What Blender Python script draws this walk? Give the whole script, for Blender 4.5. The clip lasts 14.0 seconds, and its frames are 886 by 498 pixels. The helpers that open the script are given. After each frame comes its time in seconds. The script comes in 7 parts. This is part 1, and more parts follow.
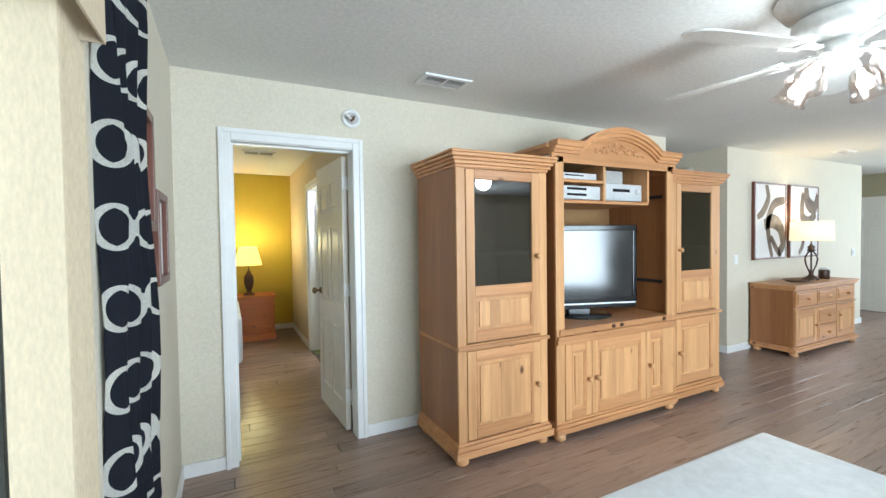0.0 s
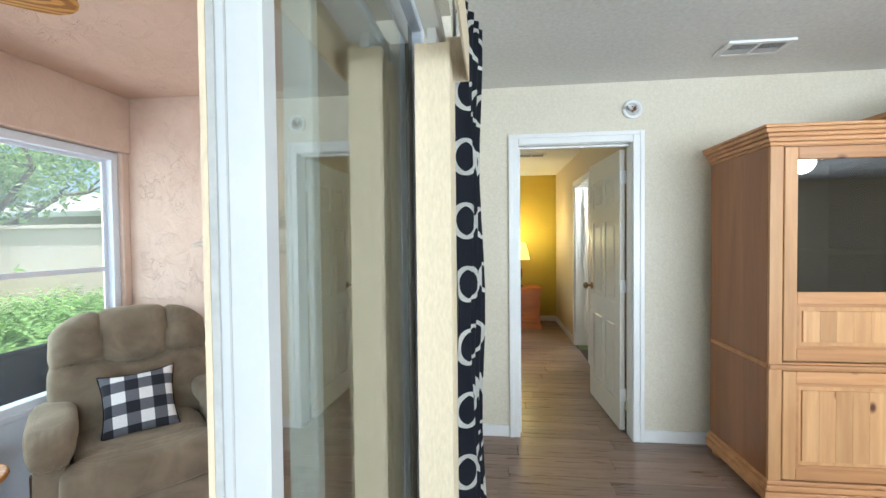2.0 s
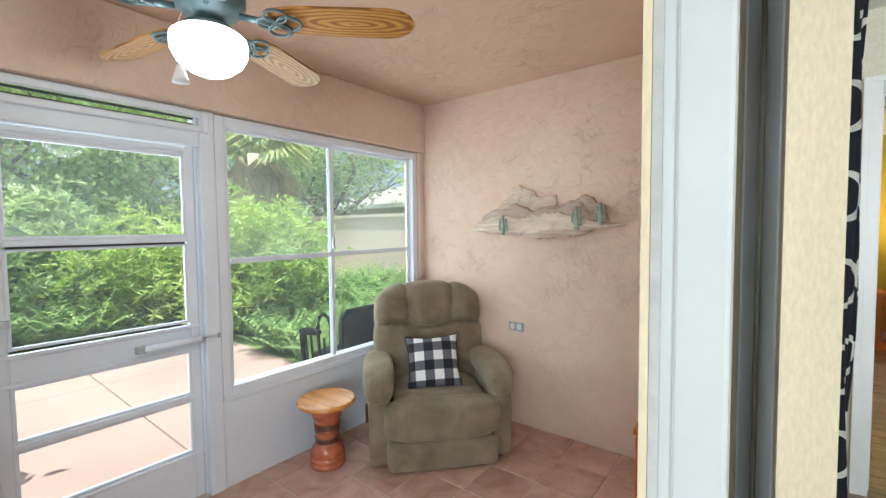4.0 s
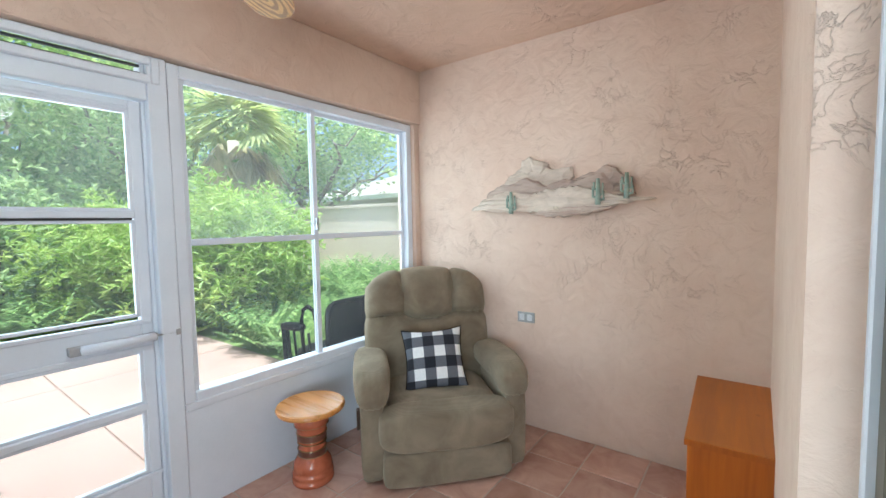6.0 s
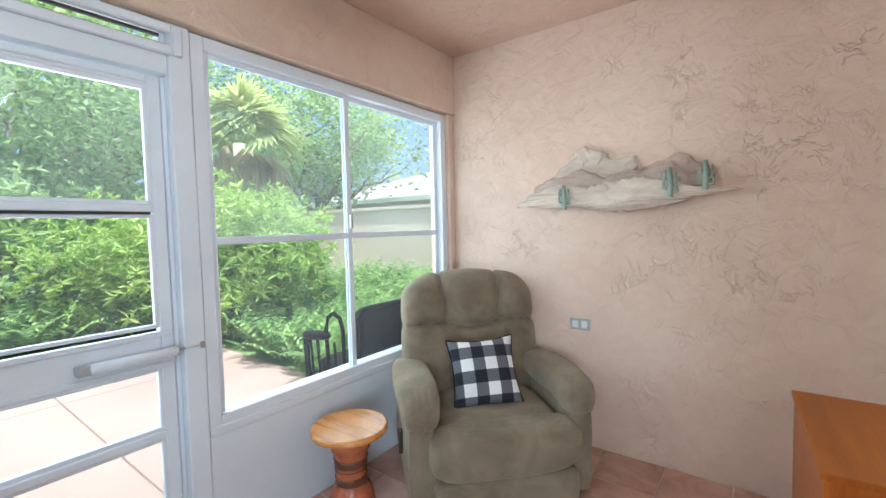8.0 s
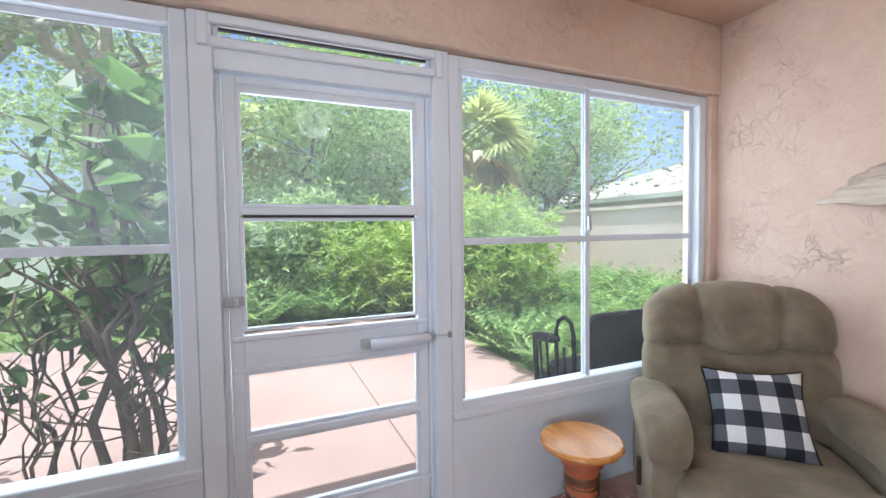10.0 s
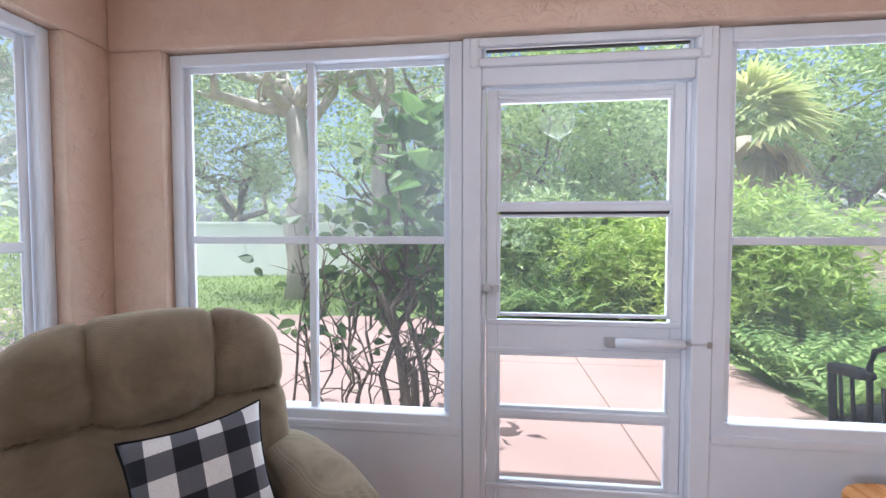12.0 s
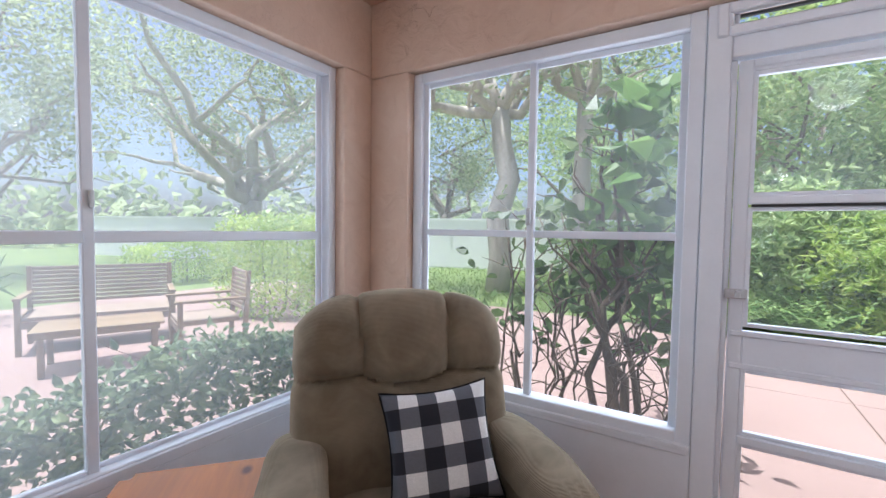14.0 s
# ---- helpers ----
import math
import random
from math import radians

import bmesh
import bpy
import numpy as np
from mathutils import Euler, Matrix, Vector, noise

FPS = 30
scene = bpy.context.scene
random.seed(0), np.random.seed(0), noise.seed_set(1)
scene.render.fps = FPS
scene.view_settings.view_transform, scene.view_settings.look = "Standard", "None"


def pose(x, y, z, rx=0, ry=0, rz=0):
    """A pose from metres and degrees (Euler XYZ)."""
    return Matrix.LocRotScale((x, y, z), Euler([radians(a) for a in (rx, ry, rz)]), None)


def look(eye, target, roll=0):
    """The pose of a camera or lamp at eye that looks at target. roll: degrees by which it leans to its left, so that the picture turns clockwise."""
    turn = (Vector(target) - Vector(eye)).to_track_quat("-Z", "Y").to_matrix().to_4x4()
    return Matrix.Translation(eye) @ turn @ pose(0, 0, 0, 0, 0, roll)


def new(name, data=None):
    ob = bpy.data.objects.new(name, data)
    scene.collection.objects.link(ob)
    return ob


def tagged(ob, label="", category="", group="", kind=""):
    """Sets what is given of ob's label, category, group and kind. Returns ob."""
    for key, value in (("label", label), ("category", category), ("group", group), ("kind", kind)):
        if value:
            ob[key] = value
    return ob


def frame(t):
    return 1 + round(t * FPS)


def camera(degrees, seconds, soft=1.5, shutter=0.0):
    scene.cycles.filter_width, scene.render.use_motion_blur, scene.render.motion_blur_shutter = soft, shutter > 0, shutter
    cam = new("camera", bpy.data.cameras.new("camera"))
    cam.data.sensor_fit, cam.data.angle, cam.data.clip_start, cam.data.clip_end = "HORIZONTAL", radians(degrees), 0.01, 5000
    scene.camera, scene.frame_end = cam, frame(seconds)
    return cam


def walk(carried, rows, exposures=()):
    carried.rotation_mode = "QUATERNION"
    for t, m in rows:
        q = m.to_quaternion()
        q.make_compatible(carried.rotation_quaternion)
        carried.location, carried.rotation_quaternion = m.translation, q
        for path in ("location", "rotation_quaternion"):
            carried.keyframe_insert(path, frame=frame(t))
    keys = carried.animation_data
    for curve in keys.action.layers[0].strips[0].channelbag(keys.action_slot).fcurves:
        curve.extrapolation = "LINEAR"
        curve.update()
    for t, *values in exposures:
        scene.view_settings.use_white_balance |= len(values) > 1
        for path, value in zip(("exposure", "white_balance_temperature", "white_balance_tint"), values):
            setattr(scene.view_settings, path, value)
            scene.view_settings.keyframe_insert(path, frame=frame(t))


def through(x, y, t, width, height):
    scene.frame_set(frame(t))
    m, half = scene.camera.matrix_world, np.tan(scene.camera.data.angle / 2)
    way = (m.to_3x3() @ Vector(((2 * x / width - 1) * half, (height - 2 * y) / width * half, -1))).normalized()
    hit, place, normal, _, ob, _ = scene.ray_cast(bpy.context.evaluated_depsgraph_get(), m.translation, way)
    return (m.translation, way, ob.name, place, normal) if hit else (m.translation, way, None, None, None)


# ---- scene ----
cam = camera(92.5, 14.0)
PATH = [
    (0, (-0.005, 0.195, 1.42), (0.901, 1.977, 1.367), -0.8),
    (0.5, (-0.055, 0.19, 1.415), (0.62, 2.072, 1.367), -0.8),
    (1, (-0.094, 0.173, 1.405), (0.302, 2.133, 1.363), -0.7),
    (1.5, (-0.116, 0.153, 1.394), (-0.035, 2.151, 1.354), -0.6),
    (2, (-0.168, 0.134, 1.402), (-0.392, 2.121, 1.353), -0.6),
    (2.5, (-0.205, 0.125, 1.412), (-0.736, 2.052, 1.345), -0.5),
    (3, (-0.238, 0.124, 1.408), (-1.046, 1.952, 1.331), -0.5),
    (3.5, (-0.286, 0.123, 1.391), (-1.335, 1.824, 1.306), -0.6),
    (4, (-0.363, 0.144, 1.395), (-1.6, 1.713, 1.295), -0.6),
    (4.2, (-0.392, 0.17, 1.396), (-1.69, 1.688, 1.292), -0.5),
    (6.5, (-0.766, 0.437, 1.261), (-1.894, 2.083, 1.132), -1.2),
    (7, (-0.872, 0.454, 1.248), (-1.95, 2.134, 1.13), -1.3),
    (9.3, (-1.164, 0.462, 1.262), (-2.768, 1.654, 1.173), -1.1),
    (9.5, (-1.155, 0.46, 1.264), (-2.831, 1.547, 1.175), -1.0),
    (10, (-1.139, 0.458, 1.261), (-2.972, 1.255, 1.175), -0.8),
    (10.5, (-1.121, 0.441, 1.264), (-3.051, 0.957, 1.171), -0.6),
    (11, (-1.102, 0.413, 1.258), (-3.084, 0.669, 1.171), -0.5),
    (11.5, (-1.09, 0.394, 1.251), (-3.089, 0.401, 1.169), -0.3),
    (12, (-1.081, 0.37, 1.24), (-3.067, 0.143, 1.166), -0.0),
    (12.5, (-1.074, 0.349, 1.238), (-3.02, -0.106, 1.158), 0.2),
    (13, (-1.052, 0.324, 1.243), (-2.934, -0.347, 1.154), 0.4),
    (13.5, (-1.033, 0.293, 1.222), (-2.83, -0.581, 1.142), 0.6),
    (14, (-1.023, 0.286, 1.226), (-2.711, -0.782, 1.133), 0.8),
]
walk(cam, [(t, look(eye, target, roll)) for t, eye, target, roll in PATH],
     [(0.0, 1.06, 5400, 0), (1.5, 1.10, 5350, 1), (3.0, 0.90, 5900, 2), (4.2, 0.81, 5850, 1), (7.0, 0.99, 5400, 0), (9.5, 0.75, 5600, 5), (11.0, 0.81, 5600, 13), (14.0, 0.61, 5640, 14)])

# ---- light ----
world = bpy.data.worlds.new("sky")
scene.world = world
world.use_nodes = True
wn, wl = world.node_tree.nodes, world.node_tree.links
sky = wn.new("ShaderNodeTexSky")
sky.sky_type = "NISHITA"
sky.sun_disc = False
SUN_EL, SUN_AZ = radians(80), radians(126)      # azimuth clockwise from +y
sky.sun_elevation, sky.sun_rotation = SUN_EL, SUN_AZ
sky.air_density, sky.dust_density, sky.ozone_density = 0.8, 4.0, 0.6
wl.new(sky.outputs["Color"], wn["Background"].inputs["Color"])
wn["Background"].inputs["Strength"].default_value = 0.15
sun = new("sun", bpy.data.lights.new("sun", "SUN"))
sun.data.energy, sun.data.angle, sun.data.color = 5.0, radians(0.5), (1.0, 0.95, 0.86)
sun_dir = Vector((math.sin(SUN_AZ) * math.cos(SUN_EL), math.cos(SUN_AZ) * math.cos(SUN_EL), math.sin(SUN_EL)))
sun.matrix_world = look(sun_dir * 30, (0, 0, 0))


def area_lamp(name, eye, target, w, h, watts, color=(1, 1, 1)):
    lamp = new(name, bpy.data.lights.new(name, "AREA"))
    lamp.data.shape, lamp.data.size, lamp.data.size_y = "RECTANGLE", w, h
    lamp.data.energy, lamp.data.color = watts, color
    lamp.matrix_world = look(eye, target)
    return lamp


def bulb(name, at, watts, color, radius=0.05):
    lamp = new(name, bpy.data.lights.new(name, "POINT"))
    lamp.data.energy, lamp.data.color, lamp.data.shadow_soft_size = watts * 0.82, color, radius
    lamp.location = at
    return lamp


# sky light through the sunroom's windows and door, and through the living room's garden window
area_lamp("skylight_west", (-3.36, 0.9, 1.25), (0, 0.9, 1.05), 4.2, 1.7, 38, (0.97, 0.98, 1.0))
area_lamp("skylight_south", (-1.6, -1.75, 1.25), (-1.6, 2, 1.05), 2.2, 1.6, 10, (0.97, 0.98, 1.0))
area_lamp("skylight_living", (2.6, -3.93, 1.25), (2.6, 2, 1.1), 3.6, 2.0, 174, (0.97, 0.98, 1.0))
# added fill lamp at an unseen opening in the east wall
area_lamp("foyer_fill", (10.1, 1.0, 1.6), (6, 1.6, 1.2), 1.6, 1.6, 39, (0.97, 0.98, 1.0))


# ---- materials ----
def nodes_of(name):
    m = bpy.data.materials.new(name)
    m.use_nodes = True
    t = m.node_tree
    return m, t.nodes, t.links, t.nodes["Principled BSDF"]


def ramp(nodes, links, src, c1, c2, lo=0.35, hi=0.65):
    r = nodes.new("ShaderNodeValToRGB")
    r.color_ramp.elements[0].position, r.color_ramp.elements[1].position = lo, hi
    r.color_ramp.elements[0].color, r.color_ramp.elements[1].color = (*c1, 1), (*c2, 1)
    links.new(src, r.inputs["Fac"])
    return r


def mapped(nodes, links, stretch=(1, 1, 1), shift=0.0):
    co = nodes.new("ShaderNodeTexCoord")
    mp = nodes.new("ShaderNodeMapping")
    mp.inputs["Scale"].default_value = stretch
    if shift:
        info = nodes.new("ShaderNodeObjectInfo")
        mul = nodes.new("ShaderNodeMath")
        mul.operation = "MULTIPLY"
        mul.inputs[1].default_value = shift
        links.new(info.outputs["Random"], mul.inputs[0])
        links.new(mul.outputs[0], mp.inputs["Location"])
    links.new(co.outputs["Object"], mp.inputs["Vector"])
    return mp.outputs["Vector"]


def noise_tex(nodes, links, vec, scale, detail=4, rough=0.6, distort=0.0):
    n = nodes.new("ShaderNodeTexNoise")
    n.inputs["Scale"].default_value, n.inputs["Detail"].default_value = scale, detail
    n.inputs["Roughness"].default_value, n.inputs["Distortion"].default_value = rough, distort
    links.new(vec, n.inputs["Vector"])
    return n


def mix(nodes, links, a, b, fac, mode="MIX"):
    m = nodes.new("ShaderNodeMix")
    m.data_type, m.blend_type = "RGBA", mode
    for sock, v in ((m.inputs[6], a), (m.inputs[7], b), (m.inputs[0], fac)):
        if isinstance(v, (int, float)):
            sock.default_value = v
        elif isinstance(v, tuple):
            sock.default_value = (*v, 1)
        else:
            links.new(v, sock)
    return m.outputs[2]


def bump(nodes, links, bsdf, height, strength, distance):
    b = nodes.new("ShaderNodeBump")
    b.inputs["Strength"].default_value, b.inputs["Distance"].default_value = strength, distance
    links.new(height, b.inputs["Height"])
    links.new(b.outputs["Normal"], bsdf.inputs["Normal"])


def surf(name, c1, c2, scale=3.0, rough=0.6, fine=60.0, strength=0.2, depth=0.003, metal=0.0, stretch=(1, 1, 1), shift=0.0, sheen=0.0, spec=0.5, mottle=1.0):
    """Two colours mixed by a broad noise, with a fine relief and uneven gloss."""
    m, n, l, b = nodes_of(name)
    vec = mapped(n, l, stretch, shift)
    big = noise_tex(n, l, vec, scale, 3)
    small = noise_tex(n, l, vec, fine, 5, 0.65)
    col = ramp(n, l, big.outputs["Fac"], c1, c2)
    grain = ramp(n, l, small.outputs["Fac"], (1 - 0.12 * mottle,) * 3, (1 + 0.06 * mottle,) * 3, 0.3, 0.7)
    l.new(mix(n, l, col.outputs["Color"], grain.outputs["Color"], 1.0, "MULTIPLY"), b.inputs["Base Color"])
    rr = n.new("ShaderNodeMapRange")
    rr.inputs["To Min"].default_value, rr.inputs["To Max"].default_value = max(rough - 0.08, 0.03), min(rough + 0.08, 1)
    l.new(big.outputs["Fac"], rr.inputs["Value"])
    l.new(rr.outputs[0], b.inputs["Roughness"])
    b.inputs["Metallic"].default_value = metal
    b.inputs["Sheen Weight"].default_value = sheen
    b.inputs["Specular IOR Level"].default_value = spec
    if strength:
        bump(n, l, b, small.outputs["Fac"], strength, depth)
    return m


def wood(name, light, dark, knot, axis=2, rough=0.4, knots=True, band=0.09):
    """Pine or oak: fibres along one axis, glued boards of differing tone, dark knots."""
    m, n, l, b = nodes_of(name)
    st = [1.0, 1.0, 1.0]
    st[axis] = 0.07
    vec = mapped(n, l, tuple(st), 7.0)
    fib = noise_tex(n, l, vec, 34, 6, 0.65, 0.6)
    broad = noise_tex(n, l, vec, 8, 2, 0.5, 1.2)
    col = ramp(n, l, fib.outputs["Fac"], dark, light, 0.22, 0.72)
    tone = ramp(n, l, broad.outputs["Fac"], (0.74, 0.68, 0.6), (1.08, 1.05, 1.0), 0.35, 0.65)
    out = mix(n, l, col.outputs["Color"], tone.outputs["Color"], 0.6, "MULTIPLY")
    each = n.new("ShaderNodeObjectInfo")
    board = ramp(n, l, each.outputs["Random"], (0.84, 0.79, 0.73), (1.08, 1.07, 1.05), 0.0, 1.0)
    out = mix(n, l, out, board.outputs["Color"], 0.8, "MULTIPLY")
    if knots:
        st[axis] = 0.62
        kv = mapped(n, l, tuple(st), 7.0)
        vor = n.new("ShaderNodeTexVoronoi")
        vor.inputs["Scale"].default_value = 4.6
        l.new(kv, vor.inputs["Vector"])
        kr = ramp(n, l, vor.outputs["Distance"], (1, 1, 1), (0, 0, 0), 0.055, 0.11)
        out = mix(n, l, out, knot, kr.outputs["Color"])
    l.new(out, b.inputs["Base Color"])
    rr = n.new("ShaderNodeMapRange")
    rr.inputs["To Min"].default_value, rr.inputs["To Max"].default_value = rough - 0.06, rough + 0.12
    l.new(fib.outputs["Fac"], rr.inputs["Value"])
    l.new(rr.outputs[0], b.inputs["Roughness"])
    bump(n, l, b, fib.outputs["Fac"], 0.12, 0.002)
    return m


def stucco(name, c1, c2, size=1.0):
    """Hand-trowelled plaster: broad patches, trowel ridges and fine sand."""
    m, n, l, b = nodes_of(name)
    vec = mapped(n, l)
    big = noise_tex(n, l, vec, 1.3, 3)
    mid = noise_tex(n, l, vec, 9 * size, 5, 0.62, 1.0)
    vor = n.new("ShaderNodeTexVoronoi")
    vor.feature = "DISTANCE_TO_EDGE"
    vor.inputs["Scale"].default_value = 5.5 * size
    wob = n.new("ShaderNodeMixRGB")
    wob.blend_type = "ADD"
    wob.inputs["Fac"].default_value = 0.35
    l.new(vec, wob.inputs[1])
    l.new(mid.outputs["Color"], wob.inputs[2])
    l.new(wob.outputs[0], vor.inputs["Vector"])
    ridge = ramp(n, l, vor.outputs["Distance"], (1, 1, 1), (0, 0, 0), 0.0, 0.035)
    patch = noise_tex(n, l, vec, 3.4, 3)
    keep = ramp(n, l, patch.outputs["Fac"], (0, 0, 0), (0.8, 0.8, 0.8), 0.46, 0.66)
    ridge2 = mix(n, l, (0, 0, 0), ridge.outputs["Color"], keep.outputs["Color"])
    fine = noise_tex(n, l, vec, 120, 3)
    h1 = mix(n, l, mid.outputs["Fac"], ridge2, 0.35, "ADD")
    h2 = mix(n, l, h1, fine.outputs["Fac"], 0.08, "ADD")
    col = ramp(n, l, mix(n, l, big.outputs["Fac"], mid.outputs["Fac"], 0.4), c1, c2, 0.38, 0.62)
    l.new(mix(n, l, col.outputs["Color"], (0.72, 0.62, 0.55), mix(n, l, (0, 0, 0), ridge2, 0.22)), b.inputs["Base Color"])
    b.inputs["Roughness"].default_value = 0.85
    bump(n, l, b, h2, 0.9, 0.013)
    return m


def glass(name, tint=(1, 1, 1), rough=0.0, haze=0.0, haze_scale=2.0, shine=0.03):
    """Window pane: clear, with a mirror coat, and here and there a film of dust; haze also stands in for sun glare."""
    m, n, l, b = nodes_of(name)
    n.remove(b)
    out = n["Material Output"]
    tr = n.new("ShaderNodeBsdfTransparent")
    tr.inputs["Color"].default_value = (*tint, 1)
    gl = n.new("ShaderNodeBsdfGlossy")
    gl.inputs["Roughness"].default_value = rough
    lw_ = n.new("ShaderNodeLayerWeight")
    pw = n.new("ShaderNodeMath")
    pw.operation = "POWER"
    pw.inputs[1].default_value = 4.0
    l.new(lw_.outputs["Facing"], pw.inputs[0])
    fr = n.new("ShaderNodeMath")
    fr.operation = "MULTIPLY_ADD"
    fr.inputs[1].default_value, fr.inputs[2].default_value = 0.7, shine
    l.new(pw.outputs[0], fr.inputs[0])
    mx = n.new("ShaderNodeMixShader")
    l.new(fr.outputs[0], mx.inputs[0])
    l.new(tr.outputs[0], mx.inputs[1])
    l.new(gl.outputs[0], mx.inputs[2])
    last = mx.outputs[0]
    if haze:
        df = n.new("ShaderNodeBsdfTranslucent")
        df.inputs["Color"].default_value = (0.9, 0.93, 0.95, 1)
        nz = noise_tex(n, l, mapped(n, l, (1, 1, 0.6)), haze_scale, 3)
        mr = n.new("ShaderNodeMapRange")
        mr.inputs["From Min"].default_value, mr.inputs["From Max"].default_value = 0.3, 0.7
        mr.inputs["To Min"].default_value, mr.inputs["To Max"].default_value = haze * 0.4, haze
        l.new(nz.outputs["Fac"], mr.inputs["Value"])
        m2 = n.new("ShaderNodeMixShader")
        l.new(mr.outputs[0], m2.inputs[0])
        l.new(last, m2.inputs[1])
        l.new(df.outputs[0], m2.inputs[2])
        last = m2.outputs[0]
    l.new(last, out.inputs["Surface"])
    return m


def glow(name, color, strength):
    m, n, l, b = nodes_of(name)
    b.inputs["Base Color"].default_value = (*color, 1)
    b.inputs["Emission Color"].default_value = (*color, 1)
    b.inputs["Emission Strength"].default_value = strength
    b.inputs["Roughness"].default_value = 0.3
    return m


M_WALL = surf("cream_wall_paint", (0.69, 0.635, 0.515), (0.73, 0.675, 0.555), 0.8, 0.75, 90, 0.12, 0.002)
M_CEIL = surf("knockdown_ceiling", (0.78, 0.775, 0.75), (0.83, 0.825, 0.80), 1.0, 0.9, 45, 0.5, 0.006)
M_TRIM = surf("white_trim_paint", (0.80, 0.80, 0.79), (0.84, 0.84, 0.83), 3, 0.35, 40, 0.04, 0.001, mottle=0.2)
M_OCHRE = surf("ochre_wall_paint", (0.46, 0.35, 0.035), (0.50, 0.38, 0.045), 0.9, 0.75, 90, 0.12, 0.002)
M_TAN = surf("tan_wall_paint", (0.60, 0.50, 0.33), (0.64, 0.53, 0.36), 0.9, 0.75, 90, 0.12, 0.002)
M_OLIVE = surf("olive_wall_paint", (0.40, 0.36, 0.24), (0.43, 0.39, 0.26), 0.9, 0.8, 90, 0.12, 0.002)
M_STUCCO = stucco("peach_stucco", (0.635, 0.475, 0.378), (0.71, 0.56, 0.458))
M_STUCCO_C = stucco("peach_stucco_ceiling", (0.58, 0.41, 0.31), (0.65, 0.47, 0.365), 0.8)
M_ALU = surf("white_painted_aluminium", (0.68, 0.725, 0.80), (0.74, 0.785, 0.86), 2.5, 0.4, 70, 0.02, 0.001, mottle=0.15)
M_ALU_GREY = surf("dull_aluminium", (0.42, 0.43, 0.45), (0.5, 0.51, 0.53), 3, 0.4, 80, 0.08, 0.001, 0.6)
M_DARK = surf("dark_rubber", (0.02, 0.02, 0.022), (0.03, 0.03, 0.03), 5, 0.6, 60, 0.1)
# haze values set the milky veil of sun glare on dusty panes
M_GLASS = glass("window_glass", (0.97, 0.99, 0.98), 0.0, 0.048, 1.3, 0.014)
M_GLASS_LOW = glass("clean_window_glass", (0.97, 0.99, 0.98), 0.0, 0.016, 1.3, 0.014)
M_GLASS_S = glass("dusty_glare_window_glass", (0.96, 0.98, 0.97), 0.0, 0.14, 1.2, 0.014)
M_SLIDER = glass("sliding_door_glass", (0.82, 0.85, 0.80), 0.0, 0.0, 2.0, 0.24)
M_GROUT = surf("pale_grout", (0.52, 0.44, 0.38), (0.60, 0.51, 0.45), 4, 0.9, 80, 0.2)
M_SUBFLOOR = surf("dark_plank_seam", (0.05, 0.038, 0.03), (0.07, 0.05, 0.04), 4, 0.7, 60, 0.1)


# ---- mesh helpers ----
def link_mesh(name, bm, material, smooth=False):
    me = bpy.data.meshes.new(name)
    bm.normal_update()
    bm.to_mesh(me)
    bm.free()
    if material is not None:
        me.materials.append(material)
    if smooth:
        me.polygons.foreach_set("use_smooth", [True] * len(me.polygons))
    return me


def part(name, bm, material, parent=None, label="", smooth=False, at=None):
    ob = new(name, link_mesh(name, bm, material, smooth))
    if parent is not None:
        ob.parent = parent
    if at is not None:
        ob.matrix_local = at
    if label:
        ob["label"] = label
    return ob


def thing(name, label, category, at=(0, 0, 0), turn=0.0, group="", kind=""):
    ob = new(name)
    ob.empty_display_size = 0.1
    ob.matrix_world = pose(*at, 0, 0, turn)
    return tagged(ob, label, category, group, kind)


def cuboid(bm, x0, y0, z0, x1, y1, z1, bev=0.0, seg=2):
    made = bmesh.ops.create_cube(bm, size=1.0, matrix=Matrix.LocRotScale(((x0 + x1) / 2, (y0 + y1) / 2, (z0 + z1) / 2), None, (abs(x1 - x0), abs(y1 - y0), abs(z1 - z0))))
    if bev:
        edges = list({e for v in made["verts"] for e in v.link_edges})
        bmesh.ops.bevel(bm, geom=edges, offset=bev, offset_type="OFFSET", segments=seg, profile=0.6, affect="EDGES")
    return bm


def boxes(*rows, bev=0.0, seg=2):
    bm = bmesh.new()
    for r in rows:
        cuboid(bm, *r, bev=bev, seg=seg)
    return bm


def lathe(profile, seg=32, axis="z", bm=None, at=(0, 0, 0)):
    """A turned body from (radius, height) pairs."""
    bm = bm or bmesh.new()
    rings = []
    for r, h in profile:
        ring = []
        for i in range(seg):
            a = 2 * math.pi * i / seg
            p = (r * math.cos(a), r * math.sin(a), h)
            if axis == "y":
                p = (p[0], p[2], p[1])
            elif axis == "x":
                p = (p[2], p[0], p[1])
            ring.append(bm.verts.new((p[0] + at[0], p[1] + at[1], p[2] + at[2])))
        rings.append(ring)
    for a, b in zip(rings, rings[1:]):
        for i in range(seg):
            bm.faces.new((a[i], a[(i + 1) % seg], b[(i + 1) % seg], b[i]))
    bm.faces.new(rings[0][::-1])
    bm.faces.new(rings[-1])
    bmesh.ops.recalc_face_normals(bm, faces=bm.faces[:])
    return bm


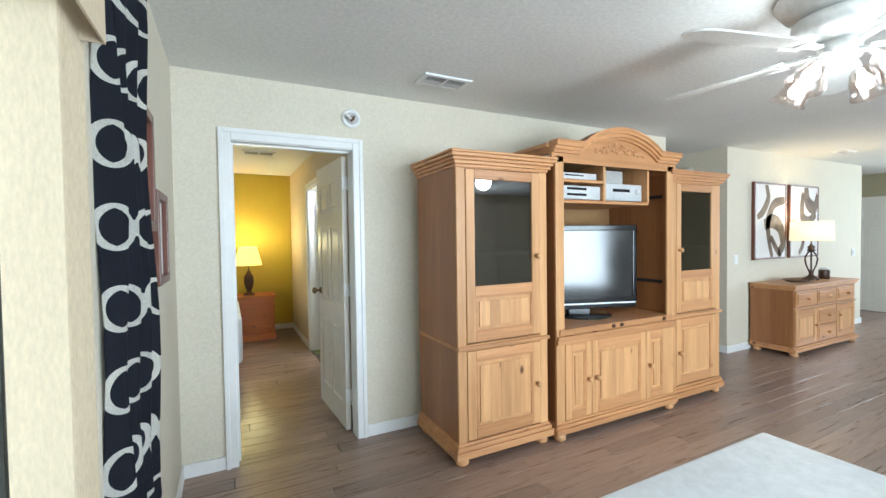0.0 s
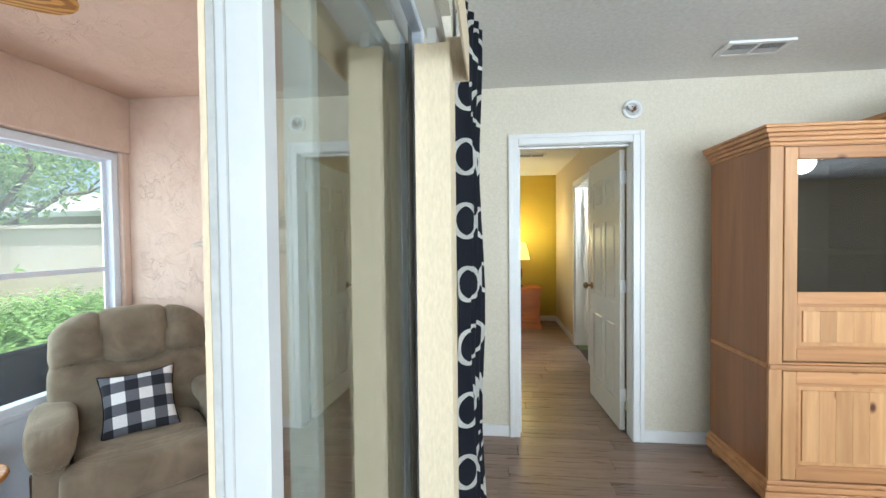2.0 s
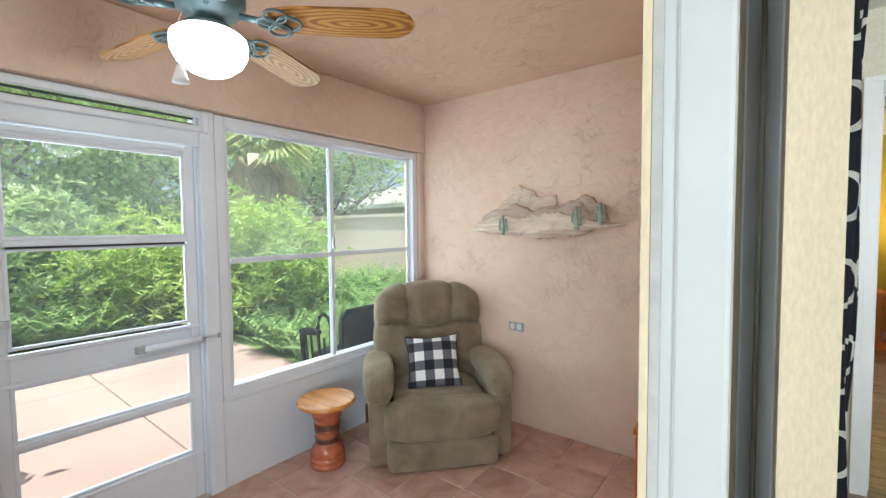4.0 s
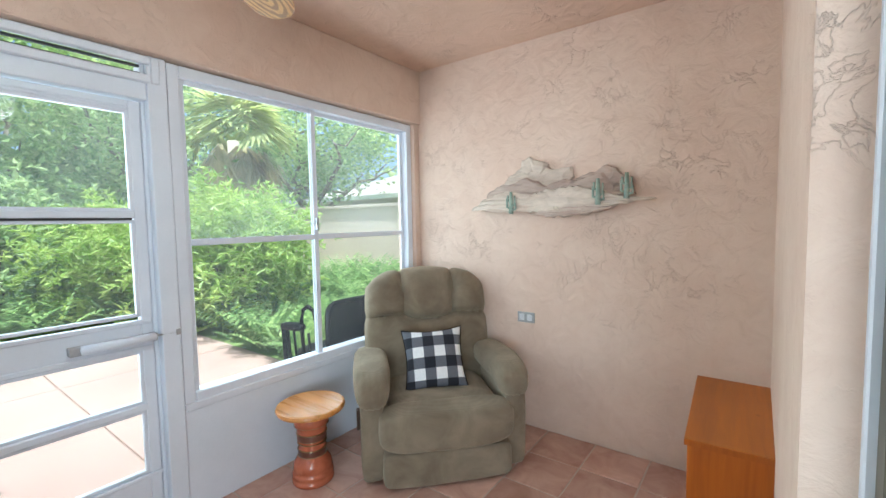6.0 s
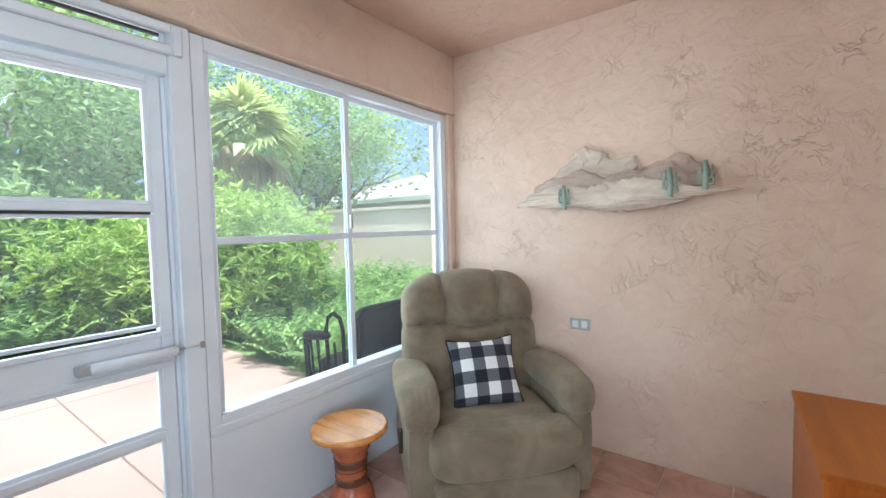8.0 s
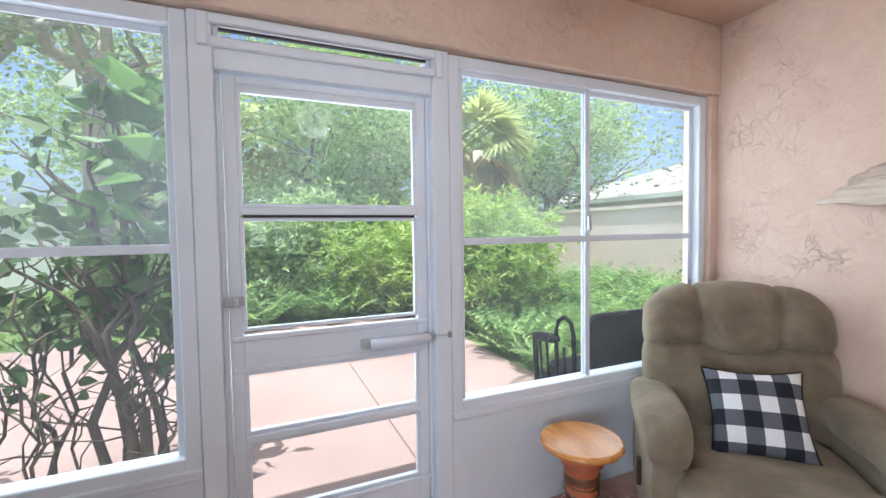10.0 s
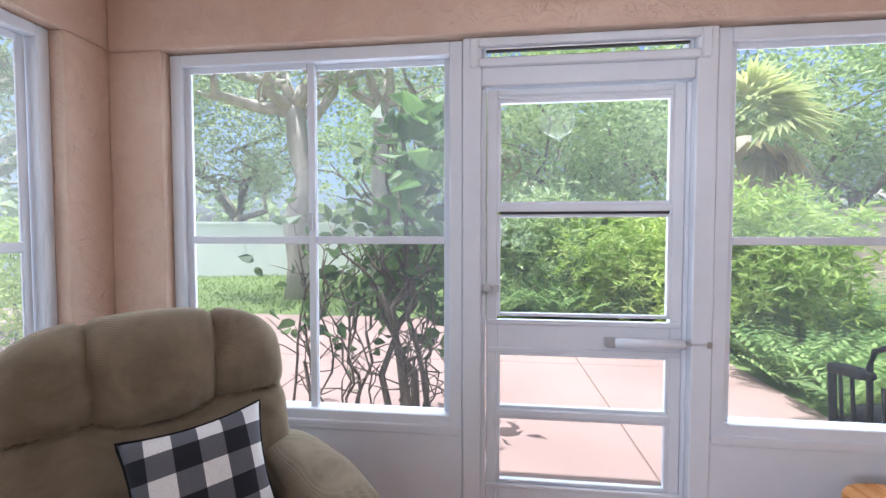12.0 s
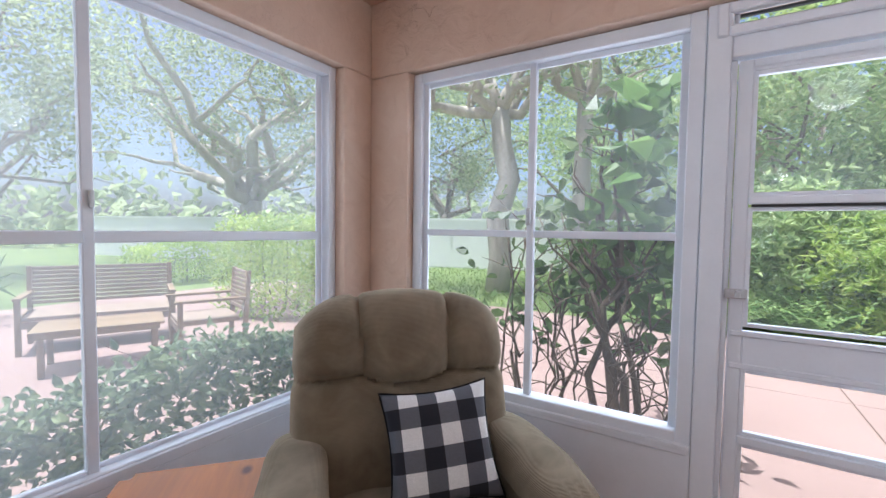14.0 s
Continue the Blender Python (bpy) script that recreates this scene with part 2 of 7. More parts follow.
def tube(points, radius, seg=8, bm=None, taper=None):
    """A round bar along points."""
    bm = bm or bmesh.new()
    pts = [Vector(p) for p in points]
    rings = []
    for i, p in enumerate(pts):
        d = (pts[min(i + 1, len(pts) - 1)] - pts[max(i - 1, 0)]).normalized()
        side = d.cross(Vector((0.13, 0.31, 0.94)))
        if side.length < 0.05:
            side = d.cross(Vector((1, 0, 0)))
        side.normalize()
        up = side.cross(d)
        r = radius if taper is None else radius + (taper - radius) * i / max(len(pts) - 1, 1)
        rings.append([bm.verts.new(p + r * (math.cos(2 * math.pi * k / seg) * side + math.sin(2 * math.pi * k / seg) * up)) for k in range(seg)])
    for a, b in zip(rings, rings[1:]):
        for k in range(seg):
            bm.faces.new((a[k], a[(k + 1) % seg], b[(k + 1) % seg], b[k]))
    bm.faces.new(rings[0][::-1])
    bm.faces.new(rings[-1])
    return bm


def outline(points, depth, bm=None, axis="y", bev=0.0):
    """A flat shape given by its outline in (u, z), thickened from 0 to depth along an axis."""
    bm = bm or bmesh.new()
    def at(u, z, d):
        return (u, d, z) if axis == "y" else ((d, u, z) if axis == "x" else (u, z, d))
    a = [bm.verts.new(at(u, z, 0)) for u, z in points]
    b = [bm.verts.new(at(u, z, depth)) for u, z in points]
    bm.faces.new(a)
    bm.faces.new(b[::-1])
    n = len(a)
    for i in range(n):
        bm.faces.new((a[i], b[i], b[(i + 1) % n], a[(i + 1) % n]))
    bmesh.ops.recalc_face_normals(bm, faces=bm.faces[:])
    return bm


def setting(name, bm, material, label, category="wall"):
    return tagged(part(name, bm, material), label, category, kind="structure")


# ---- the shell ----
CEIL, SUNC, SUNF = 2.445, 2.474, -0.14
WX, HX, LX = -2.857, -0.60, -0.28       # sunroom's west face, house wall's two faces
NY, SY = 3.065, -1.372                  # sunroom's north and south faces
DW = 3.14                               # living room's door wall

# living room
setting("wall_north", boxes((LX - 0.2, DW, 0, 0.022, DW + 0.12, CEIL), (0.795, DW, 0, 4.15, DW + 0.12, CEIL), (0.022, DW, 2.052, 0.795, DW + 0.12, CEIL), (5.26, DW, 0, 8.82, DW + 0.12, CEIL)), M_WALL, "cream painted wall with a bedroom doorway")
setting("wall_west", boxes((HX + 0.03, 1.40, -0.14, LX, 3.139, CEIL), (HX + 0.03, SY, 2.06, LX, 1.40, CEIL), (HX + 0.03, -4.0, -0.14, LX, -1.25, CEIL)), M_WALL, "cream painted wall around the sliding door opening")
setting("wall_south", boxes((LX, -4.1, 0, 0.8, -3.95, CEIL), (4.4, -4.1, 0, 10.4, -3.95, CEIL), (0.8, -4.1, 0, 4.4, -3.95, 0.25), (0.8, -4.1, 2.25, 4.4, -3.95, CEIL)), M_WALL, "cream painted wall with a wide garden window")
setting("wall_east", boxes((10.25, -3.95, 0, 10.4, 0.2, CEIL), (10.25, 0.2, 0, 10.4, 1.8, 0.8), (10.25, 0.2, 2.4, 10.4, 1.8, CEIL), (10.25, 1.8, 0, 10.4, 5.3, CEIL)), M_OLIVE, "olive painted wall behind the entrance door")
setting("wall_hall_side", boxes((5.26, DW + 0.12, 0, 5.38, 5.6, CEIL), (4.03, DW + 0.12, 0, 4.15, 5.6, CEIL), (4.15, 5.5, 0, 5.26, 5.6, CEIL)), M_WALL, "cream painted walls of a hallway")
setting("wall_foyer", boxes((8.70, DW + 0.12, 0, 8.82, 5.3, CEIL), (8.82, 5.2, 0, 10.25, 5.3, CEIL)), M_WALL, "cream painted foyer wall")
setting("ceiling", boxes((LX, -3.95, CEIL, 10.4, 5.6, CEIL + 0.12), (LX - 0.33, SY, CEIL, LX - 0.0005, DW, CEIL + 0.12)), M_CEIL, "white knockdown textured ceiling", "ceiling")
setting("floor", boxes((LX - 0.02, -4.1, -0.12, 10.4, 5.6, -0.012), (-3.1, 5.6, -0.12, 0.94, 7.6, -0.012), (-3.1, DW + 0.03, -0.12, LX - 0.02, 5.6, -0.012)), M_SUBFLOOR, "dark brown plank floor", "floor")

# bedroom
setting("wall_bedroom_far", boxes((-3.1, 7.42, 0, 0.92, 7.54, CEIL)), M_OCHRE, "ochre yellow bedroom wall")
setting("wall_bedroom_side", boxes((0.92, DW + 0.12, 0, 1.04, 4.98, CEIL), (0.92, 4.98, 2.05, 1.04, 5.78, CEIL), (0.92, 5.78, 0, 1.04, 7.54, CEIL), (-3.1, DW + 0.12, 0, -3.0, 4.5, CEIL), (-3.1, 5.9, 0, -3.0, 7.42, CEIL), (-3.1, 4.5, 0, -3.0, 5.9, 0.8), (-3.1, 4.5, 2.1, -3.0, 5.9, CEIL), (1.7, 4.8, 0, 1.8, 6.0, CEIL)), M_TAN, "tan bedroom wall with a white doorway")
setting("ceiling_bedroom", boxes((-3.1, DW + 0.12, CEIL + 0.002, 1.8, 7.54, CEIL + 0.1)), M_CEIL, "white bedroom ceiling", "ceiling")

# sunroom
setting("wall_sunroom_north", boxes((-3.1, NY, -0.3, HX + 0.05, DW - 0.001, SUNC)), M_STUCCO, "peach hand-trowelled stucco wall")
setting("wall_sunroom_east", boxes((HX, 1.385, -0.3, HX + 0.03, NY, SUNC), (HX, SY, 2.05, HX + 0.03, 1.385, SUNC), (HX, SY, -0.3, HX + 0.03, -1.25, SUNC), (HX + 0.03, 1.385, -0.14, HX + 0.10, 1.4, 2.05)), M_STUCCO, "peach stucco house wall beside the sliding door")
setting("wall_sunroom_west", boxes((-3.06, SY, 2.063, WX, NY, SUNC), (-3.06, SY, -0.3, WX, -1.108, 2.063), (-3.06, 3.0, -0.3, -2.875, NY, 2.063), bev=0.012), M_STUCCO, "peach stucco beam and pillar around the windows")
setting("wall_sunroom_south", boxes((-3.06, -1.56, 2.075, -0.3, SY, SUNC), (-3.06, -1.56, -0.3, -2.655, SY, 2.075), (-0.62, -1.56, -0.3, -0.3, SY, 2.075), (-2.655, -1.56, -0.3, -0.62, SY - 0.06, 0.33), bev=0.012), M_STUCCO, "peach stucco wall around the south window")
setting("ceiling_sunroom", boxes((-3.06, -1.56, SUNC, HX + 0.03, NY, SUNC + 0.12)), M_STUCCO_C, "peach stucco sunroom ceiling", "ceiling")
setting("floor_sunroom", boxes((-3.06, -1.56, -0.32, HX + 0.05, NY, SUNF - 0.004), (HX + 0.05, -1.25, -0.32, LX - 0.02, 1.4, -0.13)), M_GROUT, "terracotta tiled sunroom floor", "floor")

# ---- more materials ----
M_PINE = wood("honey_pine", (0.70, 0.425, 0.205), (0.56, 0.30, 0.13), (0.11, 0.035, 0.014), 2, 0.36)
M_PINE_H = wood("honey_pine_crosswise", (0.62, 0.345, 0.16), (0.48, 0.235, 0.10), (0.12, 0.035, 0.012), 0, 0.36)
# same pine for side faces, with their shade put into the colour
M_PINE_SHADED = wood("honey_pine_shaded_side", (0.35, 0.16, 0.064), (0.265, 0.112, 0.043), (0.14, 0.05, 0.02), 2, 0.33, False)
M_ORANGE = wood("orange_varnished_pine", (0.54, 0.16, 0.009), (0.38, 0.09, 0.004), (0.10, 0.02, 0.005), 2, 0.3)
M_ORANGE_H = wood("orange_varnished_pine_top", (0.52, 0.18, 0.022), (0.37, 0.115, 0.010), (0.12, 0.03, 0.01), 1, 0.40)
M_STOOLTOP = wood("yellow_varnished_pine", (0.66, 0.33, 0.09), (0.54, 0.22, 0.05), (0.16, 0.05, 0.02), 0, 0.25)
M_REDWOOD = surf("red_glazed_turned_wood", (0.36, 0.095, 0.045), (0.46, 0.135, 0.065), 9, 0.2, 50, 0.05, 0.001)
M_NIGHT = wood("red_brown_pine", (0.66, 0.22, 0.045), (0.48, 0.14, 0.025), (0.1, 0.03, 0.01), 0, 0.35, False)
M_TEAK = wood("weathered_teak", (0.34, 0.25, 0.16), (0.25, 0.18, 0.115), (0.2, 0.12, 0.08), 0, 0.6, False)
M_WICKER = surf("tan_wicker", (0.27, 0.20, 0.15), (0.34, 0.26, 0.20), 5, 0.7, 90, 0.5, 0.004)
M_DOORW = surf("white_door_paint", (0.76, 0.73, 0.67), (0.80, 0.77, 0.71), 2, 0.3, 40, 0.04, 0.001, mottle=0.2)
M_BRASS = surf("aged_brass", (0.22, 0.15, 0.07), (0.28, 0.2, 0.1), 8, 0.35, 60, 0.05, 0.001, 0.9)
M_STEEL = surf("brushed_silver", (0.62, 0.63, 0.65), (0.70, 0.71, 0.72), 6, 0.35, 120, 0.05, 0.001, 0.3)
M_BLACKP = surf("glossy_black_plastic", (0.008, 0.008, 0.009), (0.012, 0.012, 0.013), 5, 0.12, 60, 0.02, 0.0005)
M_SCREEN = surf("dark_screen", (0.012, 0.012, 0.014), (0.018, 0.018, 0.02), 4, 0.10, 100, 0.01, 0.0003, spec=0.9)
M_BLACK = surf("black_vinyl", (0.006, 0.006, 0.007), (0.010, 0.010, 0.011), 5, 0.6, 60, 0.1, 0.001, spec=0.15)
M_BRONZE = surf("dark_bronze", (0.05, 0.028, 0.018), (0.09, 0.05, 0.03), 12, 0.4, 60, 0.1, 0.001, 0.4)
M_SMOKE = glass("smoked_cabinet_glass", (0.5, 0.5, 0.49), 0.02, shine=0.22)
# pine darkened in colour for the shade inside the cabinets
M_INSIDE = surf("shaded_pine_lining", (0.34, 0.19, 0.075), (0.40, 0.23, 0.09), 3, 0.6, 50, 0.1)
M_CLOTH = surf("white_tabletop", (0.72, 0.74, 0.76), (0.80, 0.82, 0.84), 3, 0.35, 30, 0.05, 0.001)
M_BLIND = surf("cream_blind_fabric", (0.70, 0.58, 0.40), (0.75, 0.63, 0.45), 2, 0.8, 140, 0.25, 0.001, stretch=(1, 1, 0.3))
M_SHADE = glow("lit_lamp_shade", (1.0, 0.80, 0.48), 0.45)
M_SHADE_Y = glow("lit_yellow_lamp_shade", (1.0, 0.66, 0.12), 1.0)
M_GLOBE = glow("lit_opal_globe", (1.0, 0.98, 0.94), 3.5)
M_BULB = glow("lit_bulb", (1.0, 0.97, 0.9), 4.5)
M_TULIP = glass("clear_tulip_glass", (0.97, 0.93, 0.90), 0.05, shine=0.06)
M_FANWHITE = surf("white_fan_enamel", (0.74, 0.74, 0.72), (0.80, 0.80, 0.78), 3, 0.3, 40, 0.03, 0.001)
M_TEALMETAL = surf("grey_blue_fan_metal", (0.10, 0.15, 0.17), (0.16, 0.22, 0.24), 9, 0.35, 60, 0.1, 0.001, 0.5)
M_REGISTER = surf("grey_register_slat", (0.45, 0.44, 0.42), (0.52, 0.51, 0.49), 4, 0.5, 50, 0.03)
M_MESA = surf("painted_mesa_plaster", (0.48, 0.395, 0.325), (0.66, 0.57, 0.48), 7, 0.8, 40, 0.5, 0.004, stretch=(0.35, 1, 1))
M_MESA_D = surf("painted_mesa_shadow_band", (0.40, 0.31, 0.26), (0.56, 0.46, 0.39), 7, 0.8, 40, 0.5, 0.004, stretch=(0.35, 1, 1))
M_CACTUS = surf("verdigris_cactus", (0.22, 0.30, 0.25), (0.36, 0.43, 0.36), 18, 0.7, 60, 0.3, 0.002)
M_PLATE = surf("tarnished_outlet_plate", (0.34, 0.35, 0.35), (0.42, 0.43, 0.42), 9, 0.45, 60, 0.1, 0.001, 0.3)
M_FRAMEBROWN = surf("red_brown_frame", (0.10, 0.032, 0.018), (0.15, 0.05, 0.028), 8, 0.35, 60, 0.1, 0.001)
M_CANVAS = surf("white_canvas", (0.74, 0.72, 0.72), (0.80, 0.78, 0.77), 4, 0.8, 120, 0.2, 0.001)
M_INK = surf("dark_brown_brushwork", (0.10, 0.07, 0.05), (0.24, 0.18, 0.13), 6, 0.7, 60, 0.1, 0.001)
M_BED = surf("white_bedding", (0.72, 0.72, 0.75), (0.8, 0.8, 0.82), 4, 0.9, 60, 0.3)


def fabric(name, c1, c2, rib=0.0042):
    """Ribbed plush: fine ribs across, worn lighter patches."""
    m, n, l, b = nodes_of(name)
    vec = mapped(n, l)
    big = noise_tex(n, l, vec, 5, 4, 0.6, 0.5)
    wave = n.new("ShaderNodeTexWave")
    wave.bands_direction = "Z"
    wave.inputs["Scale"].default_value = 0.314 / rib
    wave.inputs["Distortion"].default_value = 0.6
    l.new(vec, wave.inputs["Vector"])
    fine = noise_tex(n, l, vec, 220, 3)
    col = ramp(n, l, big.outputs["Fac"], c1, c2, 0.35, 0.68)
    ribs = ramp(n, l, wave.outputs["Fac"], (0.72, 0.72, 0.72), (1.1, 1.1, 1.1), 0.1, 0.9)
    l.new(mix(n, l, col.outputs["Color"], ribs.outputs["Color"], 0.16, "MULTIPLY"), b.inputs["Base Color"])
    b.inputs["Roughness"].default_value = 0.92
    b.inputs["Sheen Weight"].default_value = 0.35
    b.inputs["Sheen Tint"].default_value = (0.8, 0.72, 0.55, 1)
    b.inputs["Specular IOR Level"].default_value = 0.15
    hgt = mix(n, l, wave.outputs["Fac"], fine.outputs["Fac"], 0.4)
    crease = noise_tex(n, l, vec, 11, 2, 0.4, 0.8)
    bump(n, l, b, mix(n, l, hgt, crease.outputs["Fac"], 0.55), 0.45, 0.006)
    return m


M_RECLINER = fabric("olive_brown_corduroy", (0.155, 0.122, 0.083), (0.250, 0.205, 0.145))


def calc(n, l, op, a, b=None):
    x = n.new("ShaderNodeMath")
    x.operation = op
    for sock, v in ((x.inputs[0], a), (x.inputs[1], b)):
        if v is None:
            continue
        if isinstance(v, (int, float)):
            sock.default_value = v
        else:
            l.new(v, sock)
    return x.outputs[0]


def plaid(name, size):
    """Buffalo check: black where bands cross, grey where one runs, white between."""
    m, n, l, b = nodes_of(name)
    sep = n.new("ShaderNodeSeparateXYZ")
    l.new(mapped(n, l), sep.inputs[0])
    a = calc(n, l, "GREATER_THAN", calc(n, l, "PINGPONG", calc(n, l, "ADD", sep.outputs["X"], size * 1.5 + 10 * size), size), size / 2)
    c = calc(n, l, "GREATER_THAN", calc(n, l, "PINGPONG", calc(n, l, "ADD", sep.outputs["Z"], size * 1.5 + 10 * size), size), size / 2)
    r = n.new("ShaderNodeValToRGB")
    r.color_ramp.interpolation = "CONSTANT"
    r.color_ramp.elements[0].color = (0.78, 0.78, 0.78, 1)
    r.color_ramp.elements[1].position, r.color_ramp.elements[1].color = 0.4, (0.115, 0.12, 0.14, 1)
    r.color_ramp.elements.new(0.9).color = (0.012, 0.013, 0.02, 1)
    l.new(calc(n, l, "MULTIPLY", calc(n, l, "ADD", a, c), 0.5), r.inputs["Fac"])
    weave = noise_tex(n, l, mapped(n, l), 420, 2)
    l.new(mix(n, l, r.outputs["Color"], ramp(n, l, weave.outputs["Fac"], (0.8, 0.8, 0.8), (1.1, 1.1, 1.1)).outputs["Color"], 1.0, "MULTIPLY"), b.inputs["Base Color"])
    b.inputs["Roughness"].default_value = 0.9
    soft = noise_tex(n, l, mapped(n, l), 9, 2)
    bump(n, l, b, mix(n, l, weave.outputs["Fac"], soft.outputs["Fac"], 0.8), 0.3, 0.006)
    return m


M_PLAID = plaid("black_white_buffalo_check", 0.0655)


def trellis(name):
    """Navy cloth with white ogee rings, laid out along the cloth."""
    m, n, l, b = nodes_of(name)
    co = n.new("ShaderNodeTexCoord")
    sep = n.new("ShaderNodeSeparateXYZ")
    l.new(co.outputs["UV"], sep.inputs[0])

    def ring(du, dv):
        u = calc(n, l, "SUBTRACT", calc(n, l, "MODULO", calc(n, l, "ADD", sep.outputs["X"], 2.1075 + du), 0.105), 0.0525)
        v = calc(n, l, "SUBTRACT", calc(n, l, "MODULO", calc(n, l, "ADD", sep.outputs["Y"], 4.043 + dv), 0.20), 0.10)
        uu = calc(n, l, "ABSOLUTE", u)
        vv = calc(n, l, "ABSOLUTE", v)
        # two fat crescents round a pointed lens, joined to their neighbours at the waist
        disc = calc(n, l, "LESS_THAN", calc(n, l, "ADD", calc(n, l, "POWER", calc(n, l, "DIVIDE", uu, 0.0535), 2.0), calc(n, l, "POWER", calc(n, l, "DIVIDE", vv, 0.058), 2.0)), 1.0)
        hole = calc(n, l, "SQRT", calc(n, l, "ADD", calc(n, l, "POWER", calc(n, l, "ADD", uu, 0.013), 2.0), calc(n, l, "POWER", calc(n, l, "MULTIPLY", vv, 0.97), 2.0)))
        arc = calc(n, l, "MULTIPLY", disc, calc(n, l, "GREATER_THAN", hole, 0.0465))
        tick = calc(n, l, "MULTIPLY", calc(n, l, "GREATER_THAN", uu, 0.043), calc(n, l, "LESS_THAN", vv, 0.021))
        return calc(n, l, "MAXIMUM", arc, tick)

    fac = ring(0.0, 0.0)
    weave = noise_tex(n, l, co.outputs["Object"], 300, 2)
    col = mix(n, l, (0.012, 0.014, 0.024), (0.76, 0.74, 0.68), fac)
    l.new(mix(n, l, col, ramp(n, l, weave.outputs["Fac"], (0.85, 0.85, 0.85), (1.1, 1.1, 1.1)).outputs["Color"], 1.0, "MULTIPLY"), b.inputs["Base Color"])
    b.inputs["Roughness"].default_value = 0.85
    bump(n, l, b, weave.outputs["Fac"], 0.15, 0.001)
    return m


M_SLIDEFRAME = surf("off_white_slider_aluminium", (0.55, 0.555, 0.55), (0.61, 0.61, 0.60), 2.5, 0.4, 70, 0.02, 0.001, mottle=0.15)
# stile that stands in shade; the shade is put into this dark colour
M_STILE = surf("shaded_dark_stile", (0.075, 0.068, 0.048), (0.10, 0.09, 0.065), 3, 0.4, 60, 0.05, 0.001)
M_TRELLIS = trellis("navy_trellis_cloth")


# ---- sunroom windows and screen door ----
def bars(name, rows, parent, material=M_ALU, bev=0.004, label=""):
    return part(name, boxes(*rows, bev=bev, seg=1), material, parent, label)


def pane(parent, x0, y0, z0, x1, y1, z1, material):
    ob = part("pane", boxes((x0, y0, z0, x1, y1, z1)), material, parent)
    ob.visible_shadow = False
    return ob


def frame_x(x0, x1, y0, y1, z0, z1, w, wb=None):
    """Four bars of a frame that lies in a plane of constant x."""
    wb = wb or w
    return [(x0, y0, z0, x1, y0 + w, z1), (x0, y1 - w, z0, x1, y1, z1), (x0, y0 + w, z1 - w, x1, y1 - w, z1), (x0, y0 + w, z0, x1, y1 - w, z0 + wb)]


def west_window(name, y0, ym, y1, z0, z1, glassm):
    w = thing(name, "white aluminium sliding window with four panes", "window", kind="structure")
    bars("window_frame", frame_x(-2.99, -2.905, y0, y1, z0, z1, 0.055), w)
    bars("window_sill", [(-2.985, y0 + 0.01, z0 - 0.03, -2.895, y1 - 0.01, z0 + 0.012)], w)
    for k, (a, b, dx) in enumerate(((y0 + 0.05, ym + 0.018, 0.0), (ym - 0.018, y1 - 0.05, -0.022))):
        bars("sash", frame_x(-2.943 + dx, -2.930 + dx, a, b, z0 + 0.02, z1 - 0.045, 0.034), w)
        bars("glazing_bar", [(-2.942 + dx, a + 0.03, 1.192, -2.926 + dx, b - 0.03, 1.226)], w)
        pane(w, -2.938 + dx, a + 0.03, z0 + 0.045, -2.934 + dx, b - 0.03, 1.195, M_GLASS_LOW)
        pane(w, -2.938 + dx, a + 0.03, 1.222, -2.934 + dx, b - 0.03, z1 - 0.07, glassm)
    bars("latch", [(-2.924, ym - 0.012, 1.25, -2.906, ym + 0.008, 1.33)], w, M_ALU_GREY, 0.003)
    return w


west_window("window_1", -1.105, -0.44, 0.245, 0.385, 2.055, M_GLASS)
west_window("window_2", 1.262, 2.09, 2.998, 0.405, 2.055, M_GLASS)
setting("wall_panel_1", boxes((-2.97, -1.11, -0.3, -2.905, 0.245, 0.372), (-2.975, -1.11, 0.375, -2.893, 0.245, 0.395), bev=0.004), M_ALU, "white aluminium kick panel below the window", "panel")
setting("wall_panel_2", boxes((-2.97, 1.262, -0.3, -2.905, 3.0, 0.392), (-2.975, 1.262, 0.385, -2.893, 2.998, 0.415), bev=0.004), M_ALU, "white aluminium kick panel below the window", "panel")
posts = thing("door_frame", "white aluminium posts and header around the screen door", "door frame", kind="structure")
bars("post", [(-3.0, 0.247, -0.3, -2.895, 0.325, 2.06)], posts)
bars("post", [(-3.0, 1.18, -0.3, -2.895, 1.26, 2.06)], posts)
bars("stop", [(-2.985, 0.325, -0.14, -2.935, 0.345, 1.86), (-2.985, 1.162, -0.14, -2.935, 1.18, 1.86)], posts)
bars("header", [(-3.0, 0.325, 1.862, -2.905, 1.18, 1.945), (-2.93, 0.325, 2.022, -2.905, 1.18, 2.062), (-2.99, 0.325, 1.945, -2.92, 0.345, 2.022), (-2.99, 1.16, 1.945, -2.92, 1.18, 2.022)], posts)
bars("trim_frame", frame_x(-2.905, -2.884, 0.275, 1.232, 1.935, 2.055, 0.038), posts, bev=0.006)
bars("slot_lining", [(-2.93, 0.345, 1.974, -2.915, 1.16, 1.984), (-2.93, 0.345, 2.006, -2.915, 1.16, 2.016)], posts, M_DARK, 0.0)
bars("closing_strip", [(-2.99, 0.345, 1.945, -2.93, 1.16, 1.976)], posts, bev=0.0)

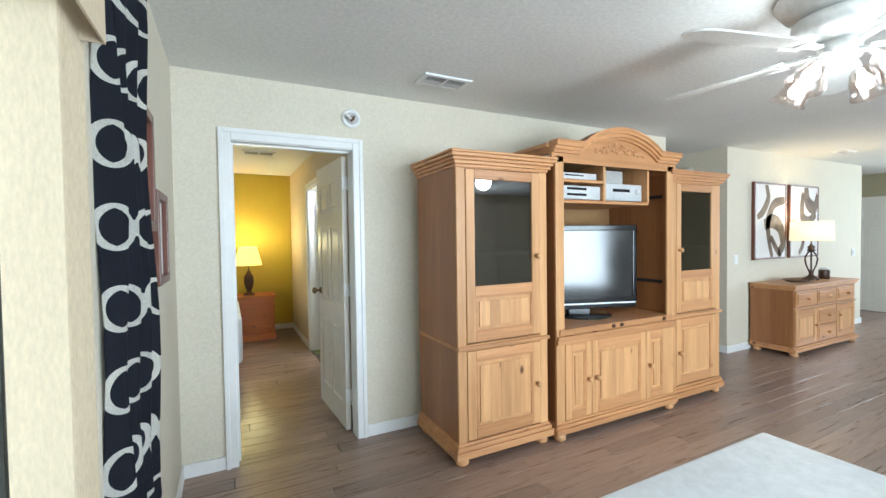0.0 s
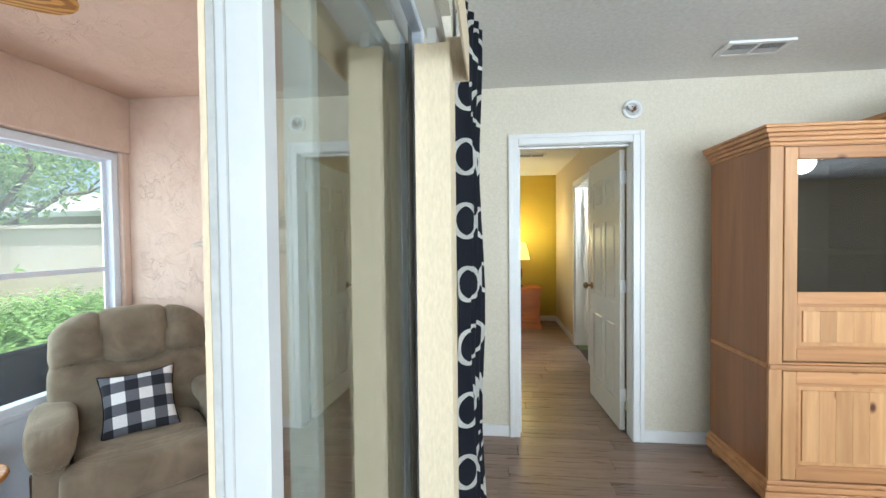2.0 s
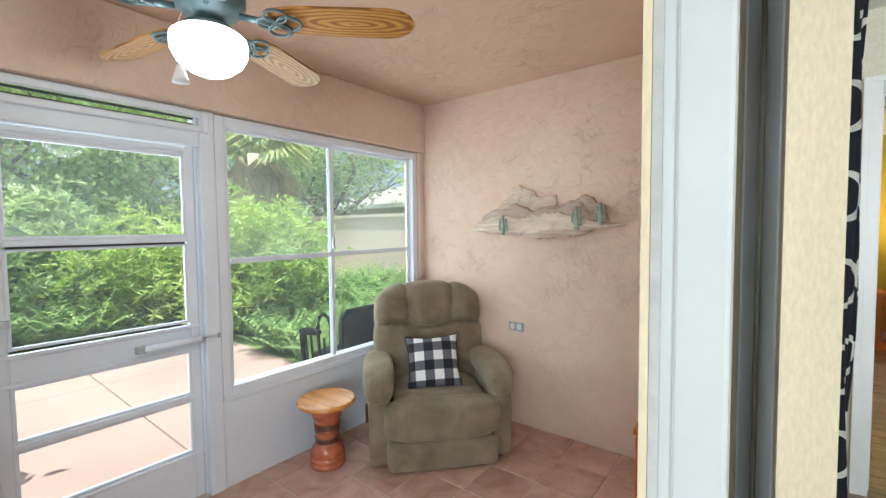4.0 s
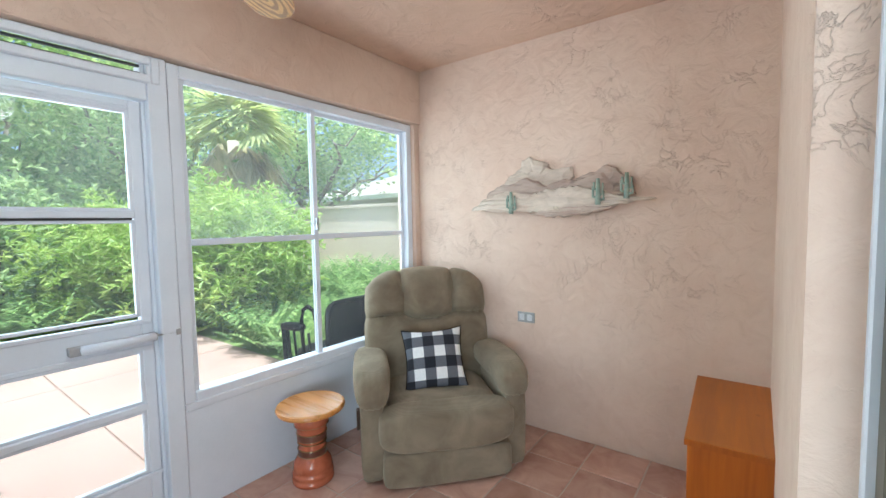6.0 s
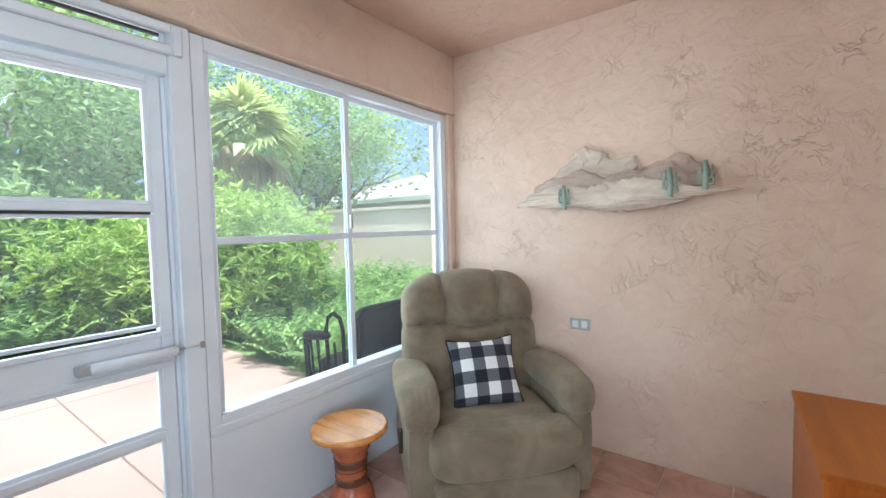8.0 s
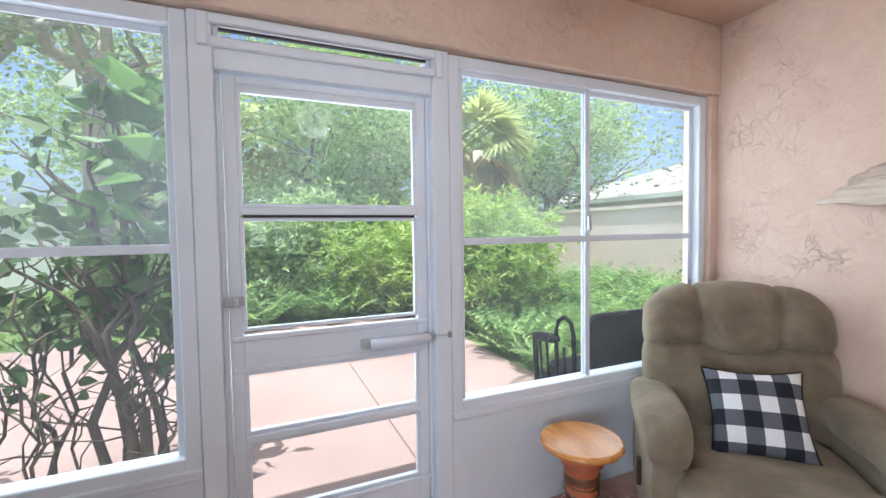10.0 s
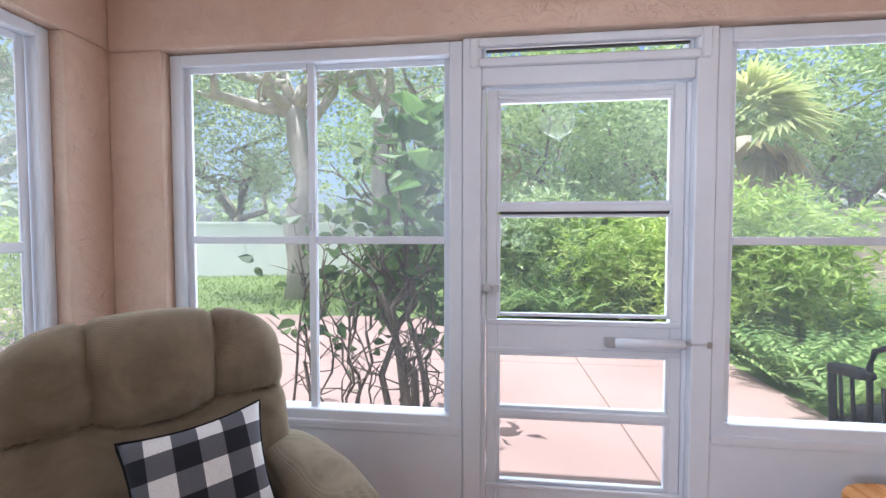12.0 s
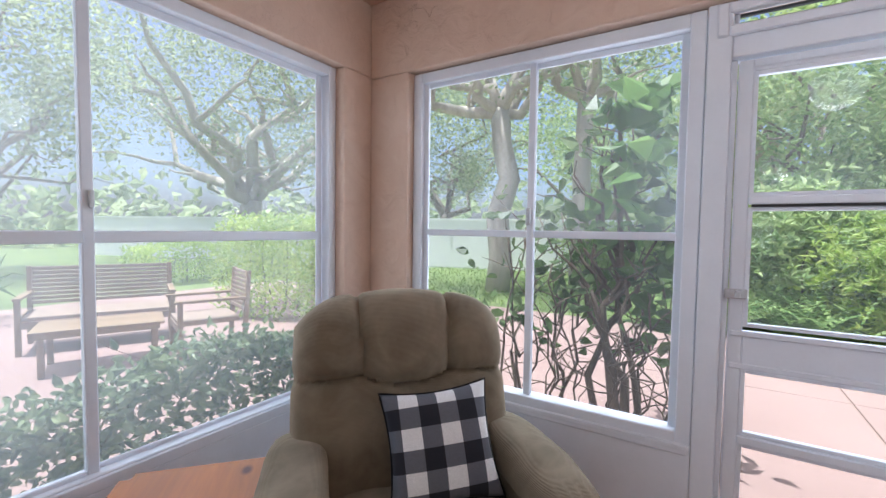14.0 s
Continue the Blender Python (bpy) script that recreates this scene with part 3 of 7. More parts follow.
sdoor = thing("screen_door", "white aluminium screen door with four glass panes, closed", "door", (-2.955, 0.345, SUNF + 0.01), kind="structure")
SD = 0.817
Z = lambda z: z - SUNF - 0.01
bars("stile", [(-0.02, 0.003, 0, 0.02, 0.05, Z(1.855))], sdoor)
bars("stile", [(-0.02, SD - 0.05, 0, 0.02, SD - 0.003, Z(1.855))], sdoor)
bars("top_rail", [(-0.02, 0.05, Z(1.81), 0.02, SD - 0.05, Z(1.855)), (0.02, 0.045, Z(1.822), 0.026, SD - 0.045, Z(1.83))], sdoor)
bars("middle_rail", [(-0.02, 0.05, Z(0.735), 0.02, SD - 0.05, Z(0.862)), (0.02, 0.01, Z(0.845), 0.03, SD - 0.01, Z(0.866)), (0.02, 0.01, Z(0.722), 0.028, SD - 0.01, Z(0.745))], sdoor)
bars("bottom_rail", [(-0.02, 0.05, 0, 0.02, SD - 0.05, Z(0.135)), (0.02, 0.0, Z(0.12), 0.03, SD, Z(0.14))], sdoor)
bars("sash_bar", [(0.0, 0.05, Z(1.332), 0.03, SD - 0.05, Z(1.362))], sdoor)
bars("rubber_seal", [(0.005, 0.06, Z(1.322), 0.024, SD - 0.06, Z(1.332))], sdoor, M_DARK, 0.0)
bars("sash_bar", [(0.0, 0.045, Z(0.44), 0.03, SD - 0.045, Z(0.472))], sdoor)
for z0, z1 in ((1.362, 1.81), (0.88, 1.322), (0.472, 0.722), (0.14, 0.44)):
    bars("sash", frame_x(-0.006, 0.018, 0.05, SD - 0.05, Z(z0), Z(z1), 0.014), sdoor, bev=0.002)
    pane(sdoor, 0.004, 0.06, Z(z0) + 0.008, 0.008, SD - 0.06, Z(z1) - 0.008, M_GLASS if z0 > 1.2 else M_GLASS_LOW)
closer = part("door_closer", lathe([(0.005, 0), (0.019, 0.004), (0.019, 0.27), (0.012, 0.276), (0.005, 0.277)], 18, "y", at=(0.058, 0.535, Z(0.785))), M_ALU, sdoor, "white pneumatic closer tube", True)
part("closer_rod", boxes((0.05, 0.80, Z(0.782), 0.06, 0.91, Z(0.790)), (0.03, 0.895, Z(0.772), 0.062, 0.915, Z(0.80)), (0.028, 0.79, Z(0.765), 0.064, 0.815, Z(0.80)), bev=0.002, seg=1), M_ALU_GREY, closer)
part("closer_bracket", boxes((0.02, 0.50, Z(0.765), 0.062, 0.555, Z(0.80)), bev=0.003, seg=1), M_ALU_GREY, closer)
part("latch_handle", boxes((0.02, -0.012, Z(0.985), 0.04, 0.06, Z(1.02)), (0.03, 0.02, Z(0.99), 0.075, 0.036, Z(1.015)), bev=0.004), M_ALU_GREY, sdoor)

# south window
sw = thing("window_3", "white aluminium sliding window in the south wall", "window", kind="structure")


def frame_y(y0, y1, x0, x1, z0, z1, w):
    return [(x0, y0, z0, x0 + w, y1, z1), (x1 - w, y0, z0, x1, y1, z1), (x0 + w, y0, z1 - w, x1 - w, y1, z1), (x0 + w, y0, z0, x1 - w, y1, z0 + w)]


bars("window_frame", frame_y(-1.52, -1.435, -2.655, -0.62, 0.33, 2.073, 0.05), sw)
bars("window_sill", [(-2.65, -1.5, 0.325, -0.625, -1.425, 0.372)], sw)
for a, b, dy in ((-2.60, -1.565, -0.022), (-1.60, -0.66, 0.0)):
    bars("sash", frame_y(-1.474 + dy, -1.460 + dy, a, b, 0.36, 2.03, 0.036), sw)
    bars("glazing_bar", [(a + 0.03, -1.478 + dy, 1.163, b - 0.03, -1.452 + dy, 1.205)], sw)
    pane(sw, a + 0.03, -1.471 + dy, 0.39, b - 0.03, -1.467 + dy, 1.17, M_GLASS_S)
    pane(sw, a + 0.03, -1.471 + dy, 1.20, b - 0.03, -1.467 + dy, 2.0, M_GLASS_S)
bars("latch", [(-1.597, -1.457, 1.28, -1.583, -1.444, 1.34)], sw, M_ALU_GREY, 0.003)
setting("wall_panel_3", boxes((-2.65, -1.43, -0.14, -0.63, -1.424, 0.326), bev=0.001), M_ALU, "white kick panel below the south window", "panel")

# living room's garden window
lw = thing("window_4", "wide white garden window with three panes", "window", kind="structure")
bars("window_frame", frame_y(-4.08, -3.98, 0.8, 4.4, 0.25, 2.25, 0.06) + [(1.95, -4.06, 0.31, 2.0, -4.0, 2.19), (3.2, -4.06, 0.31, 3.25, -4.0, 2.19)], lw, M_TRIM)
for a, b in ((0.86, 1.95), (2.0, 3.2), (3.25, 4.34)):
    pane(lw, a, -4.04, 0.31, b, -4.034, 2.19, M_GLASS_LOW)

# ---- sliding door between living room and sunroom ----
sl = thing("sliding_door", "white framed glass sliding door, slid open and stacked", "door", kind="structure")
bars("frame", [(-0.52, 1.362, 0.0, -0.36, 1.40, 2.045), (-0.52, -1.25, 2.0, -0.36, 1.362, 2.058), (-0.52, -1.25, 0.0, -0.36, -1.21, 2.0)], sl)
bars("sill", [(-0.58, -1.25, -0.14, -0.272, 1.40, -0.002)], sl, M_ALU_GREY)
for name, x0, x1, y0 in (("inner_panel", -0.446, -0.390, 0.532), ("outer_panel", -0.505, -0.455, 0.80)):
    pn = part(name, boxes((x0, y0, 0.02, x1, y0 + 0.03, 1.998), (x0, y0 + 0.03, 0.02, x1, 1.30, 0.09), (x0, y0 + 0.03, 1.94, x1, 1.30, 1.998), bev=0.003, seg=1), M_SLIDEFRAME, sl)
    gx = x1 - 0.005
    g = part("pane", boxes((gx - 0.004, y0 + 0.025, 0.08, gx, 1.31, 1.95)), M_SLIDER, pn)
    g.visible_shadow = False
    part("lock_stile", boxes((x0, 1.301, 0.02, x1, 1.358, 1.998), bev=0.003, seg=1), M_STILE, pn, "lock stile with shade in its dark colour")
bars("weather_strip", [(-0.4535, 0.528, 0.02, -0.4465, 0.58, 1.99)], sl, M_BLIND, 0.0)
bars("pile_seal", [(-0.446, 0.5285, 0.03, -0.438, 0.5315, 1.99)], sl, M_REGISTER, 0.0)
# thin grey strip laid on the face for the shade of a recess
bars("groove_shade_strip", [(-0.4285, 0.5305, 0.03, -0.4265, 0.5315, 1.99)], sl, M_REGISTER, 0.0)

# vertical blind, drawn aside
vb = thing("vertical_blind", "cream fabric vertical blind drawn aside", "blind", (-0.31, 0, 0))
part("headrail", boxes((-0.022, -1.2, 1.925, 0.022, 1.40, 1.965), bev=0.003), M_TRIM, vb)
part("valance", boxes((0.080, -1.2, 1.84, 0.086, 1.33, 1.965), (-0.03, 1.326, 1.84, 0.086, 1.332, 1.965), bev=0.002), M_BLIND, vb)
for i in range(11):
    y = 1.19 + i * 0.016
    tw = radians(3 * math.sin(i * 1.7))
    bm = bmesh.new()
    cols = []
    for k in range(7):
        s = (k / 6 - 0.5) * 0.088
        cols.append((s * math.cos(tw), y + s * math.sin(tw) + 0.004 * (1 - (s / 0.044) ** 2)))
    pts = cols + [(a, b + 0.0012) for a, b in reversed(cols)]
    outline(pts, 1.83, bm, "z")
    bmesh.ops.translate(bm, vec=(0, 0, 0.06), verts=bm.verts[:])
    slat = part("slat", bm, M_BLIND, vb)
    part("carrier", boxes((-0.012, y - 0.002, 1.888, 0.012, y + 0.003, 1.926)), M_TRIM, slat)

# curtain beside it
def curtain(at, length, top, folds, depth):
    cur = thing("curtain", "navy curtain with white ogee ring print", "curtain", at)
    bm = bmesh.new()
    uvl = bm.loops.layers.uv.new("UVMap")
    n, m = 84, 16
    rows = []
    for j in range(m + 1):
        z = 0.02 + (top - 0.02) * j / m
        flare = 1.0 + 0.55 * (1 - j / m) ** 1.3
        row, arc, last = [], 0.0, None
        for i in range(n + 1):
            s = i / n
            p = Vector((0.034 * s + depth * math.sin(2 * math.pi * folds * s - math.pi / 2) * (0.85 + 0.2 * (1 - j / m)) + 0.008 * math.sin(j * 0.9 + i * 0.3), length * s * flare, z))
            if last is not None:
                arc += (p - last).length
            last = p
            row.append((bm.verts.new(p), arc))
        rows.append(row)
    for a, b in zip(rows, rows[1:]):
        for i in range(n):
            f = bm.faces.new((a[i][0], a[i + 1][0], b[i + 1][0], b[i][0]))
            f.smooth = True
            for lp, (v, arc) in zip(f.loops, (a[i], a[i + 1], b[i + 1], b[i])):
                lp[uvl].uv = (arc, v.co.z)
    bmesh.ops.solidify(bm, geom=bm.faces[:], thickness=0.003)
    part("cloth", bm, M_TRELLIS, cur)
    part("rod", lathe([(0.006, -1.75), (0.012, -1.74), (0.012, 0.52), (0.02, 0.53), (0.006, 0.56)], 14, "y", at=(0.0, 0, top + 0.02)), M_BRONZE, cur, "dark bronze curtain rod", True)
    part("rod_bracket", boxes((-0.055, 0.45, top, 0.012, 0.47, top + 0.02)), M_BRONZE, cur)
    return cur


curtain((-0.254, 1.445, 0), 0.22, 2.14, 3.5, 0.024)


# ---- bedroom doorway, baseboards ----
def casing(name, x0, x1, top, y, label, face=-1):
    t = thing(name, label, "door frame", kind="structure")
    d = face * 0.018
    for row in ((x0 - 0.068, y, 0, x0 - 0.002, y + d, top + 0.07), (x1 + 0.002, y, 0, x1 + 0.068, y + d, top + 0.07)):
        part("casing", boxes(row, bev=0.004), M_TRIM, t)
    part("casing", boxes((x0 - 0.001, y, top + 0.004, x1 + 0.001, y + d, top + 0.07), bev=0.004), M_TRIM, t)
    for a, b in ((x0 - 0.072, x0 - 0.045), (x1 + 0.045, x1 + 0.072)):
        part("back_band", boxes((a, y + d * 0.9, 0, b, y + d * 1.45, top + 0.074), bev=0.003), M_TRIM, t)
    part("back_band", boxes((x0 - 0.044, y + d * 0.9, top + 0.047, x1 + 0.044, y + d * 1.45, top + 0.074), bev=0.003), M_TRIM, t)
    return t


dj = casing("door_frame_bedroom", 0.03, 0.787, 2.04, DW - 0.001, "white painted door casing and jamb")
part("jamb", boxes((0.0225, DW - 0.001, 0, 0.03, DW + 0.121, 2.04), (0.787, DW - 0.001, 0, 0.7945, DW + 0.121, 2.04), (0.0225, DW - 0.001, 2.04, 0.7945, DW + 0.121, 2.0515)), M_TRIM, dj)
part("stop", boxes((0.03, DW + 0.06, 0, 0.042, DW + 0.095, 2.03), (0.03, DW + 0.06, 2.028, 0.787, DW + 0.095, 2.04)), M_TRIM, dj)


def six_panel(name, label, at, turn, width=0.745, height=2.02):
    """A leaf hinged at its origin, running along local x, with six raised panels on both faces."""
    d = thing(name, label, "door", at, turn, kind="structure")
    T = 0.018
    cols = ((0.10, width / 2 - 0.035), (width / 2 + 0.035, width - 0.10))
    rows = ((0.20, 0.78), (0.92, 1.52), (1.64, 1.86))
    body = [(0, -T, 0.01, 0.10, T, height), (width - 0.10, -T, 0.01, width, T, height), (width / 2 - 0.035, -T, 0.01, width / 2 + 0.035, T, height)]
    for a, b in cols:
        for z0, z1 in ((0.01, 0.20), (0.78, 0.92), (1.52, 1.64), (1.86, height)):
            body.append((a, -T, z0, b, T, z1))
    part("leaf", boxes(*body), M_DOORW, d)
    for a, b in cols:
        for z0, z1 in rows:
            bm = boxes((a, -T + 0.010, z0, b, T - 0.010, z1))
            cuboid(bm, a + 0.03, -T + 0.002, z0 + 0.03, b - 0.03, T - 0.002, z1 - 0.03, 0.008, 1)
            part("raised_panel", bm, M_DOORW, d)
    kn = part("knob", lathe([(0.03, T), (0.03, T + 0.006), (0.011, T + 0.012), (0.011, T + 0.035), (0.026, T + 0.045), (0.028, T + 0.06), (0.018, T + 0.07)], 20, "y", at=(width - 0.065, 0, 0.98)), M_BRASS, d, "aged brass knob", True)
    part("knob_back", lathe([(0.03, -T), (0.03, -T - 0.006), (0.011, -T - 0.012), (0.011, -T - 0.035), (0.026, -T - 0.045), (0.028, -T - 0.06), (0.018, -T - 0.07)], 20, "y", at=(width - 0.065, 0, 0.98)), M_BRASS, d, "aged brass knob", True)
    for z in (0.22, 1.0, 1.78):
        part("hinge", boxes((-0.012, -0.03, z, 0.004, T + 0.004, z + 0.09), bev=0.002, seg=1), M_TRIM, d)
    return d


six_panel("door_1", "white six-panel bedroom door standing open", (0.765, DW + 0.145, 0), 93.0)
setting("baseboard", boxes((LX + 0.001, DW - 0.016, 0, -0.045, DW - 0.001, 0.082), (0.862, DW - 0.016, 0, 4.15, DW - 0.001, 0.082), (5.245, DW - 0.016, 0, 8.82, DW - 0.001, 0.082), (5.245, DW - 0.001, 0, 5.259, 5.5, 0.082), (LX + 0.001, 1.42, 0, LX + 0.015, DW - 0.017, 0.082), bev=0.003), M_TRIM, "white painted baseboard", "baseboard")
setting("baseboard_bedroom", boxes((-3.0, 7.405, 0, 0.905, 7.419, 0.082), (0.906, DW + 0.125, 0, 0.919, 4.90, 0.082), (0.906, 5.86, 0, 0.919, 7.404, 0.082), bev=0.003), M_TRIM, "white painted bedroom baseboard", "baseboard")
bj = thing("door_frame_closet", "white painted doorway in the bedroom wall", "door frame", kind="structure")
part("casing", boxes((0.900, 4.91, 0, 0.9195, 4.978, 2.12), (0.900, 5.782, 0, 0.9195, 5.85, 2.12), (0.900, 4.978, 2.052, 0.9195, 5.782, 2.12), bev=0.004), M_TRIM, bj)
part("jamb", boxes((0.919, 4.979, 0, 1.041, 4.992, 2.049), (0.919, 5.768, 0, 1.041, 5.779, 2.049), (0.919, 4.992, 2.038, 1.041, 5.768, 2.049)), M_TRIM, bj)
six_panel("door_3", "white six-panel inner door, ajar", (1.03, 5.755, 0), -12, 0.62)

# entrance door at the end of the room
six_panel("door_2", "white six-panel entrance door, closed", (10.225, 4.95, 0), -90, 0.95, 2.04)
six_panel("door_4", "white six-panel entrance door, closed", (10.225, 3.04, 0), 90, 0.95, 2.04)


# ---- living room things ----
def knob(parent, x, y, z, r=0.019, mat=None):
    """A turned wooden knob that sticks out towards -y."""
    return part("knob", lathe([(r * 0.55, 0.0), (r * 0.5, -0.012), (r * 0.95, -0.02), (r, -0.03), (r * 0.7, -0.038), (r * 0.2, -0.040)], 16, "y", at=(x, y, z)), mat or M_PINE, parent, "", True)


def framed_door(parent, x0, x1, z0, z1, y, glazed_from=None, knob_at=None, style=0.062, name="door"):
    """A frame-and-panel door whose face lies at y; the upper part may be glazed."""
    T = 0.022
    rows = [(x0, y, z0, x0 + style, y + T, z1), (x1 - style, y, z0, x1, y + T, z1), (x0 + style, y, z0, x1 - style, y + T, z0 + style), (x0 + style, y, z1 - style, x1 - style, y + T, z1)]
    top = z1 - style
    if glazed_from:
        rows.append((x0 + style, y, glazed_from - style, x1 - style, y + T, glazed_from))
        top = glazed_from - style
    a, b, c, e = x0 + style, x1 - style, z0 + style, top
    d = part(name, boxes((a, y + 0.010, c, b, y + 0.020, e)), M_PINE, parent)
    for row in rows:
        upright = row[5] - row[2] > row[3] - row[0]
        part("stile" if upright else "rail", boxes(row, bev=0.003, seg=1), M_PINE if upright else M_PINE_H, d)
    n = max(2, int((b - a) / 0.085))
    for i in range(n):
        p = a + 0.03 + (b - a - 0.06) * i / n
        q = a + 0.03 + (b - a - 0.06) * (i + 1) / n
        part("panel_board", boxes((p, y + 0.001, c + 0.035, q, y + 0.0105, e - 0.035), bev=0.0012, seg=1), M_PINE, d)
    part("panel_moulding", boxes((a, y + 0.004, e - 0.014, b, y + 0.0105, e), (a, y + 0.004, c, b, y + 0.0105, c + 0.014), (a, y + 0.004, c + 0.014, a + 0.014, y + 0.0105, e - 0.014), (b - 0.014, y + 0.004, c + 0.014, b, y + 0.0105, e - 0.014)), M_PINE_H, d)
    if glazed_from:
        part("pane", boxes((a - 0.004, y + 0.011, glazed_from - 0.004, b + 0.004, y + 0.015, z1 - style + 0.004)), M_SMOKE, d, "smoked glass pane")
    if knob_at:
        knob(d, knob_at[0], y, knob_at[1])
    return d


def bun_foot(parent, x, y, h=0.062, r=0.043):
    return part("foot", lathe([(r * 0.62, 0), (r * 0.95, h * 0.2), (r, h * 0.5), (r * 0.9, h * 0.8), (r * 0.6, h)], 20, at=(x, y, 0)), M_PINE, parent, "", True)


def moulding(parent, x0, x1, y0, y1, z, steps, name):
    """Stacked mouldings, each (out, height), round the front and sides."""
    bm = bmesh.new()
    for out, hgt in steps:
        cuboid(bm, x0 - out, y0 - out, z, x1 + out, y1, z + hgt, min(0.006, hgt * 0.3), 2)
        z += hgt
    return part(name, bm, M_PINE_H, parent)


CROWN = ((0.008, 0.018), (0.022, 0.022), (0.034, 0.02), (0.05, 0.022), (0.058, 0.016))


def side_tower(at, w, knob_side, label):
    t = thing("cabinet_tower", label, "cabinet", at, group="wall unit")
    D, H = 0.58, 1.95
    part("side_panel", boxes((0.0, -D + 0.02, 0.06, 0.022, 0, H - 0.1)), M_PINE_SHADED, t)
    part("side_panel", boxes((w - 0.022, -D + 0.02, 0.06, w, 0, H - 0.1)), M_PINE_SHADED, t)
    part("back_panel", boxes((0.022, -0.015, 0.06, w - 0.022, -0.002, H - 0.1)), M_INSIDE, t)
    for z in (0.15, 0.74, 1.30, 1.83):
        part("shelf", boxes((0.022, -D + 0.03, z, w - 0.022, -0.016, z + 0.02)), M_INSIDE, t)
    part("stile", boxes((0.0, -D, 0.06, 0.062, -D + 0.0195, H - 0.1), bev=0.004), M_PINE, t)
    part("stile", boxes((w - 0.062, -D, 0.06, w, -D + 0.0195, H - 0.1), bev=0.004), M_PINE, t)
    part("rail", boxes((0.062, -D, 1.845, w - 0.062, -D + 0.0195, H - 0.1)), M_PINE_H, t)
    part("rail", boxes((0.062, -D, 0.715, w - 0.062, -D + 0.0195, 0.755)), M_PINE_H, t)
    part("waist_moulding", boxes((-0.008, -D - 0.022, 0.722, w + 0.008, -D - 0.0005, 0.748), (-0.008, -D - 0.0005, 0.722, -0.0005, -0.01, 0.748), bev=0.008), M_PINE_H, t)
    moulding(t, 0, w, -D, 0, H - 0.1, CROWN, "crown")
    part("plinth", boxes((-0.03, -D - 0.03, 0.055, w + 0.03, 0, 0.10), (-0.018, -D - 0.018, 0.10, w + 0.018, 0, 0.128), (-0.008, -D - 0.008, 0.128, w + 0.008, 0, 0.148), bev=0.005), M_PINE_H, t)
    kx = w - 0.095 if knob_side > 0 else 0.095
    framed_door(t, 0.065, w - 0.065, 0.765, 1.842, -D - 0.004, 1.115, (kx, 1.29))
    framed_door(t, 0.065, w - 0.065, 0.155, 0.712, -D - 0.004, None, (kx, 0.43))
    for x in (0.035, w - 0.035):
        for y in (-D + 0.03, -0.05):
            bun_foot(t, x, y)
    return t


BACKY = DW - 0.02
side_tower((1.235, BACKY - 0.09, 0), 0.70, 1, "honey pine tall cabinet with a smoked glass door")
side_tower((3.245, BACKY - 0.09, 0), 0.67, -1, "honey pine tall cabinet with a reflecting glass door")


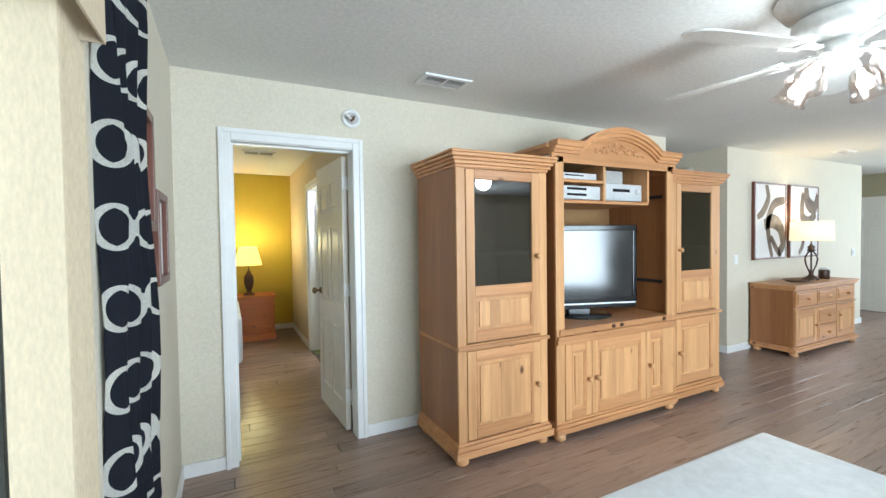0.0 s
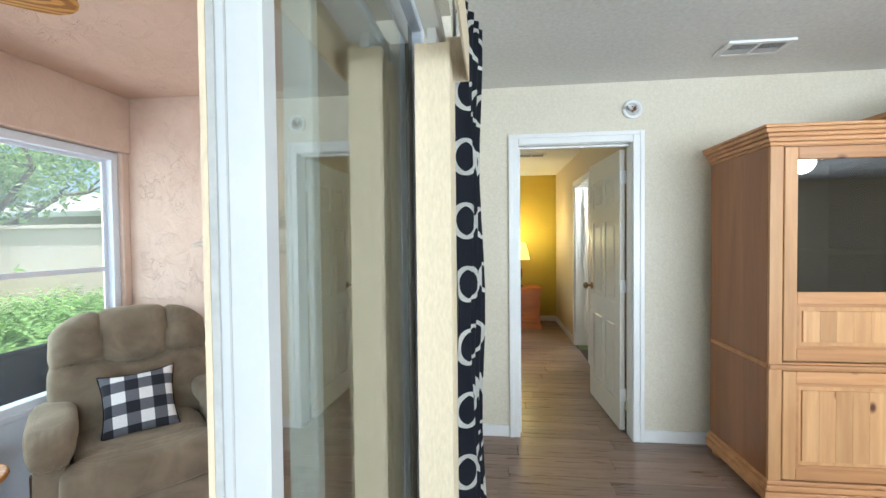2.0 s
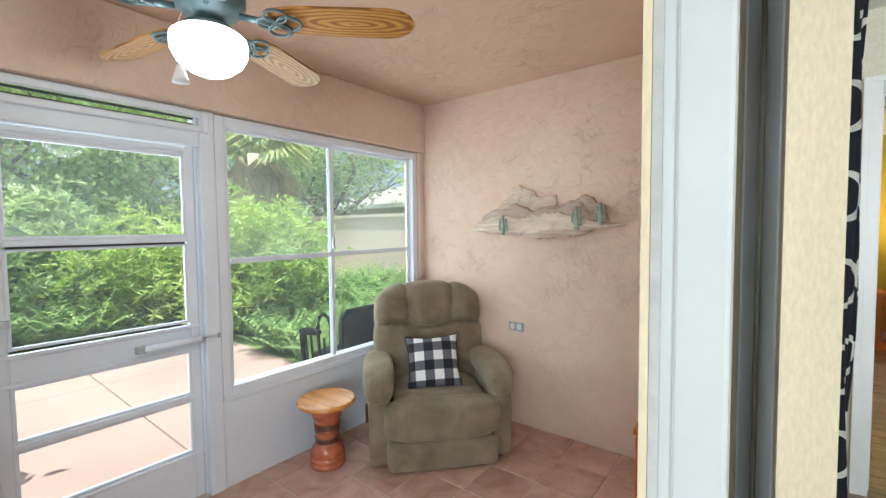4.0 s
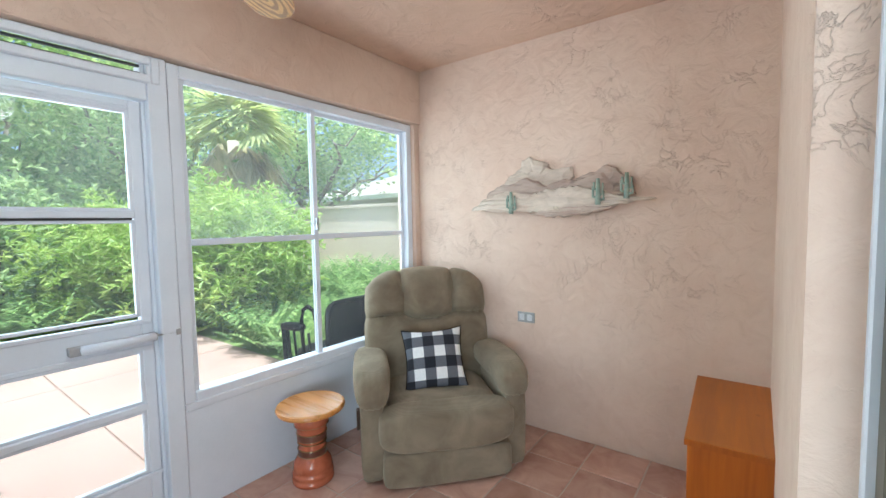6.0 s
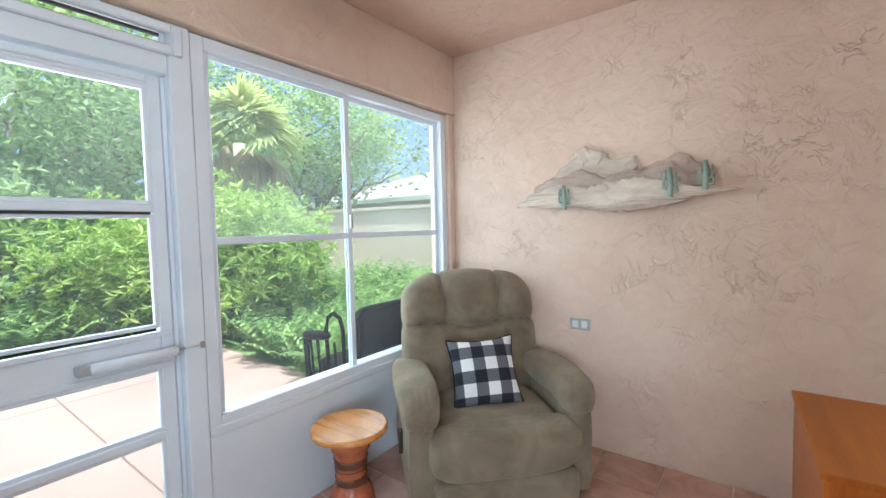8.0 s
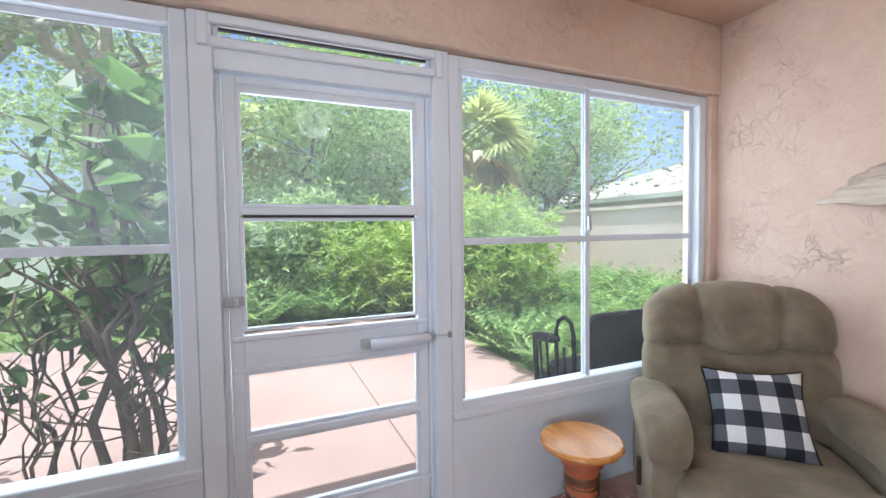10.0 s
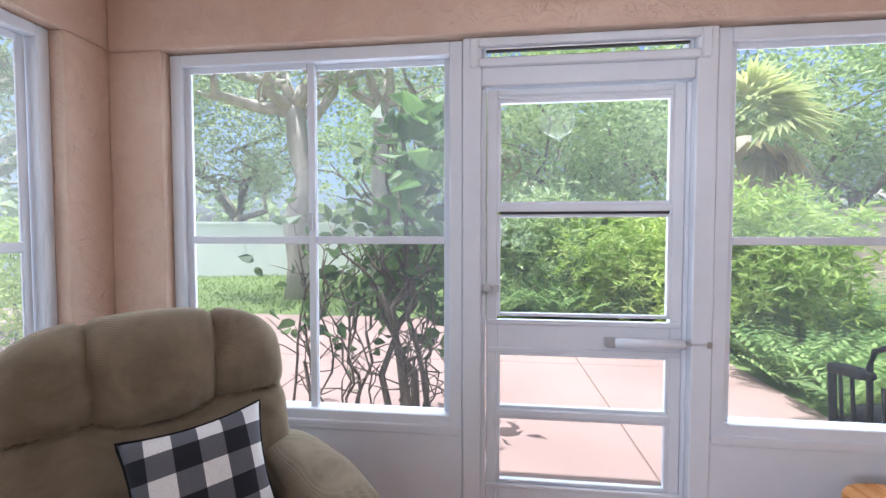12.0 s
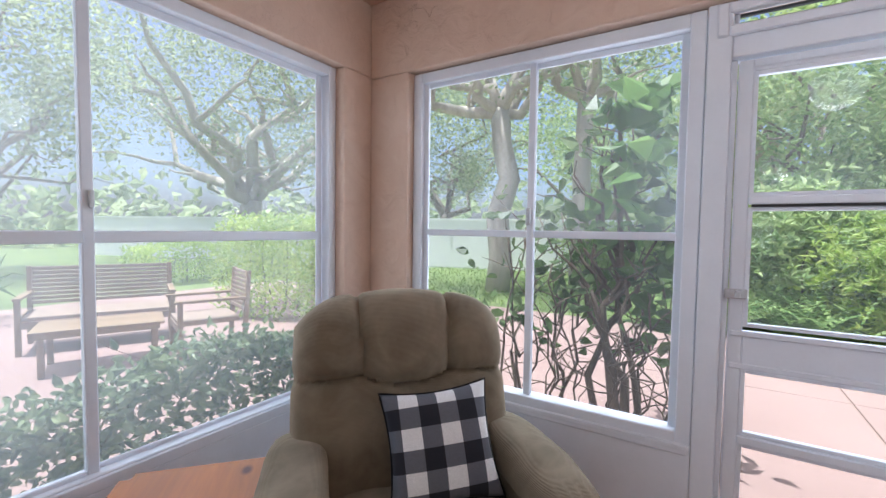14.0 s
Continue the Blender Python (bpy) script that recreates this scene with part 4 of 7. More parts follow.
def tv_hutch(at, w):
    t = thing("television_hutch", "honey pine hutch with arched carved crown", "cabinet", at, group="wall unit")
    D, H = 0.64, 1.97
    for x in (0.0, w - 0.024):
        part("side_panel", boxes((x, -D + 0.02, 0.06, x + 0.024, 0, H)), M_PINE_SHADED, t)
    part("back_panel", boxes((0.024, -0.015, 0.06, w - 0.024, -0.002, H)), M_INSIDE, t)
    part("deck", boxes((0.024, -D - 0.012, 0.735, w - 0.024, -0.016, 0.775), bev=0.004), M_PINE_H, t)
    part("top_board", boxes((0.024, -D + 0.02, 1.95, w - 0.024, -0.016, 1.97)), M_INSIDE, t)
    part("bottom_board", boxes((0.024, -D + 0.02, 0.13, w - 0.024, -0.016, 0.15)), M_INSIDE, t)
    for x in (0.0, w - 0.075):
        part("stile", boxes((x, -D, 0.06, x + 0.075, -D + 0.0195, 1.97), bev=0.006), M_PINE, t)
    part("rail", boxes((0.075, -D, 0.69, w - 0.075, -D + 0.0195, 0.7345)), M_PINE_H, t)
    part("waist_moulding", boxes((-0.004, -D - 0.026, 0.702, w + 0.004, -D - 0.0125, 0.73), (-0.004, -D - 0.02, 0.672, w + 0.004, -D - 0.0005, 0.702), bev=0.006), M_PINE_H, t)
    # pigeon-holes under the crown
    part("shelf", boxes((0.076, -D + 0.06, 1.655, w - 0.22, -0.02, 1.678)), M_PINE_H, t)
    part("shelf", boxes((0.076, -D + 0.06, 1.805, 0.51, -0.02, 1.825)), M_PINE_H, t)
    part("divider", boxes((0.512, -D + 0.055, 1.679, 0.534, -0.02, 1.949)), M_PINE, t)
    part("divider", boxes((w - 0.24, -D + 0.055, 1.679, w - 0.22, -0.02, 1.949)), M_PINE, t)
    for z in (1.02, 1.72):
        part("pocket_slide", boxes((w - 0.04, -D + 0.08, z, w - 0.0245, -0.1, z + 0.025)), M_DARK, t)
    for u in (0.42, 0.49, 0.88):
        part("pull_catch", boxes((w * u, -D - 0.02, 0.742, w * u + 0.03, -D - 0.0125, 0.765)), M_BRONZE, t)
    # arched crown: a flat run, a raised arch, a flat run
    def arch(lo, rise, x):
        u = (x - w / 2) / 0.40
        return lo + rise * max(0.0, math.cos(u * math.pi / 2)) ** 0.75 if abs(u) < 1 else lo
    xs = [-0.03 + (w + 0.06) * i / 60 for i in range(61)]
    for out, z0, h in ((0.0, 1.925, 0.06), (0.02, 1.985, 0.02), (0.036, 2.005, 0.022), (0.055, 2.027, 0.026), (0.062, 2.053, 0.014)):
        lowz = [(x, arch(z0, 0.135, x)) for x in xs]
        if out == 0.0:
            pts = [(x, 1.925) for x in (xs[0], xs[-1])] + [(x, z + h) for x, z in reversed(lowz)]
        else:
            pts = lowz + [(x, z + h) for x, z in reversed(lowz)]
        bm = outline(pts, 0.022 + out)
        bmesh.ops.translate(bm, vec=(0, -D - out, 0), verts=bm.verts[:])
        part("crown_moulding", bm, M_PINE_H, t)
    for x0, x1 in ((-0.055, 0.0), (w, w + 0.055)):
        s = -1 if x0 < 0 else 1
        bm = bmesh.new()
        z = 1.985
        for o, h in ((0.02, 0.02), (0.036, 0.022), (0.055, 0.026)):
            cuboid(bm, min(x0 if s > 0 else -o, 0 if s < 0 else w), -D + 0.025, z, 0 if s < 0 else w + o, 0, z + h)
            z += h
        part("crown_return", bm, M_PINE_H, t)
    # carved spray
    bm = bmesh.new()
    rnd = random.Random(4)
    for i in range(46):
        u = rnd.uniform(-1, 1)
        x = w / 2 + u * 0.26
        z = 2.045 + 0.05 * (1 - abs(u)) * rnd.uniform(-0.4, 1.0) - 0.02 * abs(u)
        a = rnd.uniform(0, math.pi)
        bmesh.ops.create_icosphere(bm, subdivisions=1, radius=1.0, matrix=Matrix.Translation((x, -D - 0.001, z)) @ Matrix.Rotation(a, 4, "Y") @ Matrix.Diagonal((0.026, 0.010, 0.011, 1)))
    part("carved_spray", bm, M_PINE_H, t, "carved leaf spray", True)
    part("plinth", boxes((-0.02, -D - 0.03, 0.055, w + 0.02, 0, 0.092), (-0.012, -D - 0.018, 0.092, w + 0.012, 0, 0.116), (-0.004, -D - 0.006, 0.116, w + 0.004, 0, 0.132), bev=0.005), M_PINE_H, t)
    framed_door(t, 0.078, 0.325, 0.135, 0.668, -D - 0.004, None, (0.29, 0.40), 0.058)
    framed_door(t, 0.33, w - 0.335, 0.135, 0.668, -D - 0.004, None, (0.365, 0.40), 0.058)
    framed_door(t, w - 0.33, w - 0.078, 0.135, 0.668, -D - 0.004, None, (w - 0.295, 0.40), 0.058)
    for x in (0.04, w - 0.04):
        for y in (-D + 0.02, -0.05):
            bun_foot(t, x, y)
    return t


HX0, HW = 1.985, 1.235
tv_hutch((HX0, BACKY - 0.065, 0), HW)

# television on its stand
tv = thing("television", "black flat television with a glossy screen, off", "television", (2.56, 2.78, 0.776), -17)
part("bezel", boxes((-0.50, -0.03, 0.09, 0.50, 0.055, 0.135), (-0.50, -0.03, 0.685, 0.50, 0.055, 0.73), (-0.50, -0.03, 0.135, -0.465, 0.055, 0.685), (0.465, -0.03, 0.135, 0.50, 0.055, 0.685), (-0.40, 0.055, 0.12, 0.40, 0.12, 0.64), bev=0.006), M_BLACKP, tv)
part("screen", boxes((-0.466, -0.018, 0.134, 0.466, -0.012, 0.686)), M_SCREEN, tv, "dark glossy screen")
part("speaker_bar", boxes((-0.48, -0.045, 0.05, 0.48, 0.03, 0.089), bev=0.008), M_BLACKP, tv)
part("trim_strip", boxes((-0.48, -0.0475, 0.086, 0.48, -0.0455, 0.098)), M_STEEL, tv, "silver trim strip")
part("neck", boxes((-0.09, 0.0, 0.016, 0.09, 0.05, 0.05)), M_BLACKP, tv)
part("foot", lathe([(0.24, 0.0), (0.25, 0.006), (0.22, 0.014), (0.06, 0.016)], 36), M_BLACKP, tv, "", True)


def media_box(name, label, at, w, d, h, mat, dial=False, slots=1):
    t = thing(name, label, "electronics", at)
    part("case", boxes((0, 0, 0.006, w, d, h), bev=0.003), mat, t)
    part("fascia", boxes((0.002, -0.006, 0.008, w - 0.002, -0.0005, h - 0.002), bev=0.002), M_STEEL, t)
    for i in range(slots):
        z = h * (0.3 + 0.4 * i / max(slots - 1, 1)) if slots > 1 else h * 0.55
        part("display", boxes((w * 0.22, -0.0085, z, w * 0.66, -0.0065, z + h * 0.16)), M_BLACKP, t)
    for i in range(4):
        part("button", boxes((w * (0.2 + 0.1 * i), -0.0105, h * 0.12, w * (0.26 + 0.1 * i), -0.0065, h * 0.2)), M_STEEL, t)
    if dial:
        part("dial", lathe([(0.022, -0.0065), (0.022, -0.018), (0.015, -0.024)], 20, "y", at=(w * 0.86, 0, h * 0.6)), M_STEEL, t, "", True)
    for x in (0.03, w - 0.03):
        for y in (0.03, d - 0.03):
            part("foot", lathe([(0.01, 0), (0.01, 0.0055)], 10, at=(x, y, 0)), M_DARK, t)
    return t


media_box("disc_player", "slim black disc player on the hutch shelf", (HX0 + 0.09, 2.52, 1.826), 0.40, 0.3, 0.055, M_BLACKP)
media_box("cassette_deck", "silver cassette deck on the hutch shelf", (HX0 + 0.085, 2.50, 1.679), 0.42, 0.32, 0.105, M_STEEL, False, 2)
media_box("receiver", "silver stereo receiver with a round dial", (HX0 + 0.545, 2.50, 1.679), 0.415, 0.34, 0.135, M_STEEL, True, 1)
spk = thing("centre_speaker", "small grey loudspeaker on top of the receiver", "speaker", (HX0 + 0.60, 2.60, 1.8145))
part("cabinet", boxes((0, 0, 0, 0.27, 0.16, 0.118), bev=0.004), M_STEEL, spk)
part("grille", boxes((0.012, -0.008, 0.010, 0.258, -0.0005, 0.108), bev=0.003), M_REGISTER, spk)

# dresser
dr = thing("dresser", "light pine sideboard with drawers and two doors", "dresser", (5.70, 2.66, 0))
DRW, DRD, DRH = 1.53, 0.455, 0.82
part("body", boxes((0.0, 0.012, 0.09, DRW, DRD, DRH - 0.06)), M_PINE_SHADED, dr)
part("top", boxes((-0.03, -0.03, DRH - 0.022, DRW + 0.03, DRD, DRH), (-0.018, -0.018, DRH - 0.045, DRW + 0.018, DRD, DRH - 0.022), (-0.008, -0.006, DRH - 0.062, DRW + 0.008, DRD, DRH - 0.045), bev=0.005), M_PINE_H, dr)
part("plinth", boxes((-0.025, -0.03, 0.055, DRW + 0.025, DRD, 0.09), (-0.012, -0.012, 0.09, DRW + 0.012, DRD, 0.11), bev=0.005), M_PINE_H, dr)
part("waist_moulding", boxes((-0.006, -0.012, 0.535, DRW + 0.006, 0.0115, 0.557), bev=0.005), M_PINE_H, dr)
for i in range(3):
    a = 0.03 + i * 0.492
    dw = part("drawer", boxes((a, -0.006, 0.57, a + 0.48, 0.0115, 0.745), bev=0.003), M_PINE_H, dr)
    part("drawer_field", boxes((a + 0.03, -0.014, 0.60, a + 0.45, -0.0062, 0.715), bev=0.004), M_PINE_H, dw)
    knob(dw, a + 0.24, -0.0142, 0.657, 0.017)
for z0, z1 in ((0.125, 0.31), (0.325, 0.525)):
    dw = part("drawer", boxes((0.53, -0.006, z0, 1.0, 0.0115, z1), bev=0.003), M_PINE_H, dr)
    part("drawer_field", boxes((0.56, -0.014, z0 + 0.03, 0.97, -0.0062, z1 - 0.03), bev=0.004), M_PINE_H, dw)
    knob(dw, 0.765, -0.0142, (z0 + z1) / 2, 0.017)
framed_door(dr, 0.03, 0.515, 0.122, 0.527, -0.008, None, (0.475, 0.33), 0.055)
framed_door(dr, 1.015, 1.50, 0.122, 0.527, -0.008, None, (1.055, 0.40), 0.055)
for x in (0.04, DRW - 0.04):
    for y in (0.02, DRD - 0.06):
        bun_foot(dr, x, y, 0.06, 0.045)

# table lamp, jar and tray on the dresser
tl = thing("table_lamp", "bronze table lamp with a lit drum shade", "lamp", (6.62, 2.88, DRH + 0.001))
part("base", lathe([(0.085, 0), (0.088, 0.012), (0.07, 0.03), (0.035, 0.05), (0.022, 0.08), (0.03, 0.10), (0.02, 0.12)], 24), M_BRONZE, tl, "", True)
for k in range(4):
    a = k * math.pi / 2 + 0.4
    part("scroll_arm", tube([(0.02 * math.cos(a), 0.02 * math.sin(a), 0.11), (0.05 * math.cos(a), 0.05 * math.sin(a), 0.19), (0.062 * math.cos(a), 0.062 * math.sin(a), 0.27), (0.04 * math.cos(a), 0.04 * math.sin(a), 0.33), (0.015 * math.cos(a), 0.015 * math.sin(a), 0.36)], 0.009, 8), M_BRONZE, tl, "", True)
part("stem", lathe([(0.02, 0.355), (0.045, 0.37), (0.03, 0.395), (0.04, 0.415), (0.02, 0.44), (0.008, 0.46), (0.008, 0.58)], 20), M_BRONZE, tl, "", True)
part("shade", lathe([(0.222, 0.50), (0.212, 0.74), (0.208, 0.74), (0.218, 0.505)], 40), M_SHADE, tl, "lit cream drum shade", True)
bulb("dresser_lamp_light", (6.62, 2.88, DRH + 0.80), 6, (1.0, 0.78, 0.5), 0.06)
jar = thing("candle_jar", "dark glass candle jar beside the lamp", "jar", (6.86, 2.84, DRH + 0.001))
part("glass_body", lathe([(0.05, 0), (0.058, 0.01), (0.06, 0.10), (0.05, 0.12)], 24), M_BRONZE, jar, "", True)
part("lid", lathe([(0.054, 0.1205), (0.054, 0.135), (0.02, 0.142)], 24), M_STEEL, jar, "", True)
tray = thing("wire_tray", "low dark wire tray on the dresser", "tray", (6.22, 2.84, DRH + 0.001))
for k, r in enumerate((0.12, 0.165, 0.20)):
    part("ring", tube([(r * 1.1 * math.cos(2 * math.pi * i / 28), r * 0.7 * math.sin(2 * math.pi * i / 28), 0.006 + 0.012 * k) for i in range(29)], 0.005, 6), M_BRONZE, tray, "", True)


# pictures over the dresser
def picture(x0, x1, z0, z1, label, strokes):
    p = thing("picture", label, "picture", (x0, DW - 0.002, z0), group="pictures over the dresser")
    w, h = x1 - x0, z1 - z0
    part("frame", boxes((0, -0.04, 0, 0.022, 0, h), (w - 0.022, -0.04, 0, w, 0, h), (0.022, -0.04, 0, w - 0.022, 0, 0.022), (0.022, -0.04, h - 0.022, w - 0.022, 0, h)), M_FRAMEBROWN, p)
    part("canvas", boxes((0.022, -0.034, 0.022, w - 0.022, -0.004, h - 0.022)), M_CANVAS, p, "white canvas")
    for st, width in strokes:
        bm = bmesh.new()
        pts = []
        for i in range(len(st) - 1):
            p0, p1, p2, p3 = (Vector((*st[max(i - 1, 0)], 0)), Vector((*st[i], 0)), Vector((*st[i + 1], 0)), Vector((*st[min(i + 2, len(st) - 1)], 0)))
            for k in range(8):
                s = k / 8
                pts.append(0.5 * ((2 * p1) + (p2 - p0) * s + (2 * p0 - 5 * p1 + 4 * p2 - p3) * s * s + (3 * p1 - p0 - 3 * p2 + p3) * s ** 3))
        pts.append(Vector((*st[-1], 0)))
        lft, rgt = [], []
        for i, q in enumerate(pts):
            d = (pts[min(i + 1, len(pts) - 1)] - pts[max(i - 1, 0)]).normalized()
            wd = width * (0.55 + 0.45 * math.sin(3.0 * i / len(pts) + 0.3)) / 2
            for side, bag in ((1, lft), (-1, rgt)):
                x = min(max((q.x - side * d.y * wd) * w, 0.024), w - 0.024)
                z = min(max((q.y + side * d.x * wd) * h, 0.024), h - 0.024)
                bag.append(bm.verts.new((x, -0.0355, z)))
        for i in range(len(pts) - 1):
            bm.faces.new((lft[i], lft[i + 1], rgt[i + 1], rgt[i]))
        part("brush_stroke", bm, M_INK, p)
    return p


picture(5.765, 6.50, 1.09, 2.055, "abstract brown and white canvas in a dark frame", (
    (((0.35, 0.98), (0.42, 0.8), (0.25, 0.62), (0.08, 0.55)), 0.12), (((0.95, 0.78), (0.6, 0.72), (0.42, 0.5), (0.45, 0.25), (0.55, 0.02)), 0.14),
    (((0.3, 0.45), (0.55, 0.5), (0.8, 0.42), (0.9, 0.2), (0.75, 0.08)), 0.2), (((0.5, 0.3), (0.7, 0.12), (0.85, 0.02)), 0.1)))
picture(6.60, 7.36, 1.09, 2.055, "abstract brown swirl canvas in a dark frame", (
    (((0.55, 0.98), (0.6, 0.78), (0.85, 0.7), (0.98, 0.9)), 0.2), (((0.45, 0.9), (0.4, 0.6), (0.6, 0.5), (0.9, 0.6)), 0.16), (((0.03, 0.48), (0.2, 0.48)), 0.12), (((0.35, 0.4), (0.45, 0.2), (0.3, 0.05)), 0.1)))


def wall_plate(at, face, label, w=0.072, h=0.116, toggles=1, mat=None):
    """A switch or outlet plate; face: degrees by which its front turns from -y."""
    t = thing("switch_plate", label, "switch", at, face)
    part("plate", boxes((-w / 2, -0.007, -h / 2, w / 2, 0, h / 2), bev=0.003), mat or M_TRIM, t)
    for i in range(toggles):
        x = (i - (toggles - 1) / 2) * 0.046
        part("toggle", boxes((x - 0.012, -0.012, -0.022, x + 0.012, -0.0072, 0.022), bev=0.002), mat or M_TRIM, t)
    return t


wall_plate((5.437, DW - 0.001, 1.11), 0, "white light switch beside the hallway corner")
wall_plate((8.55, DW - 0.001, 1.11), 0, "white double switch near the foyer", 0.118, toggles=2)

# open junction box above the bedroom door, and the round chime in the hall
ps = thing("junction_box", "open round ceiling box with loose wires", "junction box", (0.785, DW - 0.001, 2.258))
part("ring", lathe([(0.062, 0), (0.066, -0.008), (0.06, -0.016), (0.045, -0.016), (0.043, -0.004)], 32, "y"), M_TRIM, ps, "white plastic ring", True)
part("cavity", lathe([(0.042, -0.003), (0.042, -0.0055)], 24, "y"), M_REGISTER, ps)
part("socket", lathe([(0.020, -0.006), (0.020, -0.016), (0.012, -0.017)], 18, "y", at=(0.004, 0, 0.004)), M_FRAMEBROWN, ps, "rust brown socket", True)
for k in range(4):
    a = 1.3 * k
    part("wire", tube([(0.0, -0.004, 0.0), (0.015 * math.cos(a), -0.03, 0.015 * math.sin(a)), (0.028 * math.cos(a + 0.8), -0.022, 0.028 * math.sin(a + 0.8))], 0.003, 6), (M_BRASS, M_TRIM, M_DARK, M_FRAMEBROWN)[k], ps)
part("bracket", tube([(-0.008, -0.02, -0.004), (-0.03, -0.05, 0.004), (-0.05, -0.075, 0.003)], 0.010, 10), M_TRIM, ps, "white cable end", True)
ch = thing("smoke_alarm", "round cream alarm on the hallway wall", "smoke alarm", (5.258, 3.62, 2.20))
part("case", lathe([(0.075, 0), (0.075, -0.02), (0.06, -0.034), (0.02, -0.036)], 28, "x"), M_DOORW, ch, "", True)


def ceiling_vent(at, w, d, label, slats=9, turn=0.0, mat=None):
    t = thing("ceiling_vent", label, "vent", at, turn)
    part("frame", boxes((-w / 2, -d / 2, -0.014, -w / 2 + 0.03, d / 2, 0), (w / 2 - 0.03, -d / 2, -0.014, w / 2, d / 2, 0), (-w / 2 + 0.03, -d / 2, -0.014, w / 2 - 0.03, -d / 2 + 0.028, 0), (-w / 2 + 0.03, d / 2 - 0.028, -0.014, w / 2 - 0.03, d / 2, 0), bev=0.003), M_TRIM, t)
    # flat dark plate painted in for the shaded hollow behind the slats
    part("duct_shade", boxes((-w / 2 + 0.03, -d / 2 + 0.028, -0.003, w / 2 - 0.03, d / 2 - 0.028, -0.0005)), M_DARK, t)
    n = slats
    for i in range(n):
        y = -d / 2 + 0.035 + (d - 0.07) * i / (n - 1)
        bm = boxes((-w / 2 + 0.031, -0.006, -0.001, w / 2 - 0.031, 0.006, 0.0005))
        bmesh.ops.rotate(bm, verts=bm.verts[:], cent=(0, 0, 0), matrix=Matrix.Rotation(radians(38 if i < n / 2 else -38), 3, "X"))
        bmesh.ops.translate(bm, verts=bm.verts[:], vec=(0, y, -0.0085))
        part("slat", bm, mat or M_REGISTER, t)
    part("mullion", boxes((-0.008, -d / 2 + 0.028, -0.0145, 0.008, d / 2 - 0.028, -0.0135)), M_TRIM, t)
    return t


ceiling_vent((1.28, 2.68, CEIL - 0.001), 0.34, 0.18, "white ceiling air register with grey slats")
ceiling_vent((7.0, 2.70, CEIL - 0.001), 0.30, 0.15, "small white ceiling air register", 7)
ceiling_vent((0.35, 5.6, CEIL + 0.001), 0.36, 0.20, "white bedroom ceiling air register")

# frames on the wall beside the curtain
for y0, y1, z0, z1, lab in ((1.86, 2.16, 1.46, 1.90, "dark red-brown framed picture on the wall"), (2.22, 2.52, 1.24, 1.63, "dark red-brown shadow box frame")):
    pf = thing("wall_picture", lab, "picture", (LX + 0.001, y0, z0))
    w, h = y1 - y0, z1 - z0
    part("frame", boxes((0, 0, 0, 0.034, 0.035, h), (0, w - 0.035, 0, 0.034, w, h), (0, 0.035, 0, 0.034, w - 0.035, 0.035), (0, 0.035, h - 0.035, 0.034, w - 0.035, h), bev=0.004), M_FRAMEBROWN, pf)
    part("print", boxes((0, 0.035, 0.035, 0.012, w - 0.035, h - 0.035)), M_CANVAS, pf)

# white table in the foreground
tb = thing("table", "white topped table with a slightly rounded edge", "table", (1.02, 0.07, 0))
part("tabletop", boxes((-0.57, -0.9, 0.722, 0.57, 0.9, 0.752), bev=0.008), M_CLOTH, tb)
part("apron", boxes((-0.5, -0.83, 0.64, 0.5, 0.83, 0.7215)), M_TRIM, tb)
for x in (-0.48, 0.48):
    for y in (-0.8, 0.8):
        part("leg", boxes((x - 0.03, y - 0.03, 0, x + 0.03, y + 0.03, 0.6395), bev=0.005), M_TRIM, tb)


# ---- ceiling fans ----
def blade_outline(r0, r1, w0, w1, n=6):
    pts = [(r0, -w0 / 2), (r0 + 0.10, -w1 * 0.46), (r1 - 0.10, -w1 / 2)]
    pts += [(r1 - 0.10 + 0.10 * math.sin(a), -w1 / 2 * math.cos(a)) for a in [math.pi * k / (2 * n) for k in range(1, n + 1)]]
    pts += [(x, -y) for x, y in reversed(pts[:-1])]
    return pts


def clip_tip(pts, r1):
    return [(min(x, r1 - 0.022 + 0.022 * math.cos(y * 26)), y) for x, y in pts]


lf = thing("ceiling_fan", "white ceiling fan with lit tulip lamps", "ceiling fan", (2.33, 1.05, 0), group="ceiling fans")
part("canopy", lathe([(0.215, CEIL), (0.225, CEIL - 0.02), (0.19, CEIL - 0.075), (0.12, CEIL - 0.10)], 40), M_FANWHITE, lf, "", True)
part("motor", lathe([(0.12, CEIL - 0.10), (0.16, CEIL - 0.12), (0.165, CEIL - 0.17), (0.12, CEIL - 0.20), (0.06, CEIL - 0.215)], 40), M_FANWHITE, lf, "", True)
part("lamp_hub", lathe([(0.06, CEIL - 0.215), (0.075, CEIL - 0.24), (0.07, CEIL - 0.29), (0.03, CEIL - 0.31)], 28), M_FANWHITE, lf, "", True)
for k in range(5):
    a = radians(165 - 72 * k)
    bm = outline(blade_outline(0.23, 0.765, 0.10, 0.135), 0.008, axis="z")
    bmesh.ops.rotate(bm, verts=bm.verts[:], cent=(0, 0, 0), matrix=Matrix.Rotation(radians(-9), 3, "X"))
    bl = part("blade", bm, M_FANWHITE, lf, at=pose(0, 0, CEIL - 0.25, 0, 0, math.degrees(a)))
    part("blade_iron", boxes((0.10, -0.014, -0.006, 0.20, 0.014, 0.008), (0.19, -0.04, -0.012, 0.29, -0.024, -0.004), (0.19, 0.024, 0.0, 0.29, 0.04, 0.010), (0.19, -0.03, -0.006, 0.21, 0.03, 0.004), bev=0.003), M_FANWHITE, bl)
